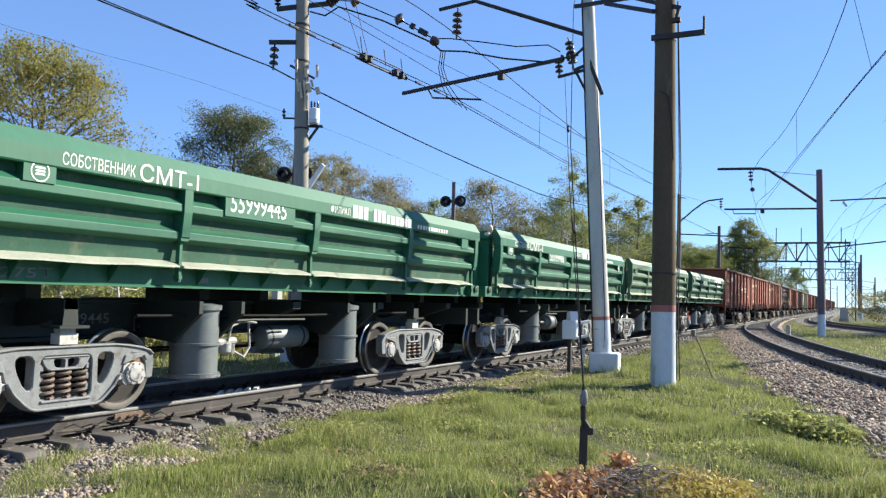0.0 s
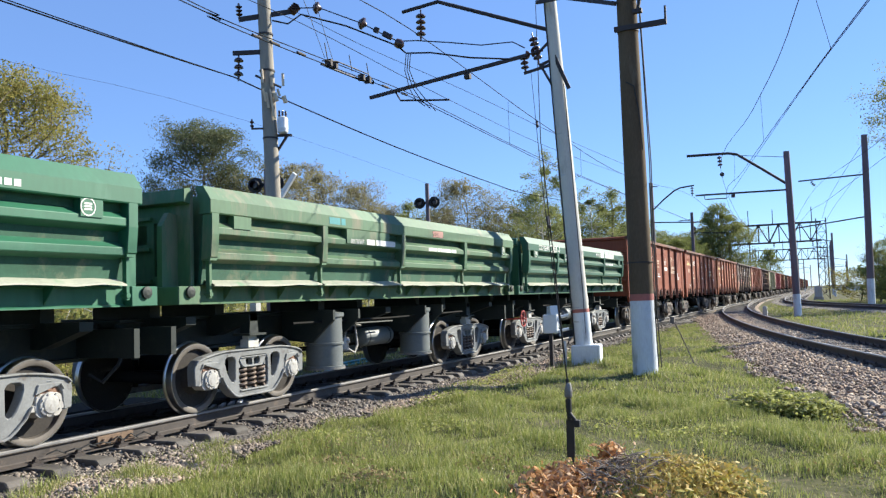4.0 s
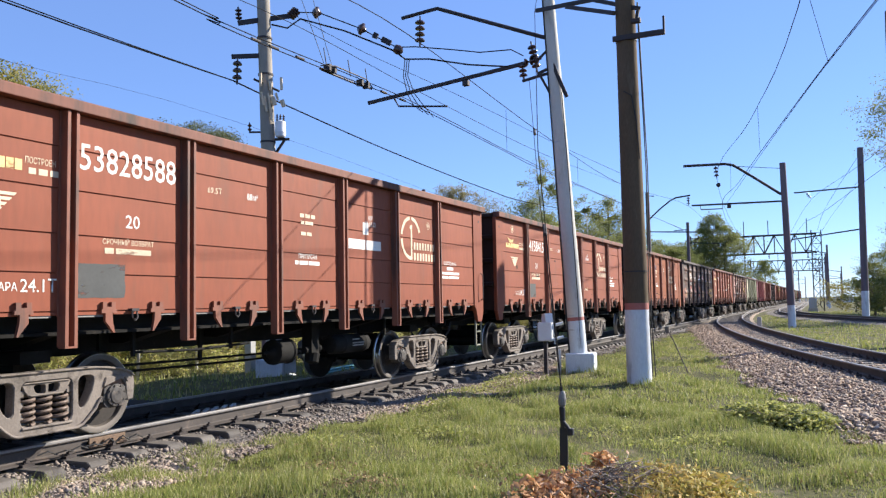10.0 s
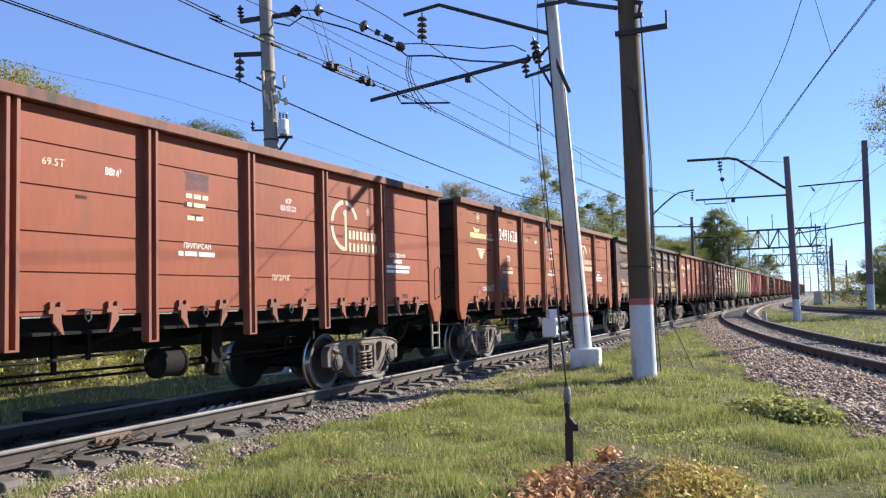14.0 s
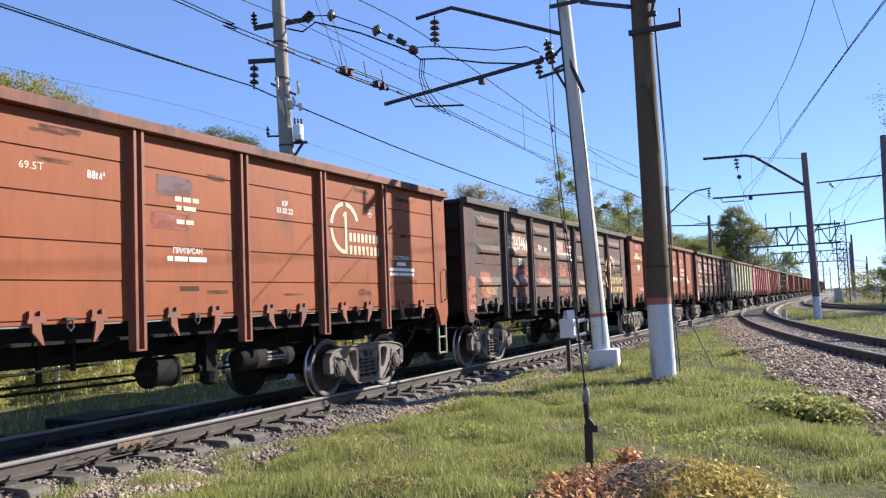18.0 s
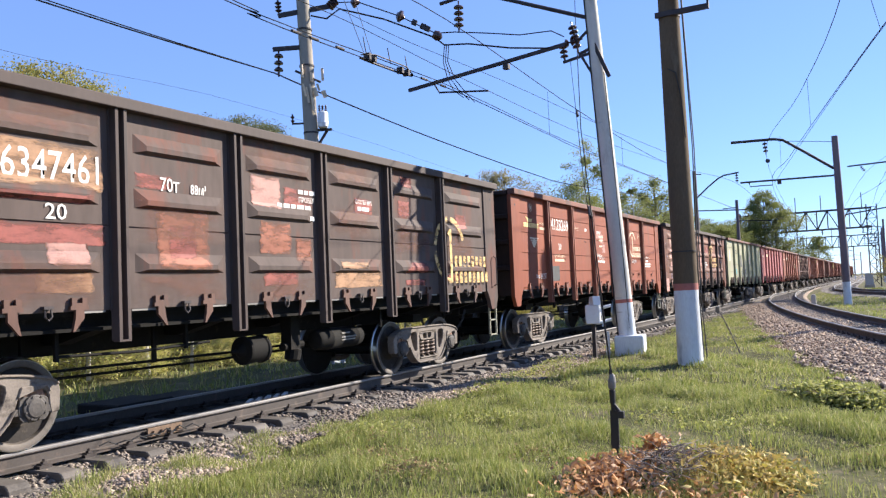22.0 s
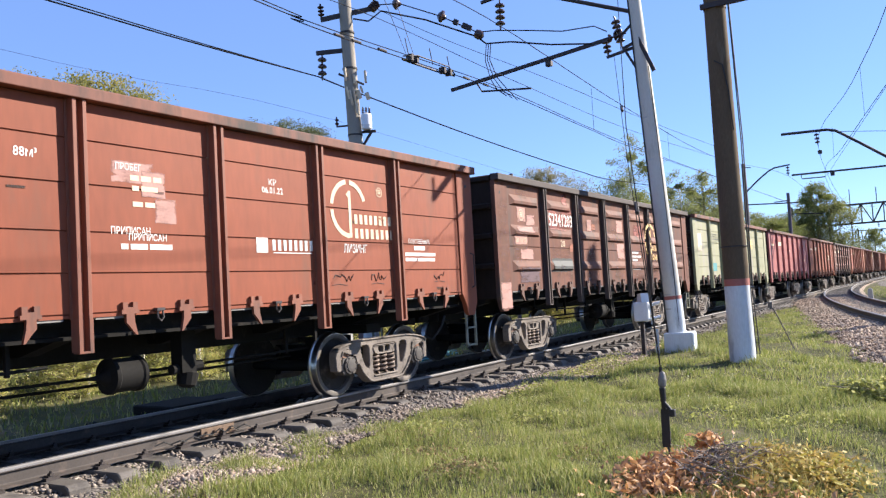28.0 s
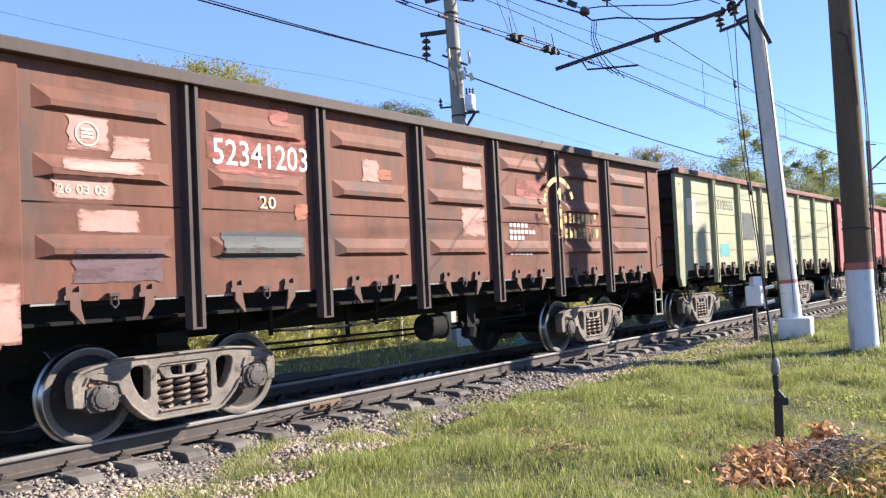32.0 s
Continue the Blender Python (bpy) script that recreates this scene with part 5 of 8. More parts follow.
def ground_z(x, y):
    """The height of the ground sheet: grass, with the banks of the three tracks."""
    x, y = np.asarray(x, float), np.asarray(y, float)
    z = -.29 + .035 * np.sin(x * .9 + 1.3) * np.cos(y * .55) + .03 * np.sin(x * 2.1 + y * 1.7) + .02 * np.sin(y * 3.1 - x * 1.2)
    z = z + .06 * np.exp(-((x - 6.2) ** 2 + (y - 6.3) ** 2) / 1.6)
    far = step(60, 200, np.abs(x)) * 1.0
    z = z * (1 - far) - .3 * far
    z = np.maximum(z, -.245 - .10 * step(.95, 1.5, np.abs(x)) - .6 * step(1.9, 3.8, np.abs(x)))
    for cx, cz in ((CURVE_X, CURVE_H), (OUTER_X, OUTER_H)):
        d, h = x - cx(y), cz(y)
        bank = h - .235 - .16 * step(1.40, 3.3, -d) - .5 * step(3.0, 5.0, -d) - .05 * step(1.4, 1.9, d) - .2 * step(2.2, 4.5, d)
        z = np.maximum(z, np.where(y < 300, bank, -9))
    return z


def spaced(lo, hi, fine_lo, fine_hi, d, grow=1.28):
    a = list(np.arange(fine_lo, fine_hi + d, d))
    s = d
    while a[-1] < hi:
        s *= grow
        a.append(min(hi, a[-1] + s))
    s = d
    while a[0] > lo:
        s *= grow
        a.insert(0, max(lo, a[0] - s))
    return np.array(a)


def earth_material():
    m = bpy.data.materials.new("spring_grass_and_soil")
    m.use_nodes = True
    n, l = m.node_tree.nodes, m.node_tree.links
    b = n["Principled BSDF"]
    b.inputs["Roughness"].default_value = 0.95
    b.inputs["Specular IOR Level"].default_value = 0.15
    geo = n.new("ShaderNodeNewGeometry")
    last = None
    for s, d, p0, p1, ca, cb in ((.55, 6, .35, .7, (.068, .068, .027), (.112, .104, .044)), (2.3, 7, .56, .72, None, (.17, .138, .088)), (9.0, 5, .5, .75, None, (.050, .058, .021))):
        t = n.new("ShaderNodeTexNoise")
        t.inputs["Scale"].default_value, t.inputs["Detail"].default_value = s, d
        l.new(geo.outputs["Position"], t.inputs["Vector"])
        r = n.new("ShaderNodeMapRange")
        r.inputs["From Min"].default_value, r.inputs["From Max"].default_value = p0, p1
        l.new(t.outputs["Fac"], r.inputs["Value"])
        x = n.new("ShaderNodeMix")
        x.data_type = "RGBA"
        l.new(r.outputs[0], x.inputs["Factor"])
        x.inputs["B"].default_value = (*cb, 1)
        if last:
            l.new(last, x.inputs["A"])
        else:
            x.inputs["A"].default_value = (*ca, 1)
        last = x.outputs["Result"]
    l.new(last, b.inputs["Base Color"])
    bp = n.new("ShaderNodeBump")
    bp.inputs["Strength"].default_value, bp.inputs["Distance"].default_value = .6, .05
    l.new(t.outputs["Fac"], bp.inputs["Height"])
    l.new(bp.outputs[0], b.inputs["Normal"])
    return m


def stone_bed_material(name, light, dark, scale):
    """Crushed stone seen from afar: cells of several greys."""
    m = bpy.data.materials.new(name)
    m.use_nodes = True
    n, l = m.node_tree.nodes, m.node_tree.links
    b = n["Principled BSDF"]
    b.inputs["Roughness"].default_value = 0.9
    geo = n.new("ShaderNodeNewGeometry")
    v = n.new("ShaderNodeTexVoronoi")
    v.inputs["Scale"].default_value = scale
    l.new(geo.outputs["Position"], v.inputs["Vector"])
    r = n.new("ShaderNodeValToRGB")
    r.color_ramp.elements[0].color, r.color_ramp.elements[1].color = (*dark, 1), (*light, 1)
    sep = n.new("ShaderNodeSeparateColor")
    l.new(v.outputs["Color"], sep.inputs[0])
    l.new(sep.outputs[0], r.inputs[0])
    l.new(r.outputs[0], b.inputs["Base Color"])
    bp = n.new("ShaderNodeBump")
    bp.inputs["Strength"].default_value, bp.inputs["Distance"].default_value = .9, .03
    bp.invert = True
    l.new(v.outputs["Distance"], bp.inputs["Height"])
    l.new(bp.outputs[0], b.inputs["Normal"])
    return m


M_EARTH = earth_material()
M_BED = stone_bed_material("grimy_crushed_stone", (.22, .19, .163), (.075, .065, .057), 22)
M_BEDLIGHT = stone_bed_material("brown_grey_crushed_stone", (.46, .35, .25), (.15, .11, .08), 20)

gx = spaced(-2600, 2600, -7, 16, .3)
gy = spaced(-600, 4200, -4, 64, .4)
X, Y = np.meshgrid(gx, gy)
Z = ground_z(X, Y)
nx, ny = len(gx), len(gy)
idx = np.arange(nx * ny).reshape(ny, nx)
quads = np.stack([idx[:-1, :-1], idx[:-1, 1:], idx[1:, 1:], idx[1:, :-1]], -1).reshape(-1, 4)
soup("ground", np.stack([X, Y, Z], -1).reshape(-1, 3), quads, M_EARTH, "green spring grass with bare dry patches", "grass", kind="structure")


def bed(name, cx, cz, half_l, half_r, y0, y1, mat, label, lift=.02):
    """The stone bed of a track, laid on the ground sheet."""
    ys = np.concatenate([np.arange(y0, min(70, y1), .8), np.arange(70, y1 + 1, 12.0)]) if y1 > 70 else np.arange(y0, y1, .8)
    ds = np.linspace(0, 1, 15)
    left = np.interp(ys, (10, 30), half_l) + .18 * np.sin(ys * 1.9) + .12 * np.sin(ys * 4.3)
    xx = (cx(ys) - left)[:, None] + ds[None, :] * (left + half_r)[:, None]
    yy = np.repeat(ys[:, None], len(ds), 1)
    zz = ground_z(xx, yy) + lift
    e = np.abs(np.linspace(-1, 1, len(ds))) > .99
    zz[:, e] -= lift + .03
    i = np.arange(xx.size).reshape(xx.shape)
    q = np.stack([i[:-1, :-1], i[:-1, 1:], i[1:, 1:], i[1:, :-1]], -1).reshape(-1, 4)
    soup(name, np.stack([xx, yy, zz], -1).reshape(-1, 3), q, mat, label, "ballast", kind="structure")


zero = smooth_line(((-60, 0.0), (900, 0.0)))
# the shade under the train is put into this bed's dark colour
M_BEDSHADE = stone_bed_material("shade_darkened_crushed_stone", (.055, .048, .043), (.02, .018, .016), 22)
bed("ballast_oiled", zero, None, (1.35, 1.35), .74, -40, 420, M_BEDSHADE, "ballast between the rails, coloured dark for the train's shade", .045)
bed("ballast_bed", zero, None, (2.25, 2.25), 2.25, -40, 420, M_BED, "grimy grey crushed-stone ballast")
bed("ballast_bank", CURVE_X, None, (3.3, 2.35), 1.75, -30, 120, M_BEDLIGHT, "brown-grey crushed-stone ballast bank")
bed("ballast_far", OUTER_X, None, (2.2, 2.2), 1.75, -20, 420, M_BED, "dark crushed-stone ballast")

# ---- loose stones ----
rnd = np.random.default_rng(5)
OCT = np.array([(1, 0, 0), (-1, 0, 0), (0, 1, 0), (0, -1, 0), (0, 0, 1), (0, 0, -1)], float)
OCTF = np.array([(0, 2, 4), (2, 1, 4), (1, 3, 4), (3, 0, 4), (2, 0, 5), (1, 2, 5), (3, 1, 5), (0, 3, 5)])


def stones(name, px, py, size, mat, label, lift=.3):
    n = len(px)
    v = OCT[None] * rnd.uniform(.6, 1.15, (n, 6, 1)) + rnd.normal(0, .16, (n, 6, 3))
    v *= (size * np.clip(np.exp(rnd.normal(-.12, .42, n)), .35, 2.3))[:, None, None] * np.array([1, 1, .72])
    a = rnd.uniform(0, 6.28, n)
    c, s = np.cos(a)[:, None], np.sin(a)[:, None]
    tilt = rnd.uniform(-.6, .6, n)
    ct, st = np.cos(tilt)[:, None], np.sin(tilt)[:, None]
    y2, z2 = v[..., 1] * ct - v[..., 2] * st, v[..., 1] * st + v[..., 2] * ct
    x2 = v[..., 0]
    v = np.stack([x2 * c - y2 * s, x2 * s + y2 * c, z2], -1)
    v += np.stack([px, py, ground_z(px, py) + .02 + size * lift], -1)[:, None, :]
    f = OCTF[None] + (np.arange(n) * 6)[:, None, None]
    soup(name, v.reshape(-1, 3), f.reshape(-1, 3), mat, label, "stones")


M_STONE = island("mixed_brown_grey_stones", [(0.105, 0.080, 0.060), (0.395, 0.300, 0.220), (0.235, 0.175, 0.130), (0.56, 0.46, 0.36), (0.170, 0.122, 0.092), (0.335, 0.235, 0.165), (0.450, 0.340, 0.245), (0.29, 0.24, 0.195)], .9)
M_STONEEDGE = island("dusty_brown_grey_stones", [(.13, .105, .085), (.25, .20, .155), (.10, .082, .068), (.38, .31, .25), (.17, .135, .108), (.21, .165, .13)], .9)
M_STONENEAR = island("pale_grey_brown_stones", [(.185, .140, .108), (.37, .285, .22), (.125, .098, .078), (.52, .43, .35), (.28, .205, .150), (.23, .18, .14), (.41, .30, .225)], .9)
M_STONEGREY = island("grimy_grey_stones", [(.08, .068, .058), (.25, .208, .174), (.15, .127, .107), (.36, .30, .25), (.11, .092, .078)], .9)
# stones darkened to match, for the shade under the train
M_STONESHADE = island("shade_darkened_stones", [(.022, .020, .018), (.05, .044, .04), (.03, .027, .024), (.075, .066, .06)], .8)
n = 38000
py = 6 + 46 * rnd.random(n) ** 1.9 + rnd.normal(0, .3, n)
px = CURVE_X(py) + rnd.uniform(-1, 0, n) * (np.interp(py, (10, 30), (3.4, 2.4)) + .15 * np.sin(py * 1.9)) + np.where(rnd.random(n) < .3, rnd.uniform(0, 1.3, n), 0)
ok = CURVE_X(py) - px > -1.3
px, py = px[ok], py[ok]
stones("bank_stones", px, py, .034, M_STONE, "loose brown and grey ballast stones")
n = 15000
py = 2.5 + 40 * rnd.random(n) ** 1.8
px = rnd.uniform(.95, 2.2, n) + rnd.normal(0, .06, n)
stones("track_stones", px, py, .024, M_STONEGREY, "loose dark ballast stones by the rail")
n = 14000
py = rnd.uniform(3.2, 9.5, n)
px = 1.65 + rnd.random(n) ** 1.4 * 1.7 * (1 - (py - 3.2) / 8.0)
stones("near_edge_stones", px[py < 6.8], py[py < 6.8], .021, M_STONENEAR, "dusty loose stones along the ballast edge")
px, py = px[py > 6.2][::3], py[py > 6.2][::3]
stones("edge_stones", px, py, .025, M_STONEEDGE, "dusty loose stones along the ballast edge")
n = 7000
py = rnd.uniform(10.5, 20, n)
px = 1.85 + rnd.random(n) ** 1.2 * (.35 + .75 * np.exp(-((py - 15.5) / 3.2) ** 2))
stones("shoulder_stones", px, py, .022, M_STONENEAR, "brown gravel spread beside the sleepers")
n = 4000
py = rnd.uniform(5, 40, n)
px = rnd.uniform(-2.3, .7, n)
stones("inner_stones", px, py, .030, M_STONESHADE, "ballast stones between the rails, coloured dark for the train's shade")

# ---- tracks ----
RAIL = [(-.075, -.18), (.075, -.18), (.075, -.166), (.02, -.15), (.010, -.14), (.010, -.05), (.037, -.036), (.037, -.006), (.031, -.0005), (-.031, -.0005), (-.037, -.006), (-.037, -.036), (-.010, -.05), (-.010, -.14), (-.02, -.15), (-.075, -.166)]


HEAD = [(-.0385, -.026), (-.0385, -.006), (-.032, .0015), (.032, .0015), (.0385, -.006), (.0385, -.026)]


def rail(parent, cx, cz, off, ys):
    s = Shape()
    n = len(RAIL)
    top = Shape()
    for j, y in enumerate(ys):
        d = (float(cx(y + .5)) - float(cx(y - .5)))
        k = 1 / math.hypot(1, d)
        ox, oy, z = float(cx(y)) + off * k, y - off * d * k, float(cz(y))
        s.v += [(ox + a * k, oy - a * d * k, z + b) for a, b in RAIL]
        top.v += [(ox + a * k, oy - a * d * k, z + b) for a, b in HEAD]
        if j:
            for i in range(n):
                s.f.append(((j - 1) * n + i, (j - 1) * n + (i + 1) % n, j * n + (i + 1) % n, j * n + i))
            m = len(HEAD)
            top.f += [((j - 1) * m + i, (j - 1) * m + i + 1, j * m + i + 1, j * m + i) for i in range(m - 1)]
    s.f += [tuple(range(n)), tuple(range((len(ys) - 1) * n, len(ys) * n))]
    r = part("rail", s, M_RAIL, parent, "rust-brown steel rail")
    part("running_surface", top, M_RAILTOP, r, "bright worn rail head")
    return r


SLEEPER = Shape().prism([(-1.35, -.36), (1.35, -.36), (1.35, -.235), (1.30, -.195), (-1.30, -.195), (-1.35, -.235)], "y", -.12, .12).mesh("sleeper", M_SLEEPER, .012)
FAST = Shape()
for q in (-1, 1):
    FAST.box(q * .105 - .045, q * .105 + .045, -.07, .07, -.195, -.165)
    FAST.cyl((q * .115, 0, -.17), (q * .115, 0, -.105), .016, 7)
    FAST.box(q * .115 - .022, q * .115 + .022, -.022, .022, -.152, -.128)
    FAST.box(min(q * .05, q * .13), max(q * .05, q * .13), -.035, .035, -.165, -.15)
FAST = FAST.mesh("rail_fastening", M_FAST)


def track(name, label, cx, cz, y0, y1, near, pitch=.545, fast_to=0):
    t = thing(name, label, "railway track", kind="structure")
    ys = np.concatenate([np.arange(y0, min(y1, 130), 1.0), np.arange(130, y1 + 1, 15.0)]) if y1 > 130 else np.arange(y0, y1 + .1, 1.0)
    for off in (-.797, .797):
        rail(t, cx, cz, off, ys)
    rr = random.Random(3)
    far = Shape()
    y = near
    n = 0
    while y < min(y1, 150):
        d = float(cx(y + .5)) - float(cx(y - .5))
        m = pose(float(cx(y)) + rr.uniform(-.03, .03), y + rr.uniform(-.03, .03), float(cz(y)), 0, 0, -math.degrees(math.atan(d)) + rr.uniform(-1, 1))
        if n < 150:
            part("sleeper", SLEEPER, None, t, m=m)
            if y < fast_to:
                for off in (-.797, .797):
                    part("rail_fastening", FAST, None, t, m=m @ pose(off, 0, 0))
        else:
            far.box(-1.35, 1.35, -.12, .12, -.36, -.195, m)
        y += pitch
        n += 1
    if far.v:
        part("far_sleepers", far, M_SLEEPER, t, "row of dark sleepers")["kind"] = "stuff"
    return t


t1 = track("track_main", "railway track on dark sleepers under the train", zero, zero, -40, 520, 2.0, fast_to=26)
t2 = track("track_curve", "curved railway track on a stone bank", CURVE_X, CURVE_H, -30, 105, 2.0, fast_to=24)
t3 = track("track_outer", "outer curved railway track", OUTER_X, OUTER_H, -20, 420, 10.0)
# rail joint with its fishplate and bolts, one rail length from the next
for y in (6.90, 31.90, 56.90):
    s = Shape().box(.838, .862, y - .26, y + .26, -.145, -.04).box(.862, .885, y - .26, y + .26, -.145, -.128)
    for k in range(4):
        s.cyl((.862, y - .19 + .125 * k, -.092), (.90, y - .19 + .125 * k, -.092), .021, 6)
    part("fishplate", s, material("rusty_fishplate", (.155, .100, .064), .85, var=.4, scale=8, fine=50, bump=.3, dust=(.06, .042, .034), dust_amount=.35) if y < 9 else M_RAIL, t1, "rusty bolted fishplate", .004)
s = Shape()
rr = random.Random(8)
for k in range(7):
    p = [(.90 + .02 * rr.random(), 5.95 + .2 * k, -.13 + .03 * rr.random()), (.93 + .03 * rr.random(), 6.05 + .2 * k, -.10 + .04 * rr.random()), (.90, 6.19 + .2 * k, -.13)]
    s.tube(p, .008, 5)
part("bond_cable", s, M_BLACK, t1, "black rail bond cable")
# white painted strips between the rails
for k in range(5):
    part("white_strip", Shape().box(-.22, .22, -.028, .028, -.20, -.155), M_WHITEBOX, t1, "white painted strip", m=pose(-.28, 9.62 + .21 * k, 0, 0, 0, -58))


# ---- masts ----
def mast_body(t, foot, head, r0, r1, mat, bands=(), n=24):
    """A tapered round pole from foot to head, in pieces of several paints: (share of the length, material, name)."""
    f, h = Vector(foot), Vector(head)
    cuts = [0.0] + [b[0] for b in bands] + [1.0]
    mats = [b[1] for b in bands] + [mat]
    names = [b[2] for b in bands] + ["shaft"]
    for a, b, mt, nm in zip(cuts, cuts[1:], mats, names):
        part(nm, Shape().cyl(f.lerp(h, a), f.lerp(h, b), r0 + (r1 - r0) * a + (.002 if nm != "shaft" else 0), n, r0 + (r1 - r0) * b + (.002 if nm != "shaft" else 0)), mt, t, smooth=True)


def insulator(t, p, q, r=.085, discs=4, rod=.02, name="insulator"):
    """A string of porcelain discs from p to q."""
    p, q = Vector(p), Vector(q)
    d = q - p
    L = d.length
    prof = [(0, rod)]
    for i in range(discs):
        a = L * (.12 + .76 * i / discs)
        b = L * .76 / discs
        prof += [(a, rod), (a + b * .12, rod * 1.8), (a + b * .2, r * .7), (a + b * .45, r), (a + b * .6, r), (a + b * .66, rod * 1.6)]
    prof += [(L, rod)]
    return part(name, Shape().lathe(prof, p, d, 14), M_PORCELAIN, t, "brown porcelain insulator", smooth=True)


def beam(t, p, q, w, h, mat=M_IRON, name="arm"):
    """A straight steel section of width w and height h from p to q."""
    p, q = Vector(p), Vector(q)
    d = (q - p).normalized()
    side = d.cross(Vector((0, 0, 1))).normalized()
    up = side.cross(d)
    s = Shape()
    s.v = [tuple(e + side * a * w / 2 + up * b * h / 2) for e in (p, q) for a, b in ((-1, -1), (1, -1), (1, 1), (-1, 1))]
    s.f = [(0, 3, 2, 1), (4, 5, 6, 7), (0, 1, 5, 4), (1, 2, 6, 5), (2, 3, 7, 6), (3, 0, 4, 7)]
    return part(name, s, mat, t)


def wire(name, pts, r, label, mat=M_WIRE, category="wire", group="overhead wires"):
    ob = new(name, Shape().tube(pts, r, 6).mesh(name, mat))
    return tagged(ob, label, category, group)


# near concrete mast with the two swinging arms over the track
F1 = Vector((3.07, 18.81, -.34))
H1 = Vector((2.51, 18.72, 10.2))


def up1(z):
    return F1.lerp(H1, (z - F1.z) / (H1.z - F1.z))


t = thing("catenary_mast", "leaning pale concrete catenary mast with a whitewashed foot", "mast", "catenary masts")
mast_body(t, F1 + Vector((0, 0, .3)), H1, .205, .125, M_CONCPALE, ((.095, M_LIME, "whitewashed_foot"), (.103, M_REDBAND, "red_band")))
part("footing", Shape().box(-.33, .33, -.31, .31, -.2, .52), M_LIME, t, "whitewashed concrete block", .025, m=pose(F1.x + .06, F1.y - .02, F1.z, 0, 0, 8))
part("marker_stake", Shape().box(-.04, .04, -.02, .02, -.1, .62), M_LIME, t, m=pose(F1.x - .40, F1.y - .28, F1.z, 0, 0, 8))
pl = up1(7.0)
lower_tip = Vector((-2.55, 18.81, 6.82))
lower_root = Vector((1.95, 18.75, 7.26))
beam(t, lower_root, lower_tip, .07, .085, name="lower_arm")
beam(t, lower_root + Vector((.35, 0, .06)), pl + Vector((-.1, 0, .55)), .05, .05, name="arm_root")
insulator(t, lower_root + Vector((.42, 0, .05)), lower_root + Vector((-.12, 0, 0)), .10, 3)
insulator(t, (2.10, 18.75, 7.78), (2.25, 18.75, 7.0), .11, 5)
insulator(t, (1.86, 18.75, 7.30), (1.90, 18.75, 6.85), .10, 3)
beam(t, (1.86, 18.75, 6.82), up1(6.95), .06, .06, name="bracket")
beam(t, (2.25, 18.75, 6.95), up1(7.08), .06, .06, name="bracket")
beam(t, (2.30, 18.70, 6.95), up1(6.1), .06, .06, name="brace")
beam(t, up1(7.0) + Vector((.0, -.13, .1)), up1(6.3) + Vector((.30, -.15, -.05)), .03, .09, M_IRON, name="sheet_guard")
upper = [Vector((2.50, 18.72, 7.80)), Vector((-.45, 18.81, 9.07)), Vector((-1.49, 18.81, 8.98))]
part("upper_arm", Shape().tube([upper[0], upper[0].lerp(upper[1], .5), upper[0].lerp(upper[1], .93), upper[1], upper[1].lerp(upper[2], .5), upper[2]], .05, 8), M_IRON, t, "dark bent upper arm")
insulator(t, (-.95, 18.81, 8.95), (-.97, 18.81, 8.12), .13, 4)
part("steady_arm", Shape().tube([(-1.75, 18.8, 6.85), (-1.62, 18.8, 6.62), (-.2, 18.8, 6.45)], .025, 6), M_IRON, t)
part("clip", Shape().box(.25, .40, 18.74, 18.88, 6.92, 7.05), M_IRON, t)
for z in (1.05, .72, 4.2, 5.2):
    part("hoop", Shape().cyl(up1(z) - Vector((0, 0, .015)), up1(z) + Vector((0, 0, .015)), .205 - .008 * z, 20), M_GALV, t)
part("earth_wire", Shape().tube([up1(.2) + Vector((.12, -.16, 0)), up1(1.5) + Vector((.15, -.14, 0)), up1(4.5) + Vector((.16, -.08, 0)), up1(6.4) + Vector((.16, -.08, 0))], .011, 5), M_BLACK, t)
part("down_cable", Shape().tube([up1(-.2) + Vector((-.17, -.12, 0)), up1(3) + Vector((-.165, -.09, 0)), up1(6) + Vector((-.15, -.09, 0)), up1(9.5) + Vector((-.13, -.06, 0))], .018, 5), M_BLACK, t)
# the white point indicator behind it
t = thing("track_box", "white painted trackside box with two tubes", "trackside box")
part("box", Shape().box(-.16, .16, -.15, .15, 0, .42), M_WHITEBOX, t, bevel=.02, m=pose(2.63, 17.66, .51, 0, 0, 12))
part("head", Shape().prism([(-.13, .42), (.13, .42), (.10, .60), (-.08, .62)], "x", -.1, .1), M_WHITEBOX, t, m=pose(2.69, 17.66, .51, 0, 0, 40))
for z in (.52, .83):
    part("tube", Shape().cyl((2.72, 17.61, z), (3.02, 17.76, z + .08), .035, 8), M_WHITEBOX, t)
part("leg", Shape().box(2.59, 2.67, 17.62, 17.70, -.4, .53), M_IRON, t)
part("bracket", Shape().tube([(2.79, 17.66, .9), (2.88, 17.66, .55), (2.84, 17.66, .45)], .025, 6), M_WHITEBOX, t)

# the thick brown mast beside it
F2 = Vector((4.95, 16.45, -.26))
H2 = Vector((4.89, 16.45, 10.6))


def up2(z):
    return F2.lerp(H2, (z - F2.z) / (H2.z - F2.z))


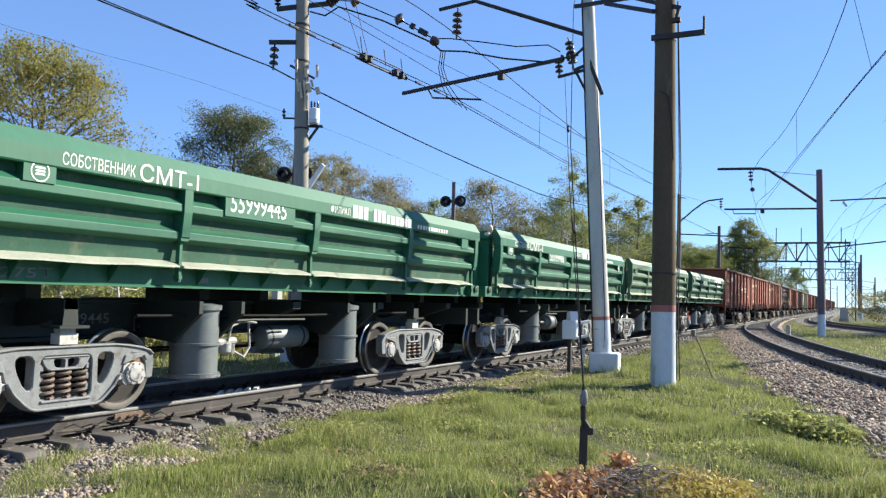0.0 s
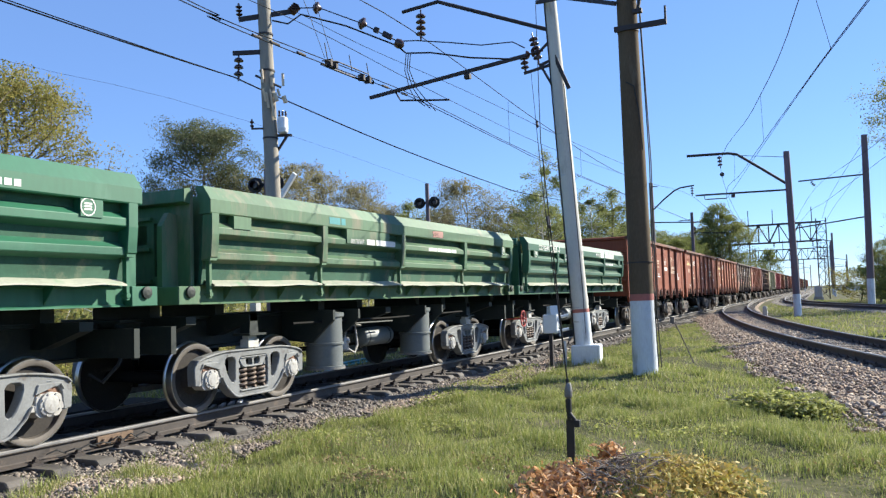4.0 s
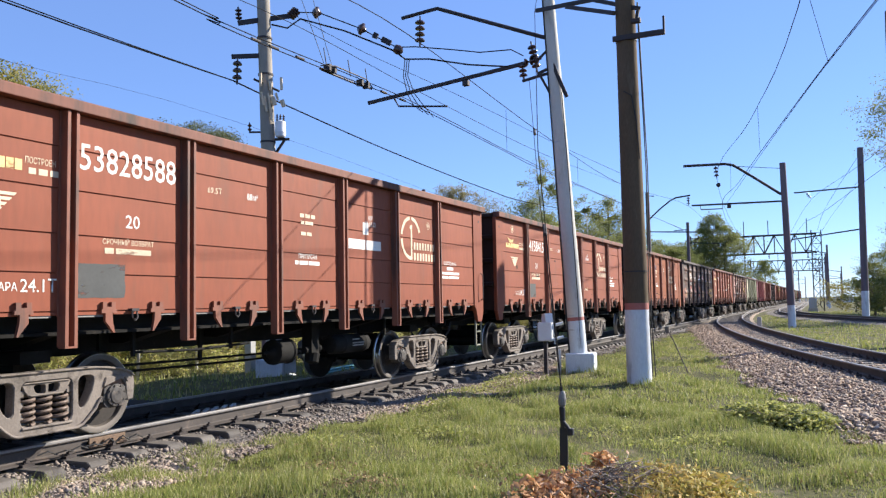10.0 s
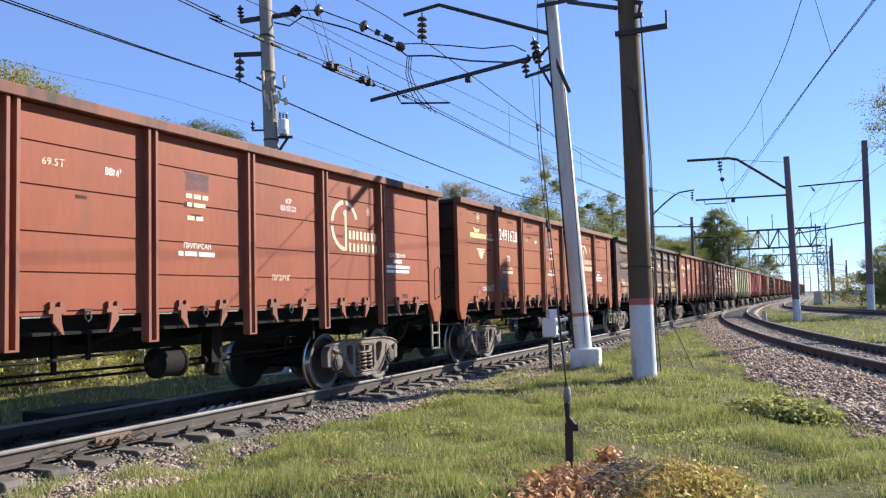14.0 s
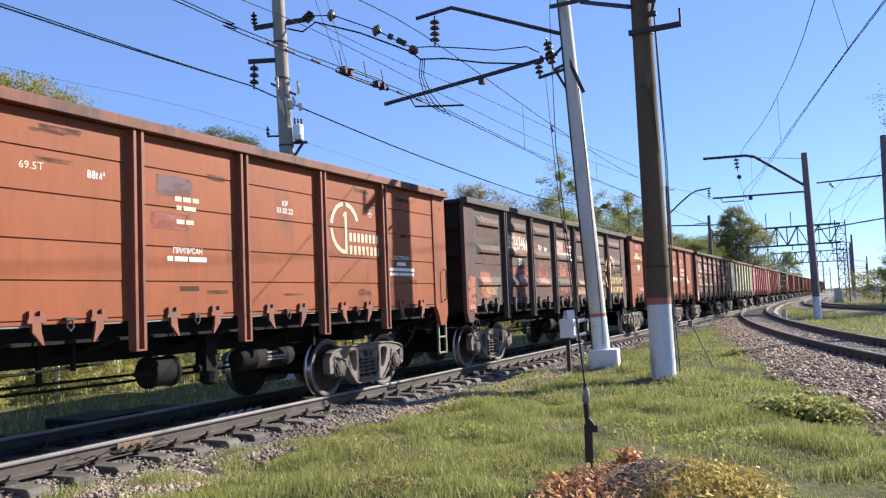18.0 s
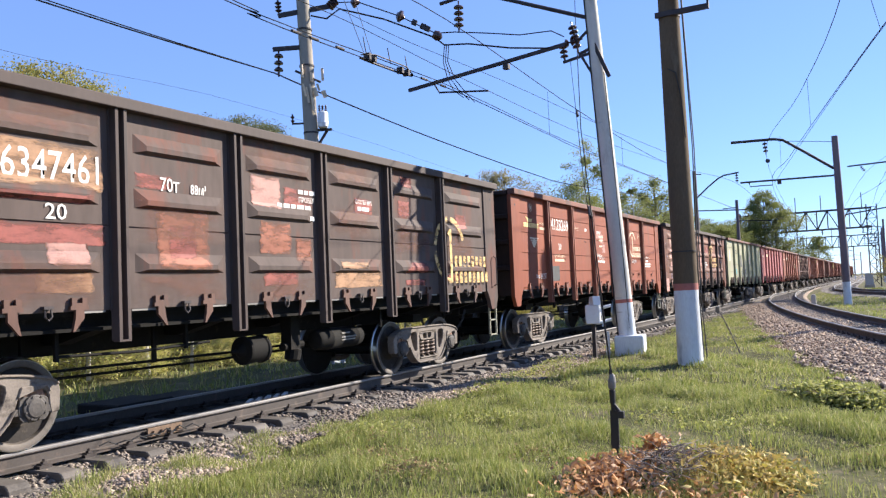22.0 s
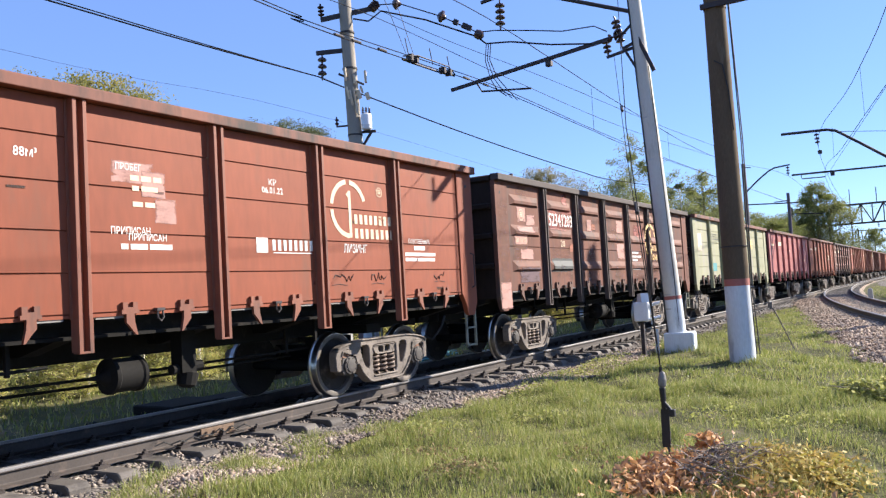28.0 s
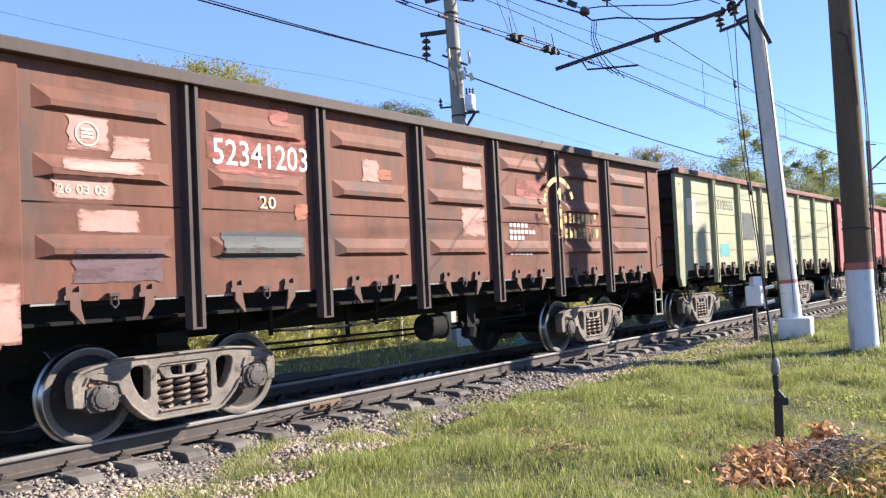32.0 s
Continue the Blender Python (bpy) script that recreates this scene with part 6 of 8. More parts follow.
t = thing("anchor_mast", "thick brown concrete mast with a bluish whitewashed foot", "mast", "catenary masts")
mast_body(t, F2 - Vector((0, 0, .2)), H2, .245, .178, M_CONCBROWN, ((.150, M_LIME, "whitewashed_foot"), (.162, M_REDBAND, "red_band")), 32)
part("crossarm", Shape().box(-.32, .72, -.24, -.16, -.05, .05).box(.68, .72, -.22, -.18, .05, .32), M_IRON, t, m=pose(up2(6.70).x + .09, 16.45, 6.70))
part("clamp", Shape().cyl(up2(6.66), up2(6.76), .215, 24), M_IRON, t)
part("clamp", Shape().cyl(up2(1.95), up2(1.975), .25, 24), M_IRON, t)
for p, q in (((2.31, 18.6, 8.47), (3.98, 17.4, 8.04)), ((3.90, 17.42, 8.08), (5.24, 16.2, 7.23)), ((3.26, 17.9, 8.17), (4.73, 16.22, 7.23))):
    beam(t, p, q, .06, .09, name="tie_beam")
beam(t, (5.22, 16.2, 7.22), (5.17, 16.2, 6.98), .06, .06, name="tie_clamp")
part("cable_clamp", Shape().box(5.08, 5.26, 16.14, 16.26, 6.95, 7.03), M_IRON, t)
for dx, dz in ((.17, 0), (.23, .1)):
    part("cable", Shape().tube([up2(7.4) + Vector((.24 + dx * .2, -.16, 0)), up2(4) + Vector((.24 + dx * .5, -.17, 0)), up2(1) + Vector((.18 + dx * .6, -.2, 0)), up2(-.1) + Vector((.13 + dx, -.22, 0))], .012, 5), M_BLACK, t)
part("cable_loop", Shape().tube([up2(5.6) + Vector((-.05, -.21, 0)), up2(5.5) + Vector((.1, -.2, 0)), up2(5.0) + Vector((.17, -.18, 0)), up2(4.2) + Vector((.2, -.15, 0))], .012, 5), M_BLACK, t)
part("ground_stay", Shape().tube([(5.50, 16.57, .82), (5.62, 16.6, .55), (5.86, 16.62, -.05)], .012, 5), M_IRON, t)
part("stay_clip", Shape().box(5.46, 5.54, 16.53, 16.6, .74, .86), M_BOGIE, t)

# mast behind the train with its transformer
F3 = Vector((-3.50, 15.95, -.45))
H3 = Vector((-3.73, 15.80, 9.1))


def up3(z):
    return F3.lerp(H3, (z - F3.z) / (H3.z - F3.z))


t = thing("transformer_mast", "grey concrete mast with a small white transformer and insulators", "mast", "catenary masts")
mast_body(t, F3, H3, .20, .155, M_CONCDARK, ((.12, M_LIME, "whitewashed_foot"),))
part("footing", Shape().box(-.36, .36, -.36, .36, -.3, .62), M_LIME, t, "concrete footing", .03, m=pose(F3.x, F3.y, F3.z, 0, 0, 10))
vL = Vector((.63, .78, 0)).cross(Vector((0, 0, 1)))      # sideways as seen from the line's right
view = Vector((-.77, .64, 0)).cross(Vector((0, 0, 1))).normalized()
rightward = view if view.x > 0 else -view
arm1, arm2 = up3(7.48), up3(8.40)
beam(t, arm1, arm1 - rightward * .80 - Vector((0, 0, .12)), .07, .10, name="crossarm")
insulator(t, arm1 - rightward * .66 - Vector((0, 0, .12)), arm1 - rightward * .68 - Vector((0, 0, .78)), .11, 3)
beam(t, arm2 - rightward * .62 - Vector((0, 0, .2)), arm2 + rightward * .75 + Vector((0, 0, .18)), .07, .11, name="crossarm")
insulator(t, arm2 - rightward * .60 - Vector((0, 0, .16)), arm2 - rightward * .62 + Vector((0, 0, .20)), .08, 3)
insulator(t, arm2 + rightward * .62 + Vector((0, 0, .1)), arm2 + rightward * .85 + Vector((0, 0, .35)), .12, 4)
tr = up3(5.55) + rightward * .27 + Vector((.15, -.14, 0))
part("transformer", Shape().lathe([(0, .10), (.03, .125), (.10, .128), (.12, .135), (.14, .128), (.34, .125), (.38, .115), (.41, .04)], tr - Vector((0, 0, .1)), (0, 0, 1), 20), M_WHITEBOX, t, "small white transformer tank", smooth=True)
for dx in (-.08, .0, .08):
    insulator(t, tr + rightward * dx + Vector((0, 0, .28)), tr + rightward * dx + Vector((0, 0, .46)), .032, 3, .012)
beam(t, up3(5.42) + rightward * .05, tr + rightward * .22 - Vector((0, 0, .13)), .1, .05, name="shelf")
beam(t, up3(5.0) + rightward * .12, tr + rightward * .10 - Vector((0, 0, .16)), .05, .05, M_IRON, "brace")
part("fuse_bar", Shape().cyl(up3(6.72) - rightward * .2 + Vector((0, -.16, .12)), up3(6.72) + rightward * .42 + Vector((0, -.16, -.12)), .03, 6), M_IRON, t)
for dx, z0, z1 in ((-.10, 6.66, 6.98), (.40, 6.62, 6.92), (.12, 6.58, 6.80)):
    part("fuse", Shape().cyl(up3(z0) + rightward * dx + Vector((.1, -.18, 0)), up3(z1) + rightward * dx + Vector((.1, -.18, 0)), .032, 10), M_CREAM, t, "pale ceramic fuse", smooth=True)
for dx, z0, z1, r in ((.02, 6.05, 6.42, .03), (.12, 5.85, 6.5, .022), (.22, 6.22, 6.42, .055), (.44, 6.20, 6.36, .055), (.16, 5.80, 6.15, .022), (-.05, 6.2, 6.5, .025), (.30, 6.36, 6.52, .03)):
    part("fuse_holder", Shape().cyl(up3(z0) + rightward * dx + Vector((.12, -.2, 0)), up3(z1) + rightward * (dx - .05) + Vector((.12, -.2, 0)), r, 8), M_CREAM, t, "pale ceramic holder", smooth=True)
for z in (5.35, 7.0, 7.9):
    part("hoop", Shape().cyl(up3(z) - Vector((0, 0, .02)), up3(z) + Vector((0, 0, .02)), .185, 20), M_IRON, t)
beam(t, up3(5.6), up3(5.56) - rightward * .45, .04, .04, name="small_arm")
insulator(t, up3(5.56) - rightward * .43, up3(5.8) - rightward * .43, .05, 2, .015)

# purple-brown mast between the right-hand tracks
def far_mast(name, x, y, z0, z1, r, label, arms=True, red=.135, lean=(0, 0)):
    t = thing(name, label, "mast", "catenary masts")
    mast_body(t, (x, y, z0 - .3), (x + lean[0], y + lean[1], z1), r, r * .8, M_MASTPURPLE, ((red, M_LIME, "whitewashed_foot"),))
    return t


t = far_mast("catenary_mast", 6.80, 47.98, .05, 8.75, .20, "brown-violet catenary mast with a white foot", lean=(-.12, 0))
part("upper_arm", Shape().tube([(6.55, 48, 7.03), (5.2, 47.9, 8.05), (4.15, 47.8, 8.82), (3.7, 47.8, 8.93), (1.47, 47.6, 8.97)], .075, 8), M_IRON, t)
beam(t, (6.56, 47.97, 6.65), (1.85, 47.6, 6.68), .09, .09, name="lower_arm")
beam(t, (6.62, 47.97, 8.45), (3.9, 47.8, 8.80), .025, .025, name="tie_rod")
insulator(t, (3.20, 47.7, 8.9), (3.26, 47.7, 8.1), .13, 3)
part("pulley", Shape().lathe([(0, .12), (.06, .12)], (3.33, 47.6, 7.75), (0, 1, 0), 14), M_IRON, t)
part("steady_arm", Shape().tube([(2.3, 47.6, 6.68), (2.35, 47.6, 6.42), (3.5, 47.6, 6.40)], .03, 6), M_IRON, t)
part("clip", Shape().box(3.75, 3.95, 47.6, 47.75, 6.42, 6.6), M_IRON, t)
t = far_mast("catenary_mast", 11.15, 66.8, -.1, 12.3, .26, "tall brown-violet mast with a pale foot by the trees", red=.17, lean=(.2, 0))
beam(t, (11.3, 66.8, 9.4), (6.75, 67, 9.3), .09, .1, name="crossarm")
beam(t, (11.2, 66.8, 6.3), (6.4, 67, 5.75), .08, .09, name="lower_arm")
insulator(t, (7.6, 67, 9.25), (7.9, 67, 8.8), .12, 3)
t = far_mast("catenary_mast", 10.60, 29.3, .08, 10.5, .25, "brown concrete mast with a whitewashed foot", red=.16, lean=(.15, 0))
t = far_mast("catenary_mast", -3.2, 61.4, -.3, 9.4, .18, "grey concrete mast behind the wagons", red=.2)
part("upper_arm", Shape().tube([(-3.2, 61.3, 7.3), (-2.2, 61.2, 8.15), (-1.5, 61.2, 8.67), (-1.1, 61.2, 8.85), (-.1, 61.4, 8.98)], .055, 6), M_IRON, t)
beam(t, (-3.2, 61.3, 6.45), (.3, 61.3, 6.25), .07, .08, name="lower_arm")
insulator(t, (-.25, 61.4, 8.95), (-.25, 61.4, 8.2), .12, 3)
beam(t, (-3.3, 61.3, 9.15), (-2.7, 61.3, 9.1), .06, .06, name="crossarm")
t = far_mast("catenary_mast", -3.3, 82.2, -.3, 8.9, .18, "pale concrete mast behind the wagons", red=.2)
beam(t, (-3.3, 82.2, 8.2), (-4.6, 82.2, 8.15), .08, .08, name="crossarm")
beam(t, (-3.3, 82.2, 6.9), (-.2, 82.2, 6.7), .08, .08, name="lower_arm")


# ---- overhead wires ----
def line(name, pts, r, label, mat=M_WIRE):
    """A wire through the given points, rounded between them."""
    pts = [Vector(p) for p in pts]
    out = []
    for i in range(len(pts) - 1):
        a, b, c, d = pts[max(i - 1, 0)], pts[i], pts[i + 1], pts[min(i + 2, len(pts) - 1)]
        for k in range(5):
            u = k / 5
            out.append(0.5 * (2 * b + (c - a) * u + (2 * a - 5 * b + 4 * c - d) * u * u + (3 * b - a - 3 * c + d) * u ** 3))
    return wire(name, out + [pts[-1]], r, label, mat)


line("contact_wire", [(-.5, -30, 6.1), (-.3, 6.3, 6.02), (-.3, 10.06, 5.93), (-.3, 13.3, 6.0), (-.3, 16.1, 6.10), (-.3, 17.9, 6.11), (-.3, 23.4, 6.01), (-.3, 29.4, 5.97), (-.1, 61, 6.15), (0, 120, 6.1)], .010, "contact wire over the main track")
line("contact_wire", [(-.42, -30, 6.14), (-.27, 6.3, 6.06), (-.27, 10.06, 5.98), (-.25, 14.8, 6.12), (-.25, 17.9, 6.15), (-.27, 29.4, 6.01), (-.1, 61, 6.2)], .009, "second contact wire over the main track")
line("catenary_wire", [(-.3, -30, 8.3), (-.3, -4, 7.5), (-.3, 8.9, 7.4), (-.3, 12.2, 7.55), (-.55, 17.3, 7.95), (-.3, 27, 7.25), (-.3, 40, 7.05), (-.25, 61.4, 8.2), (-.2, 82, 7.4), (-.1, 120, 8.0)], .011, "sagging carrying wire over the main track")
line("jumper_wire", [(-.3, 8.0, 6.35), (-.3, 12.2, 6.58), (-.3, 17.9, 6.51), (-.3, 26.8, 6.54), (-.3, 38.5, 7.0)], .007, "thin stay wire over the main track")
line("jumper_wire", [(-3.1, 16.1, 8.5), (-2.2, 18.0, 7.95), (-.8, 21.2, 7.3), (.6, 26.5, 6.6), (1.4, 33, 6.4)], .007, "thin stay wire from the far mast")
for y, z in ((23.4, 7.35), (31.5, 7.15), (40.0, 7.05)):
    wire("dropper", [(-.3, y, 6.02), (-.3, y, z)], .006, "thin dropper wire over the track")
for k in range(2):
    line("feeder_wire", [(-4.2 - .1 * k, -30, 8.2 + .5 * k), (-4.2, 0, 6.85 + .08 * k), (-4.2, 9.2, 6.70 + .05 * k), (-4.2, 15.25, 6.79)], .016 - .004 * k, "thick black feeder wire on the far side", M_CABLE)
line("feeder_wire", [(-4.2, 15.25, 6.79), (-4.2, 17.2, 6.66), (-4.2, 23.3, 6.35), (-4.2, 31.8, 6.12), (-4.2, 37.8, 6.18), (-4.0, 61.4, 7.2)], .019, "thick black feeder wire on the far side", M_CABLE)
line("telephone_wire", [(-4.4, -20, 6.4), (-4.3, 6, 5.7), (-4.1, 15.6, 5.78), (-4.3, 40, 5.0), (-4.0, 61, 6.0)], .003, "thin telephone wire on the far side")
# cross span between the two masts, with its round insulators
t = thing("cross_span", "cross-span cable with disc insulators between two masts", "cable")
span = [(-3.11, 16.1, 8.54), (-2.5, 16.37, 8.52), (-1.55, 16.8, 8.09), (-1.15, 16.98, 7.84), (-.78, 17.15, 7.62), (-.37, 17.33, 7.62), (.38, 17.67, 7.54), (1.06, 17.98, 7.45), (1.75, 18.29, 7.50), (2.02, 18.41, 7.34)]
part("span_cable", Shape().tube(span, .014, 6), M_WIRE, t)
span2 = [(-3.55, 15.9, 8.25), (-3.2, 16.05, 8.15), (-2.9, 16.18, 8.37), (-1.92, 16.63, 8.05), (-.81, 17.14, 7.52), (-.6, 17.23, 7.32), (-.06, 17.47, 7.31), (.81, 17.86, 7.15), (1.68, 18.25, 7.08)]
part("feed_cable", Shape().tube(span2, .020, 6), M_WIRE, t)
for p, d in (((-2.55, 16.35, 8.52), (.6, .27, -.15)), ((-1.55, 16.8, 8.09), (.6, .27, -.3))):
    part("insulator", Shape().lathe([(-.10, .02), (-.09, .07), (-.02, .145), (.03, .15), (.05, .09), (.12, .03)], p, d, 18), M_PORCELAIN, t, "round brown disc insulator", smooth=True)
for p in ((-1.25, 16.95, 7.92), (-1.05, 17.02, 7.80), (-.95, 17.06, 7.74)):
    part("clamp", Shape().box(-.06, .06, -.05, .05, -.06, .06), M_IRON, t, m=pose(*p, 0, 25, 24))
part("insulator", Shape().lathe([(-.12, .03), (-.1, .1), (0, .12), (.08, .09), (.12, .03)], (-.74, 17.16, 7.55), (.7, .3, -.4), 14), M_PORCELAIN, t, "brown porcelain insulator", smooth=True)
for k, (dx, dz) in enumerate(((0, 0), (.06, .02), (.12, -.02))):
    part("jumper", Shape().tube([(-.6 + dx, 17.23, 7.3), (-.64 + dx, 17.21, 6.9), (-.55 + dx * 1.5, 17.25, 6.45), (-.42 + dx * 2, 17.3, 6.18), (-.32, 17.6 + .3 * k, 6.06)], .011, 5), M_WIRE, t)
# section insulator hung in the contact wire
t = thing("section_insulator", "long section insulator hung in the contact wire", "insulator")
part("frame", Shape().tube([(-.30, 13.1, 6.04), (-.22, 13.5, 6.12), (-.22, 14.7, 6.15), (-.30, 15.1, 6.08)], .014, 6), M_IRON, t)
part("frame", Shape().tube([(-.32, 13.1, 5.98), (-.40, 13.5, 6.02), (-.40, 14.7, 6.05), (-.32, 15.1, 6.05)], .022, 6), M_IRON, t)
for y in (13.35, 13.55, 14.6, 14.85):
    part("clamp", Shape().box(-.38, -.24, y - .035, y + .035, 6.0, 6.13), M_IRON, t)
for y in (13.3, 14.2, 14.9):
    part("horn", Shape().tube([(-.3, y, 6.1), (-.3, y - .1, 6.42)], .010, 5), M_IRON, t)
for y0, y1 in ((13.2, 12.4), (13.5, 12.9)):
    part("hanger", Shape().tube([(-.3, y0, 6.12), (-.4, y1, 7.5)], .006, 5), M_IRON, t)
for y in (11.1, 11.6, 12.4, 15.6, 16.5):
    part("joint", Shape().cyl((-.3, y - .12, 5.95 + (y - 11) * .03), (-.3, y + .12, 5.955 + (y - 11) * .03), .028, 8), M_IRON, t)
# wires over the curved tracks
line("contact_wire", [(12.6, 0, 6.5), (9.26, 16.1, 6.45), (7.60, 24.6, 6.42), (5.3, 37, 6.40), (3.5, 47.6, 6.40), (1.6, 80, 6.3), (.4, 110, 6.3)], .010, "contact wire over the curved track")
line("contact_wire", [(12.66, 0, 6.55), (9.32, 16.1, 6.48), (7.66, 24.6, 6.45), (3.55, 47.6, 6.43)], .008, "second contact wire over the curved track")
line("catenary_wire", [(10.4, 0, 9.1), (8.1, 20.9, 8.3), (6.15, 32.5, 8.1), (3.26, 47.7, 8.1), (1.6, 78, 7.4), (.3, 110, 8.6)], .011, "carrying wire over the curved track")
for a, b in (((8.66, 19.2, 6.45), (8.3, 19.6, 8.32)), ((6.6, 29.9, 6.42), (6.55, 30.4, 8.14)), ((4.6, 40.8, 6.4), (4.6, 41.2, 8.0))):
    wire("dropper", [a, b], .006, "thin dropper wire over the track")
line("contact_wire", [(15, 5, 6.5), (11.5, 30, 6.4), (8.6, 52, 6.3), (7.2, 62, 6.3), (5, 95, 6.4), (4.2, 110, 6.6)], .010, "contact wire over the outer track")
line("catenary_wire", [(14, 5, 9), (11.3, 35, 7.6), (7.9, 67, 8.7), (5.4, 90, 7.4), (4.4, 110, 8.7)], .011, "carrying wire over the outer track")
line("feeder_wire", [(11.4, 66.8, 12.0), (9.0, 85, 9.8), (8.2, 110, 9.6)], .014, "feeder wire between two tall masts")
line("feeder_wire", [(11.4, 66.8, 10.2), (9.2, 85, 8.6), (8.2, 110, 8.4)], .012, "feeder wire between two tall masts")
# stay cables anchored near the leaf heap
t = thing("stay_anchor", "dark stay rod with a clamp and two long cables", "stay cable")
A = Vector((6.18, 7.03, .64))
part("cable", Shape().tube([A, Vector((4.6, 11.4, 3.0)), Vector((2.05, 18.7, 6.85))], .0055, 6), M_CABLE, t, "rusty stay cable")
part("cable", Shape().tube([A, Vector((4.7, 11.1, 3.6)), Vector((2.66, 17.4, 8.0)), Vector((2.5, 18.55, 9.6))], .0065, 6), M_CABLE, t, "black stay cable")
for u in (.26, .62):
    c = A.lerp(Vector((2.05, 18.7, 6.85)), u)
    part("strain_joint", Shape().cyl(c, c + Vector((-.10, .28, .15)), .026, 8), M_IRON, t)
part("strand", Shape().tube([A, A - Vector((0, 0, .1)), A - Vector((-.01, 0, .2))], .016, 6), M_BLACK, t)
part("wrap", Shape().lathe([(0, .018), (.02, .034), (.07, .036), (.12, .026), (.14, .018)], (6.185, 7.03, .46), (.05, 0, 1), 12), M_GALVDULL, t, "grey wrapping")
part("turnbuckle", Shape().cyl((6.185, 7.03, .46), (6.19, 7.03, .27), .030, 8, .022).cyl((6.17, 7.03, .36), (6.27, 7.0, .25), .018, 8).box(6.24, 6.29, 6.98, 7.03, .22, .28), M_BLACK, t, bevel=.003)
part("flat_bar", Shape().box(-.036, .036, -.008, .008, -.33, 0), M_BLACK, t, m=pose(6.195, 7.03, .28, 0, 1, 0))
part("rod", Shape().tube([(6.2, 7.03, -.03), (6.215, 7.03, -.14), (6.24, 7.03, -.25)], .010, 6), M_IRON, t)
part("loose_wire", Shape().tube([(6.235, 7.02, -.15), (6.33, 6.95, -.205), (6.48, 6.9, -.19), (6.62, 6.92, -.15)], .006, 5), M_GALV, t)


# ---- trees ----
LEAF = {
    "maple": island("yellow_green_maple_leaves", [(.250, .235, .060), (.330, .290, .085), (.190, .205, .055), (.385, .310, .105), (.240, .250, .075), (.30, .215, .075)], .6, .5),
    "pine": island("dark_pine_needles", [(.085, .110, .050), (.130, .150, .072), (.185, .180, .095), (.100, .125, .058)], .7, .35),
    "birch": island("young_birch_leaves", [(.205, .235, .075), (.275, .290, .100), (.165, .190, .062), (.330, .320, .135)], .6, .5),
    "brown": island("budding_brown_twigs_and_leaves", [(.265, .225, .125), (.230, .222, .098), (.325, .275, .165), (.195, .185, .088)], .7, .5),
    "green": island("fresh_green_leaves", [(.150, .180, .050), (.210, .232, .068), (.118, .146, .040), (.265, .268, .092)], .6, .5),
    # leaf colours raised well above the other trees' to stand in for full sun
    "hedge": island("sun_brightened_hedge_leaves", [(.50, .50, .14), (.62, .58, .20), (.36, .40, .09), (.66, .60, .27), (.56, .45, .24), (.26, .31, .07)], .6, .55),
}


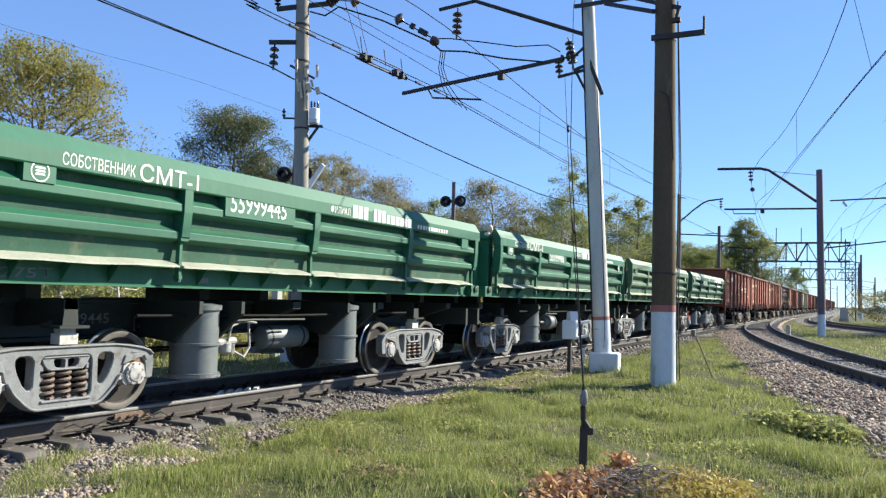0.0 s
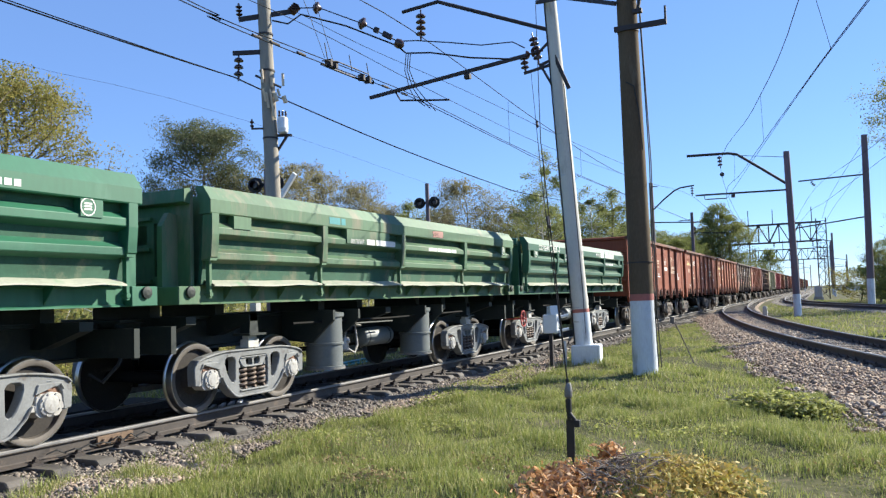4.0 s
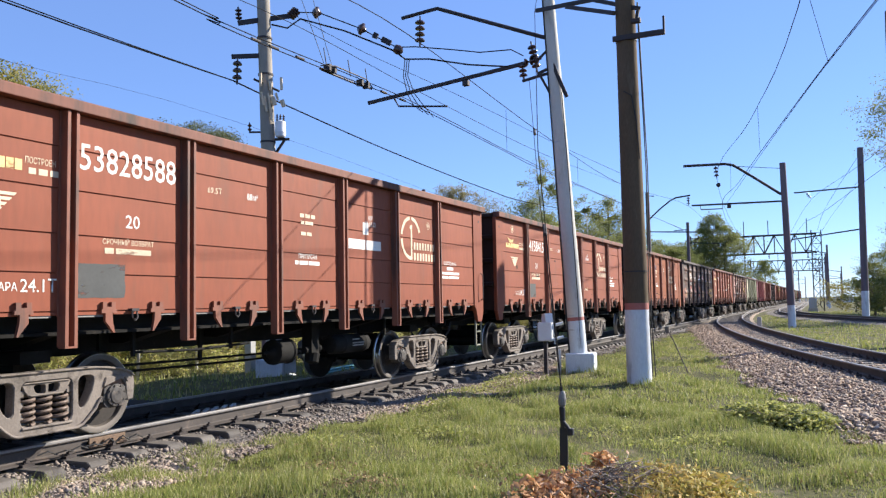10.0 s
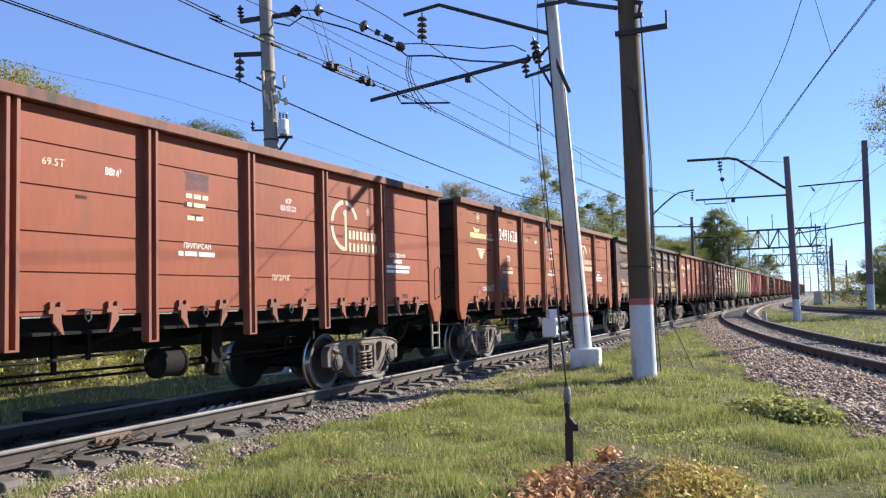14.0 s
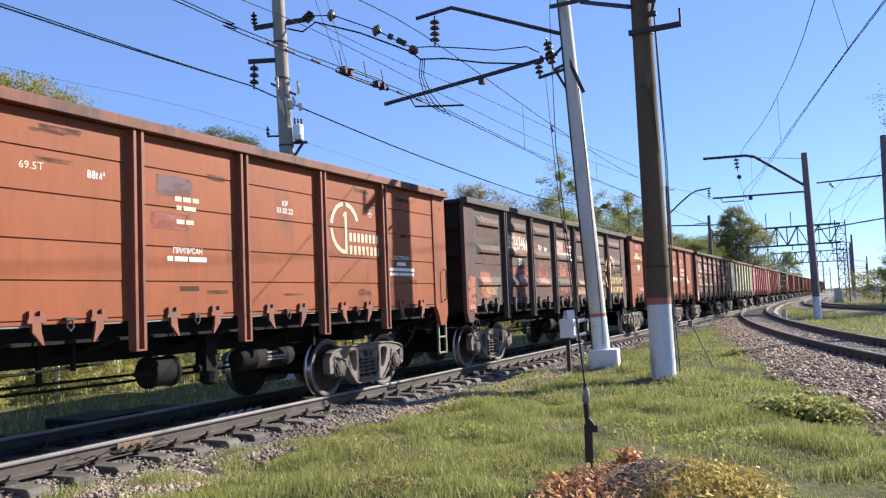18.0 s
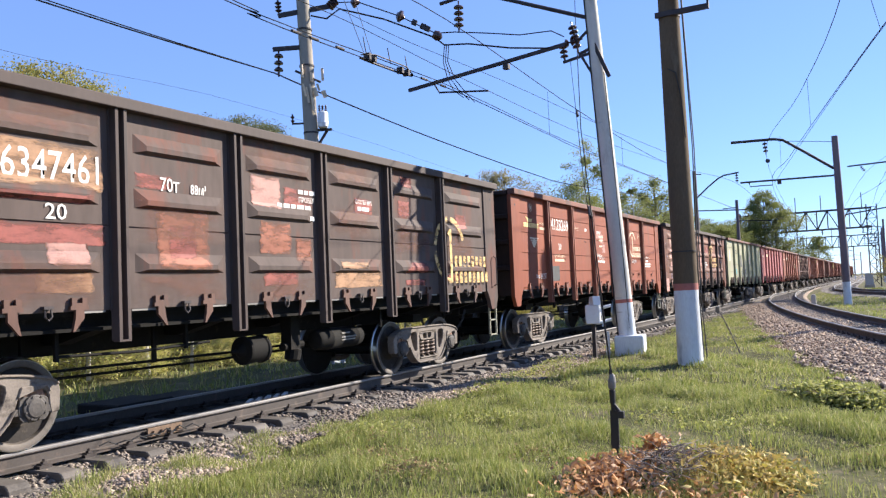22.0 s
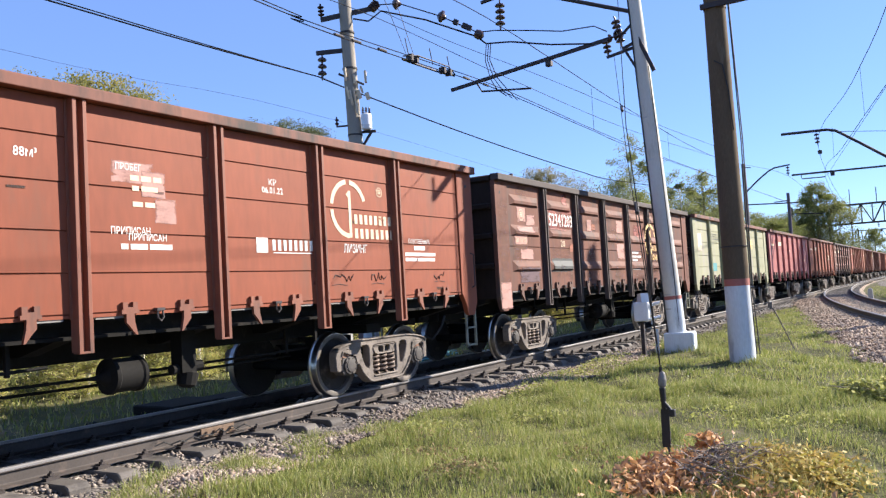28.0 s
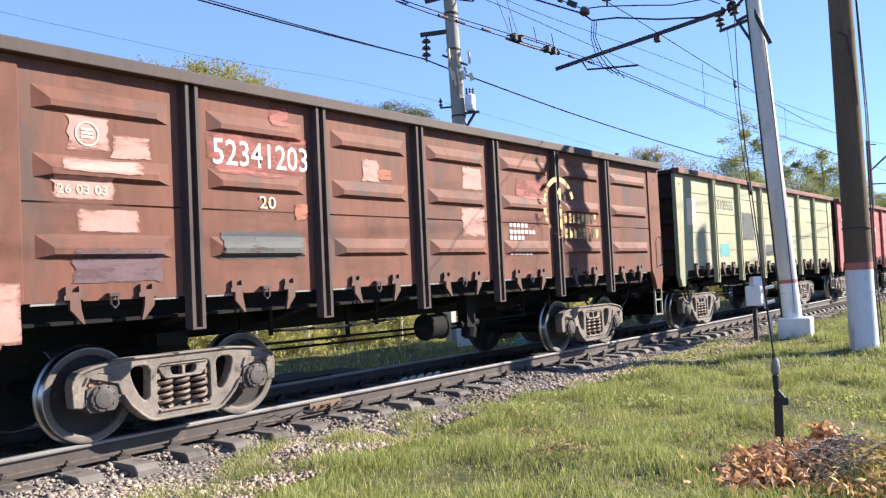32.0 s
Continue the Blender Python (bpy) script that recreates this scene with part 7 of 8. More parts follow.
def tree_meshes(seed, h, r, base, leaf, count, shape="round", trunk_r=.16, bark=None, size=.22, limbs=16, fill=0):
    """Trunk with limbs, and a crown of clumped leaves; fill: further clumps on twigs all through the crown."""
    rg = random.Random(seed)
    nr = np.random.default_rng(seed)
    wood = Shape()
    top = h * .93
    bend = [Vector((rg.uniform(-.2, .2) * k, rg.uniform(-.2, .2) * k, z)) for k, z in ((0, 0), (.5, h * .25), (1, h * .5), (1.3, h * .75), (1.5, top))]
    wood.tube(bend, trunk_r, 8, trunk_r * .15)
    clumps = []

    def spread(u):
        if shape == "cone":
            return r * (1.05 - u) ** .8
        if shape == "tall":
            return r * (math.sin(math.pi * min(1, .12 + u * .9)) ** .6)
        return r * math.sqrt(max(.05, 1 - (u - .45) ** 2 * 3.2))
    for i in range(limbs):
        u = (i + rg.random()) / limbs
        z0 = base + (h - base) * u * .85
        a = rg.uniform(0, 6.28)
        k = spread(u) * rg.uniform(.65, 1.05)
        z1 = min(h * .98, z0 + k * rg.uniform(.15, .7))
        s = z0 / h
        p = bend[0].lerp(bend[-1], s)
        q = Vector((p.x + k * math.cos(a), p.y + k * math.sin(a), z1))
        mid = p.lerp(q, .5) + Vector((0, 0, -.08 * k))
        wood.tube([Vector((p.x, p.y, z0)), mid, q], trunk_r * .38 * (1 - .6 * u), 5, .012)
        for f in (.45, .62, .8, 1.0):
            c = Vector((p.x, p.y, z0)).lerp(q, f)
            clumps.append((c, k * rg.uniform(.24, .42)))
            b = c + Vector((rg.uniform(-1, 1), rg.uniform(-1, 1), rg.uniform(-.2, .8))) * k * .38
            wood.tube([c, c.lerp(b, .6) + Vector((0, 0, .05)), b], trunk_r * .12, 4, .006)
            clumps.append((b, k * rg.uniform(.22, .38)))
    clumps.append((bend[-1], r * .18))
    for i in range(fill):
        u = rg.random() ** .8
        a, k = rg.uniform(0, 6.28), spread(u) * math.sqrt(rg.uniform(.12, 1.0))
        z1 = base + (h - base) * (.04 + .93 * u)
        p = bend[0].lerp(bend[-1], max(0, z1 / h - .12))
        q = Vector((p.x + k * math.cos(a), p.y + k * math.sin(a), z1))
        inner = Vector((p.x + .35 * k * math.cos(a + .3), p.y + .35 * k * math.sin(a + .3), z1 - .25 * k))
        wood.tube([inner, inner.lerp(q, .6) + Vector((0, 0, .06 * k)), q], trunk_r * .16, 4, .008)
        clumps.append((q, r * rg.uniform(.10, .22)))
    cs = np.array([(c.x, c.y, c.z, s) for c, s in clumps])
    pick = nr.integers(0, len(cs), count)
    d = nr.normal(0, 1, (count, 3))
    d /= np.linalg.norm(d, axis=1)[:, None]
    pos = cs[pick, :3] + d * (nr.random(count) ** .45 * cs[pick, 3])[:, None] * np.array([1, 1, .75])
    leaf_size = size * nr.uniform(.5, 1.25, count)
    a = nr.normal(0, 1, (count, 3))
    a /= np.linalg.norm(a, axis=1)[:, None]
    b = np.cross(a, nr.normal(0, 1, (count, 3)))
    b /= np.linalg.norm(b, axis=1)[:, None]
    a *= leaf_size[:, None]
    b *= leaf_size[:, None] * .6
    v = np.stack([pos - a * .5, pos + b * .45, pos + a * .55, pos - b * .45], 1).reshape(-1, 3)
    f = np.arange(count * 4).reshape(-1, 4)
    return wood.mesh("trunk", bark or M_BARK), soup("crown", v, f, LEAF[leaf], "", "")


TREE = {
    "maple": tree_meshes(1, 13.6, 4.6, 2.6, "maple", 60000, "round", .22, size=.135, limbs=30, fill=150),
    "pine": tree_meshes(22, 13.9, 4.0, 4.6, "pine", 60000, "round", .19, size=.125, limbs=34, fill=170),
    "bare": tree_meshes(3, 12.4, 3.6, 2.5, "brown", 24000, "round", .15, size=.14, limbs=28, fill=130),
    "bare2": tree_meshes(13, 12.4, 4.2, 2.0, "brown", 26000, "round", .15, size=.14, limbs=30, fill=150),
    "birch": tree_meshes(4, 12.6, 2.8, 2.4, "birch", 15000, "tall", .12, M_BIRCH, .125, 26, fill=60),
    "green": tree_meshes(5, 11.6, 4.2, 1.0, "green", 30000, "round", .2, size=.16, limbs=24, fill=110),
    "green2": tree_meshes(6, 11.0, 3.8, .8, "birch", 26000, "tall", .2, size=.15, limbs=24, fill=100),
    "dome": tree_meshes(16, 13.0, 3.7, .8, "green", 42000, "round", .22, size=.16, limbs=26, fill=190),
    "high_birch": tree_meshes(31, 21.0, 4.6, 11.0, "birch", 14000, "round", .2, M_BIRCH, .18, 26, fill=50),
    "bush": tree_meshes(7, 3.0, 1.9, .2, "green", 4200, "round", .05, size=.13, limbs=14, fill=20),
    "bush2": tree_meshes(8, 2.2, 1.5, .1, "maple", 3400, "round", .04, size=.11, limbs=14, fill=20),
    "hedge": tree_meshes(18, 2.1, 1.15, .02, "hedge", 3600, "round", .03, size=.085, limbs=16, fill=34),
    "sapling": tree_meshes(9, 4.2, 1.2, .6, "birch", 1900, "tall", .055, M_BIRCH, .11, 14),
}
TREE_LABEL = {"maple": "spreading maple with yellow-green spring leaves", "pine": "dark pine with an open crown", "bare": "half-bare tree with brownish buds", "bare2": "half-bare broad tree in bud",
              "birch": "slender birch with sparse young leaves", "green": "round tree in fresh green leaf", "green2": "tall leafy birch in spring", "bush": "green bush on the verge", "bush2": "yellow-green bush on the verge", "sapling": "thin sapling with few leaves", "dome": "dense dome-shaped tree in olive-green leaf", "high_birch": "tall birch with a high airy crown", "hedge": "yellow-green undergrowth behind the track, sunlight put into its leaf colour"}


def tree(kind, x, y, h, turn, wide=1.0):
    base = {"maple": 13.6, "pine": 13.9, "bare": 12.4, "bare2": 12.4, "birch": 12.6, "green": 11.6, "green2": 11.0, "bush": 3.0, "bush2": 2.2, "sapling": 4.2, "dome": 13.0, "high_birch": 21.0, "hedge": 2.1}[kind]
    low = "bush" in kind or kind == "hedge"
    t = thing("bush" if low else "tree", TREE_LABEL[kind], "bush" if low else "tree", "bushes behind the track" if low else "trees behind the track")
    k = h / base
    t.matrix_basis = pose(x, y, float(ground_z(x, y)) - .05, 0, 0, turn)
    t.scale = (k * wide, k * wide, k)
    part("trunk", TREE[kind][0], None, t)
    part("crown", TREE[kind][1], None, t)


for row in (
        ("maple", -28.6, 27.2, 14.3, 0, 1.02), ("maple", -27.0, 14.6, 12.2, 80, 1.0), ("maple", -33, 20, 13.0, 200, 1.1),
        ("pine", -28.0, 41.0, 13.9, 30, 1.0), ("bare", -24.0, 43.5, 11.2, 10, 1.0), ("bare", -27.5, 52.5, 12.6, 70, .9), ("bare2", -24.6, 55.0, 11.4, 120, .9),
        ("bare2", -31.5, 69.5, 11.4, 20, 1.1), ("green2", -28.5, 71.0, 11.4, 50, 1.1), ("bare", -25.5, 72.0, 10.6, 160, 1.0), ("bare2", -20.4, 66.0, 12.4, 200, 1.0),
        ("bare", -17.0, 68.0, 10.0, 30, 1.1), ("birch", -10.3, 57.2, 12.6, 40, 1.0), ("green2", -12.4, 62.0, 10.0, 140, 1.0), ("birch", -9.6, 68.0, 11.0, 250, 1.2), ("green2", -8.9, 73.0, 11.2, 10, 1.0),
        ("green2", -9.5, 82.0, 8.8, 100, 1.2), ("green", -7.4, 92.0, 8.0, 10, 1.1), ("green", -6.3, 99.0, 8.2, 190, 1.1), ("dome", -3.6, 106.0, 12.4, 90, .84), ("dome", -.4, 152.0, 8.4, 10, .9),
        ("green2", -14.5, 74.0, 9.5, 210, 1.1), ("green2", -12.0, 90.0, 9.0, 310, 1.2), ("green", -9.0, 120.0, 10.0, 130, 1.3),
        ("high_birch", 15.3, 71.0, 18.6, 180, 1.0), ("birch", 18.5, 66.0, 15.0, 60, 1.3), ("green2", 12.7, 84.0, 5.6, 10, .9), ("green2", 14.4, 87.0, 7.0, 110, 1.0), ("green", 17.5, 82.0, 10.0, 210, 1.2), ("green2", 15.0, 77.0, 6.4, 300, 1.0), ("bush", 12.4, 80.0, 3.4, 30, 1.3), ("bush", 13.4, 76.0, 3.0, 130, 1.3), ("bush2", 11.3, 92.0, 3.2, 200, 1.4)):
    tree(*row)
for i in range(26):      # the line of the wood behind
    u = i / 25
    tree(("bare", "green2", "bare2", "birch")[i % 4], -44 + 40 * u + 2 * math.sin(i * 2.3), 76 + 34 * u + 3 * math.sin(i * 1.7), 9.8 + 1.5 * math.sin(i * 3.1), i * 47, 1.25)
rg = random.Random(21)
for i in range(56):      # undergrowth beyond the train's shade, sun brightness in its leaf colours, low in front and taller behind
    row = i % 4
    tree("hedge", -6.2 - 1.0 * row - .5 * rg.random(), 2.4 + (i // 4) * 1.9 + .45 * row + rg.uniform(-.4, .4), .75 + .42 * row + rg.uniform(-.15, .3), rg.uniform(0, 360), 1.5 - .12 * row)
for i in range(13):
    tree("sapling", -6.3 - 1.3 * rg.random(), 4.2 + i * 1.9 + rg.uniform(-.6, .6), rg.uniform(3.6, 4.6), rg.uniform(0, 360), .9)
for i in range(46):
    y = 9 + i * 1.05 + rg.uniform(-.5, .5)
    x = -9.5 - rg.random() * 9 - max(0, 16 - y) * .4
    tree(rg.choice(("bush", "bush2", "bush2", "sapling", "sapling")), x, y, rg.uniform(1.3, 3.0), rg.uniform(0, 360))
for i in range(24):
    tree(rg.choice(("bush2", "bush2", "bush")), -6.0 - rg.random() * 3.2, 28 + i * 1.0 + rg.uniform(-.4, .4), rg.uniform(.9, 1.8), rg.uniform(0, 360), 1.3)
for i in range(26):
    tree(rg.choice(("bush", "bush2")), -16 - rg.random() * 14, 20 + i * 3.2, rg.uniform(3, 5.5), rg.uniform(0, 360), 1.2)

# ---- grass ----
def blades(name, n, x0, x1, y0, y1, h, w, mat, label, keep=None, power=1.0, outside=False):
    y = y0 + (y1 - y0) * rnd.random(n) ** power
    x = rnd.uniform(x0, x1, n)
    ok = (np.abs(x) > 2.0 + .3 * np.sin(y * .8) + .15 * np.sin(y * 2.3) + np.abs(rnd.normal(0, .35, n)) - .15 + .7 * np.exp(-((y - 15.5) / 3.2) ** 2) * (x > 0) - .42 * np.exp(-((y - 7.6) / 2.2) ** 2) * (x > 0)) & (x < CURVE_X(y) - np.interp(y, (10, 30), (3.2, 2.3)))
    if outside:      # the grass beyond the curved track
        ok = (x > CURVE_X(y) + 2.0) & (np.abs(x - OUTER_X(y)) > 2.1)
    dens = np.sin(x * 1.7 + 3 * np.sin(y * .7)) + np.sin(y * 1.3 + 2 * np.sin(x * .9)) + rnd.normal(0, .9, n)
    ok &= dens > -.95
    if keep is not None:
        ok &= keep(x, y)
    x, y, tuft = x[ok], y[ok], (np.sin(x * 4.1 + 2 * np.sin(y * 2.7)) + np.sin(y * 5.3 + 2 * np.sin(x * 3.3)))[ok]
    n = len(x)
    hh = h * rnd.uniform(.35, 1.25, n) * np.clip(.75 + .36 * tuft, .35, 2.0)
    a = rnd.uniform(0, 6.28, n)
    ww = w * rnd.uniform(.6, 1.4, n)
    dx, dy = np.cos(a) * ww, np.sin(a) * ww
    lean = hh * rnd.uniform(.1, .75, n)
    b = rnd.uniform(0, 6.28, n)
    lx, ly = np.cos(b) * lean, np.sin(b) * lean
    z = ground_z(x, y) - .01
    v = np.stack([np.stack([x - dx, y - dy, z], -1), np.stack([x + dx, y + dy, z], -1),
                  np.stack([x + lx * .35 + dx * .7, y + ly * .35 + dy * .7, z + hh * .6], -1), np.stack([x + lx * .35 - dx * .7, y + ly * .35 - dy * .7, z + hh * .6], -1),
                  np.stack([x + lx, y + ly, z + hh], -1)], 1).reshape(-1, 3)
    k = (np.arange(n) * 5)[:, None]
    f = np.concatenate([k + np.array([[0, 1, 2]]), k + np.array([[0, 2, 3]]), k + np.array([[3, 2, 4]])])
    soup(name, v, f, mat, label, "grass")


M_GRASS = island("fresh_grass_blades", [(.232, .275, .066), (.308, .345, .092), (.142, .185, .040), (.45, .425, .175), (.265, .305, .075), (.60, .54, .30)], .6, .35)
blades("near_grass", 300000, 1.5, 12.0, 3.4, 13, .105, .0036, M_GRASS, "short fresh grass on the verge", power=1.2)
blades("edge_tufts", 26000, 1.7, 4.2, 4.6, 22, .20, .0042, M_GRASS, "long ragged grass along the ballast edge", keep=lambda x, y: np.sin(x * 5.1 + 2.4 * np.sin(y * 1.9)) + np.sin(y * 3.7 + x) > .75)
blades("verge_grass", 9000, 2.2, 15, -6, 3.6, .09, .010, M_GRASS, "short fresh grass on the verge")
blades("mid_grass", 150000, 1.9, 10.5, 12, 42, .105, .0075, M_GRASS, "short fresh grass between the tracks", power=1.4)
blades("far_side_grass", 60000, -22, -2.3, 6, 60, .16, .012, M_GRASS, "lush grass behind the train", power=1.2)
blades("curve_grass", 70000, 3.5, 22, 22, 100, .15, .014, M_GRASS, "thin grass between the two curved tracks", power=1.3, outside=True)


# ---- gantries and far masts ----
def gantry(y, x0, x1, z0, z1, label):
    t = thing("gantry", label, "gantry", "track gantries")
    n = 12
    for yy in (y - .5, y + .5):
        beam(t, (x0, yy, z0), (x1, yy, z0), .14, .16, name="lower_chord")
        beam(t, (x0, yy, z1), (x1, yy, z1), .14, .16, name="upper_chord")
        for i in range(n):
            a, b = x0 + (x1 - x0) * i / n, x0 + (x1 - x0) * (i + 1) / n
            if i % 2:
                beam(t, (a, yy, z0), (b, yy, z1), .08, .10, name="diagonal")
            else:
                beam(t, (a, yy, z1), (b, yy, z0), .08, .10, name="diagonal")
            part("upright", Shape().box(a - .04, a + .04, yy - .04, yy + .04, z0, z1), M_IRON, t)
    for x in (x0, x1):
        for dx in (-.55, .55):
            for dy in (-.5, .5):
                part("leg", Shape().box(x + dx - .06, x + dx + .06, y + dy - .06, y + dy + .06, -.3, z1 + .4), M_IRON, t)
        for k in range(7):
            za, zb = -.2 + k * 1.35, -.2 + (k + 1) * 1.35
            beam(t, (x - .55, y - .5, za), (x + .55, y - .5, zb), .06, .06, name="lacing")
            beam(t, (x + .55, y - .5, za), (x - .55, y - .5, zb), .06, .06, name="lacing")
            beam(t, (x - .55, y - .5, zb), (x + .55, y - .5, zb), .06, .06, name="lacing")
    for u in (.42, .62, .93):
        x = x0 + (x1 - x0) * u
        part("spike", Shape().cyl((x, y, z1), (x, y, z1 + 1.9), .05, 6), M_IRON, t)
        insulator(t, (x, y, z0), (x, y, z0 - .7), .12, 3)
    return t


gantry(110, -6.4, 8.0, 6.9, 9.2, "dark lattice gantry spanning the tracks")
gantry(182, -5.5, 8.6, 6.8, 9.0, "dark lattice gantry farther along the line")
for x, y, h in ((9.3, 132, 9), (9.2, 158, 9), (9.4, 205, 9), (9.5, 240, 9), (2.2, 215, 8.5), (2.4, 260, 9), (9.8, 290, 9.5), (12.5, 200, 8), (13.5, 260, 8), (3.0, 330, 9), (10, 350, 9)):
    t = far_mast("catenary_mast", x, y, -.2, h, .17, "distant grey catenary mast")
    beam(t, (x, y, h - 1.2), (x - 3, y, h - .6), .09, .1, name="arm")
    beam(t, (x, y, h - 2.6), (x - 3, y, h - 2.6), .08, .08, name="arm")
t = thing("far_shed", "long low white shed far along the line", "shed")
part("wall", Shape().box(10.2, 17.5, 262, 268, -.3, 1.0), M_WHITEBOX, t)
part("roof", Shape().prism([(9.9, 1.0), (17.8, 1.0), (13.9, 1.7)], "y", 261.6, 268.4), M_CONC, t)
part("door", Shape().box(12.2, 13.3, 261.9, 261.995, -.3, .8), M_IRON, t)
t = thing("equipment_cabinet", "grey trackside equipment cabinet with a plinth", "cabinet")
part("body", Shape().box(7.0, 7.8, 98, 98.8, .15, 1.35), M_GALV, t, bevel=.02)
part("plinth", Shape().box(6.9, 7.9, 97.9, 98.9, -.3, .14), M_CONC, t)
t = thing("marker_post", "short pale concrete marker post in the grass", "post")
part("post", Shape().prism([(-.11, -.4), (.11, -.4), (.10, .36), (.06, .42), (-.06, .42), (-.10, .36)], "y", -.10, .10), M_CONC, t, bevel=.01, m=pose(5.5, 42.6, .05))


# ---- level crossing signals behind the train ----
def crossing_signal(x, y, lamp_z, top, gap, label):
    t = thing("crossing_signal", label, "signal light", "crossing signals")
    part("post", Shape().cyl((x, y, -.5), (x, y, top), .075, 12), M_MASTPURPLE, t, smooth=True)
    part("lamp_arm", Shape().box(x - gap, x + gap, y - .03, y + .03, lamp_z - .04, lamp_z + .04), M_BLACK, t)
    for q in (-1, 1):
        head = part("backboard", Shape().lathe([(0, .21), (.02, .21)], (x + q * gap, y - .05, lamp_z), (.35, -1, 0), 22), M_BLACK, t, "round black backboard")
        part("lamp_housing", Shape().lathe([(-.22, .07), (-.2, .11), (0, .12)], (x + q * gap, y - .05, lamp_z), (.35, -1, 0), 16), M_BLACK, t)
        part("hood", Shape().lathe([(.0, .125), (.2, .12), (.2, .105), (.02, .10)], (x + q * gap, y - .06, lamp_z), (.35, -1, 0), 16), M_BLACK, t)
        part("lens", Shape().lathe([(.02, .10), (.04, .08), (.045, .0)], (x + q * gap, y - .06, lamp_z), (.35, -1, 0), 16), M_PORCELAIN, t, "unlit dark red lens")
    return t


crossing_signal(-4.90, 26.9, 4.90, 5.62, .30, "crossing signal with two unlit round lamps on a tall post")
crossing_signal(-5.02, 17.5, 4.54, 4.95, .34, "crossing signal with two unlit round lamps behind the mast")
t = thing("barrier_arm", "raised white crossing barrier arm", "barrier")
part("arm", Shape().box(-.06, .06, -.04, .04, 0, 2.2), M_WHITEBOX, t, m=pose(-5.4, 17.4, 3.0, 0, 38, 0))
part("counterweight", Shape().box(-.15, .15, -.1, .1, -.3, .05), M_BLACK, t, m=pose(-5.4, 17.4, 3.0, 0, 38, 0))
part("stand", Shape().box(-5.5, -5.3, 17.3, 17.5, -.5, 3.0), M_GALV, t)

# ---- low things behind the train ----
t = thing("teal_planks", "teal painted planks lying beside the far rail", "planks")
for k in range(3):
    part("plank", Shape().box(-.08, .08, -1.3, 1.3, 0, .05), M_TEAL, t, bevel=.006, m=pose(-2.75 - .2 * k, 17.6 + .3 * k, -.34 + .04 * k, 0, 3, 4 * k))
# slabs take the near-black material in place of the train's shade on them
t = thing("concrete_slab", "concrete slabs beyond the far rail, coloured for the train's shade", "slab")
part("slab", Shape().box(-2.9, -1.95, 8.6, 9.7, -.4, -.14), M_UNDER, t, bevel=.02)
part("slab", Shape().box(-2.8, -2.0, 9.8, 10.7, -.4, -.18), M_UNDER, t, bevel=.02)
rg = random.Random(4)
for i in range(9):
    x, y = -9 - rg.random() * 4, 12 + i * 2.6 + rg.random()
    t = thing("fence_post", "weathered grey wooden fence post", "post", "old fence posts")
    part("post", Shape().prism([(-.05, -.4), (.05, -.4), (.045, 1.25), (0, 1.32), (-.045, 1.25)], "y", -.05, .05), M_BARK, t, m=pose(x, y, -.35, rg.uniform(-4, 4), rg.uniform(-4, 4), rg.uniform(0, 90)))

# ---- heap of dead leaves and twigs ----
M_DRY = island("dry_orange_brown_leaves", [(.50, .26, .10), (.64, .38, .20), (.38, .18, .07), (.72, .49, .31), (.56, .30, .12)], .7, .25)
M_STRAW = island("yellow_dead_fern_leaves", [(.52, .38, .12), (.60, .47, .20), (.38, .34, .08), (.46, .31, .11), (.30, .31, .07)], .7, .25)
M_TWIG = island("grey_dead_twigs", [(.17, .13, .105), (.30, .24, .19), (.07, .056, .048), (.46, .40, .34)], .85)


def mound(x, y):
    return ground_z(x, y) + .07 * np.exp(-((x - 6.7) / .5) ** 2 - ((y - 6.9) / .6) ** 2)


def leaf_heap(name, n, cx, cy, sx, sy, size, mat, label, up=.10):
    x, y = rnd.normal(cx, sx, n), rnd.normal(cy, sy, n)
    z = mound(x, y) + rnd.random(n) ** 1.5 * up
    s = size * rnd.uniform(.5, 1.3, n)
    a = rnd.normal(0, 1, (n, 3)) * np.array([1, 1, .7])
    a /= np.linalg.norm(a, axis=1)[:, None]
    b = np.cross(a, rnd.normal(0, 1, (n, 3)))
    b /= np.linalg.norm(b, axis=1)[:, None]
    c = np.cross(a, b)
    p = np.stack([x, y, z], -1)
    a, b, c = a * s[:, None], b * s[:, None] * .42, c * s[:, None] * .28
    v = np.stack([p - a, p - a * .2 + b, p + a, p - a * .2 - b, p + c], 1).reshape(-1, 3)
    k = (np.arange(n) * 5)[:, None]
    f = np.concatenate([k + np.array([[0, 1, 4]]), k + np.array([[1, 2, 4]]), k + np.array([[2, 3, 4]]), k + np.array([[3, 0, 4]])])
    soup(name, v, f, mat, label, "leaves")


leaf_heap("dry_leaves", 1000, 6.24, 6.70, .17, .32, .046, M_DRY, "curled orange-brown dead leaves", .14)
leaf_heap("dry_leaves", 260, 6.45, 7.38, .075, .08, .050, M_DRY, "upright orange dead leaves on the heap's top", .24)
leaf_heap("dry_leaves", 420, 6.9, 6.35, .30, .18, .036, M_DRY, "curled orange-brown dead leaves", .10)
leaf_heap("straw_leaves", 1500, 7.16, 7.08, .18, .32, .034, M_STRAW, "yellow withered fern leaves", .20)
leaf_heap("straw_leaves", 500, 7.45, 7.05, .14, .24, .040, M_STRAW, "yellow withered fern leaves", .18)
tw = Shape()
rg = random.Random(12)
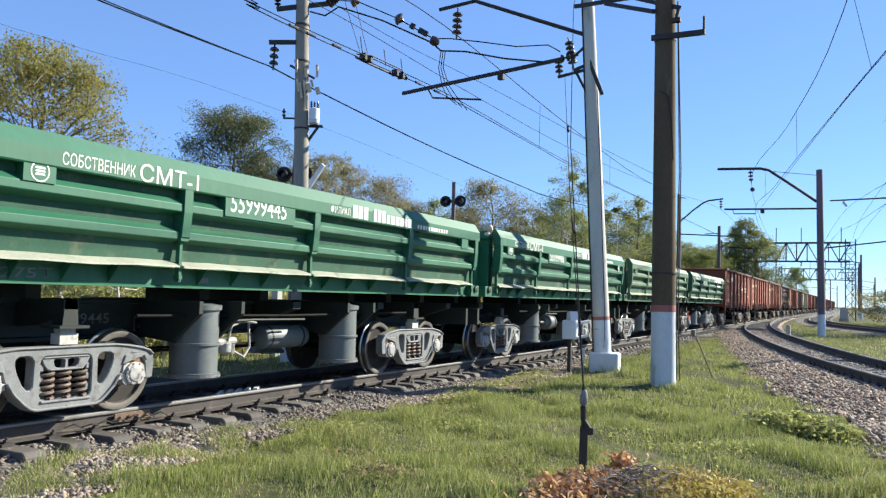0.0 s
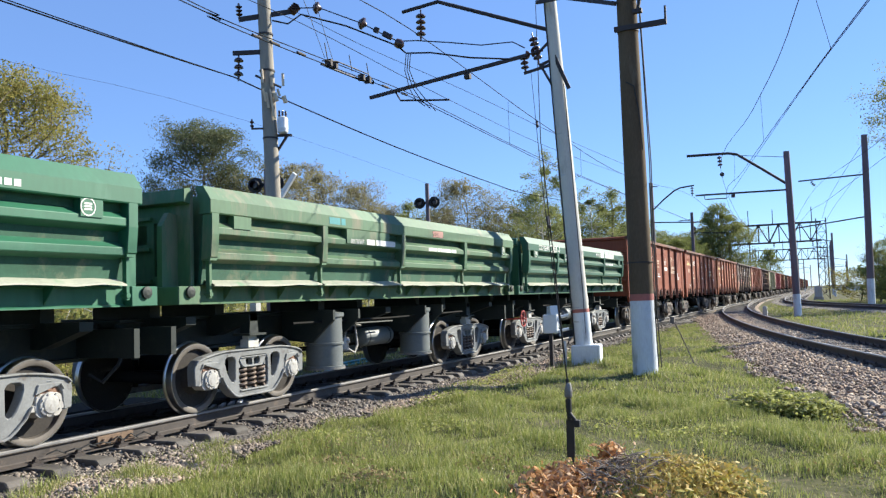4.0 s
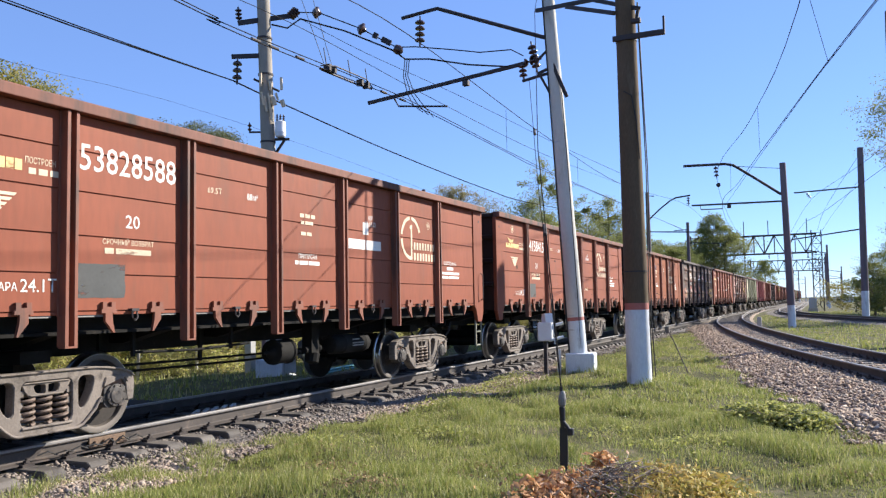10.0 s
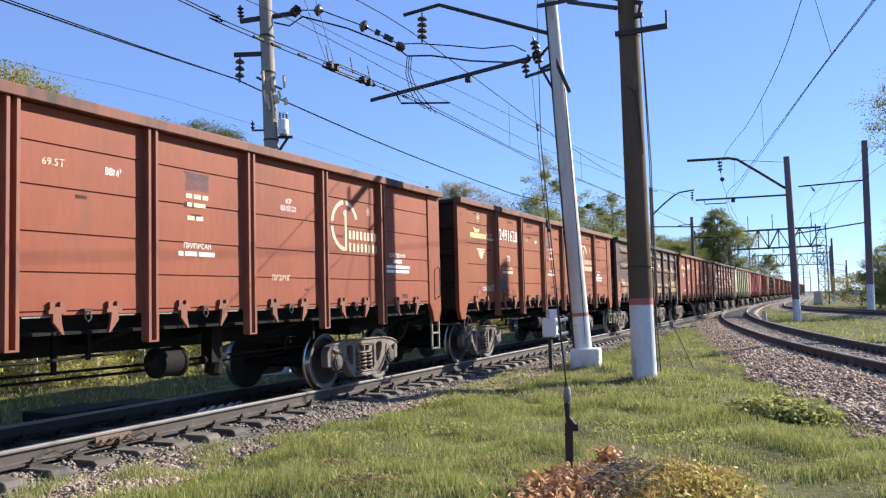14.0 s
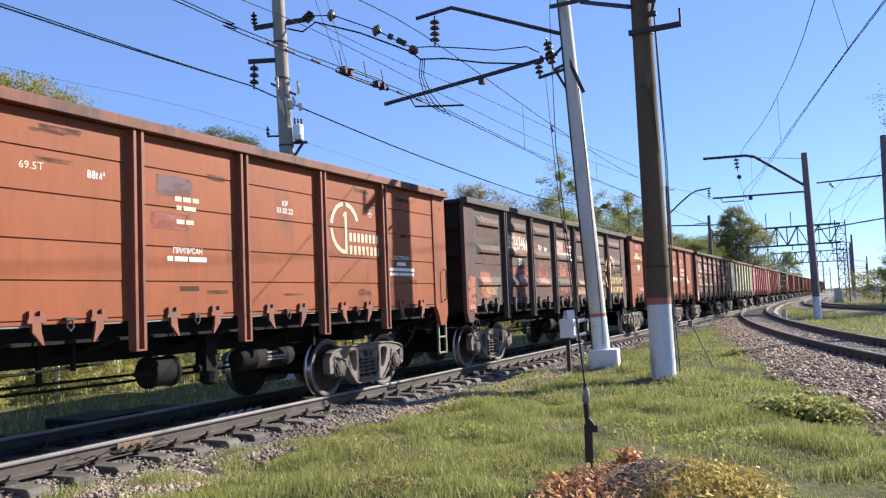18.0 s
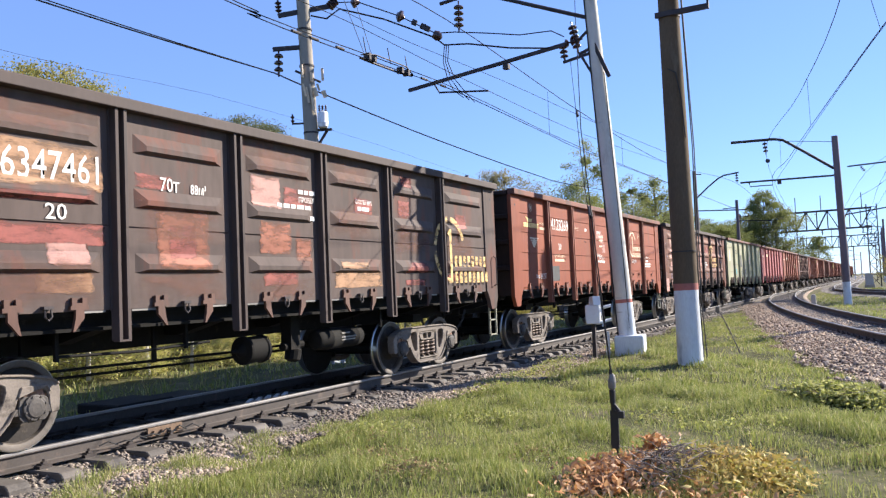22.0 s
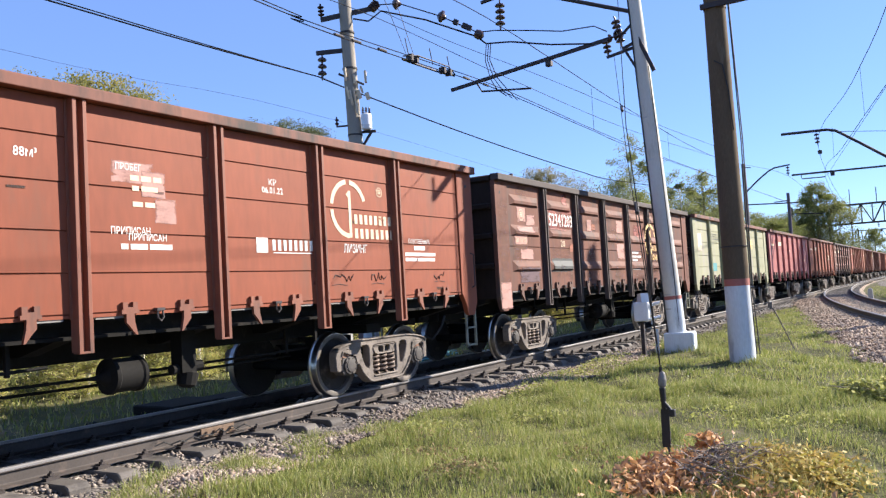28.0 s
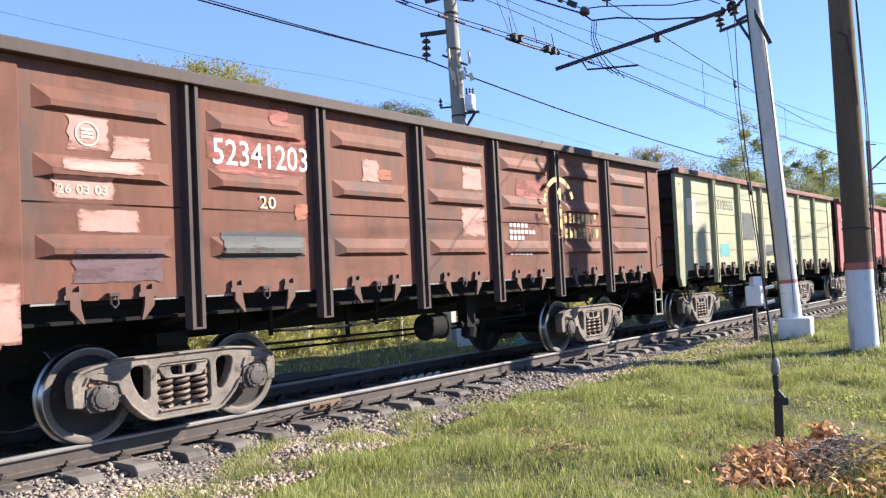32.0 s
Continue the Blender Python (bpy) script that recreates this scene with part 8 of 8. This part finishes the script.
for i in range(210):
    x, y = rg.gauss(6.72, .13), rg.gauss(6.80, .20)
    z = float(mound(x, y)) + .04 + rg.random() * .10
    a, L = rg.uniform(0, 6.28), rg.uniform(.08, .36)
    d = Vector((math.cos(a), math.sin(a), rg.uniform(-.15, .55))).normalized() * L
    p = Vector((x, y, z))
    tw.tube([p, p + d * .5 + Vector((rg.gauss(0, .03), rg.gauss(0, .03), .03)), p + d], rg.uniform(.003, .008), 4, .002)
tagged(new("twig_heap", tw.mesh("twig_heap", M_TWIG)), "tangle of grey dead twigs among the leaves", "twigs", kind="stuff")
blades("heap_grass", 900, 6.8, 7.5, 6.5, 7.8, .20, .004, M_STRAW, "long withered yellow grass on the heap")

# ---- low bush and weeds ----
M_WEED = island("pale_yellow_green_leaves", [(.33, .36, .085), (.44, .45, .15), (.25, .27, .055), (.54, .52, .24), (.17, .19, .04)], .6, .5)


def low_plant(name, cx, cy, sx, sy, h, n, size, label, mat=None):
    x, y = rnd.normal(0, 1, n), rnd.normal(0, 1, n)
    r = np.sqrt(x * x + y * y)
    ok = r < 1.9
    x, y, r = x[ok], y[ok], r[ok]
    n = len(x)
    dome = np.sqrt(np.clip(1 - (r / 1.95) ** 2, 0, 1))
    z = h * dome * rnd.random(n) ** .5 * (1 + .25 * np.sin(x * 5) * np.cos(y * 4))
    x, y = cx + x * sx, cy + y * sy
    p = np.stack([x, y, ground_z(x, y) + z], -1)
    s = size * rnd.uniform(.6, 1.3, n)
    a = rnd.normal(0, 1, (n, 3)) * np.array([1, 1, .5])
    a /= np.linalg.norm(a, axis=1)[:, None]
    b = np.cross(a, rnd.normal(0, .5, (n, 3)) + np.array([0, 0, 1]))
    b /= np.linalg.norm(b, axis=1)[:, None]
    a, b = a * s[:, None], b * s[:, None] * .5
    v = np.stack([p - a, p + b, p + a, p - b], 1).reshape(-1, 3)
    soup(name, v, np.arange(n * 4).reshape(-1, 4), mat or M_WEED, label, "plant")


low_plant("low_bush", 7.55, 11.8, .40, .30, .24, 5200, .030, "low spreading yellow-green bush beside the ballast")
low_plant("low_bush", 8.08, 11.65, .22, .26, .16, 1600, .034, "low spreading yellow-green bush beside the ballast")
wood = Shape()
for i in range(60):
    a, L = rg.uniform(0, 6.28), rg.uniform(.2, .8)
    p = Vector((7.58, 11.75, -.27))
    wood.tube([p + Vector((math.cos(a) * .1, math.sin(a) * .1, 0)), p + Vector((math.cos(a) * L * .6, math.sin(a) * L * .5, .16)), p + Vector((math.cos(a) * L, math.sin(a) * L * .8, .20))], .005, 4, .002)
tagged(new("bush_twigs", wood.mesh("bush_twigs", M_TWIG)), "dark woody stems of the low bush", "twigs", kind="stuff")
for x, y, sx, sy, n in ((2.3, 14.6, .25, .8, 900), (2.15, 16.6, .2, .9, 800), (2.6, 12.2, .3, .5, 500), (5.2, 24, .5, .5, 500), (4.8, 21.5, .3, .4, 300), (3.6, 9.6, .35, .3, 350), (5.9, 10.2, .3, .3, 260), (3.0, 8.3, .3, .25, 260), (6.8, 9.6, .4, .3, 320)):
    low_plant("weeds", x, y, sx, sy, .13, n, .024, "low broad-leaved weeds in the grass")
low_plant("daisies", 5.0, 11.5, 1.8, 3.0, .07, 260, .010, "small white flowers scattered in the grass", M_WHITE)
t = thing("plank_scrap", "pale splintered scrap of wood on the grass", "wood scrap")
part("piece", Shape().prism([(-.16, 0), (.15, .0), (.17, .03), (-.1, .04)], "y", -.04, .04), M_CREAM, t, m=pose(2.85, 9.95, float(ground_z(2.85, 9.95)) + .02, 0, 4, 30))
M_DRYWEED = island("dry_brown_weed_leaves", [(.22, .13, .07), (.30, .20, .10), (.16, .15, .05), (.36, .26, .14), (.20, .22, .06)], .7, .2)
for x, y, sx, sy, n in ((4.55, 6.3, .22, .2, 420), (3.75, 6.9, .3, .25, 300), (3.2, 7.8, .35, .3, 260), (5.1, 7.6, .3, .3, 200), (8.3, 8.4, .4, .3, 260), (9.0, 10.4, .4, .4, 260)):
    low_plant("dry_weeds", x, y, sx, sy, .09, n, .020, "low brownish weeds among the grass", M_DRYWEED)


# ---- what moves ----
def run_at(t):
    """How far along the track the train stands at t seconds: a smooth curve through RUN."""
    i = min(int(t), len(RUN) - 2)
    p = [RUN[min(max(j, 0), len(RUN) - 1)][1] for j in (i - 1, i, i + 1, i + 2)]
    if i == 0:
        p[0] = 2 * p[1] - p[2]
    if i == len(RUN) - 2:
        p[3] = 2 * p[2] - p[1]
    u = t - i
    return 0.5 * (2 * p[1] + (p[2] - p[0]) * u + (2 * p[0] - 5 * p[1] + 4 * p[2] - p[3]) * u * u + (3 * p[1] - p[0] - 3 * p[2] + p[3]) * u ** 3)


def motions():
    for w, place in TRAIN:
        walk(w, [(t, pose(0, place + s, 0)) for t, s in RUN])
    times = [4 * i / FPS for i in range(int(32 * FPS / 4) + 1)]
    turns = [(t, math.degrees((RUN[0][1] - run_at(t)) / WHEEL_R)) for t in times]
    near = {w for w, place in TRAIN[:14]}
    for i, (ws, y) in enumerate(WHEELSETS):
        if ws.parent in near:
            walk(ws, [(t, pose(0, y, WHEEL_R, a + 40 * i)) for t, a in turns])


motions()
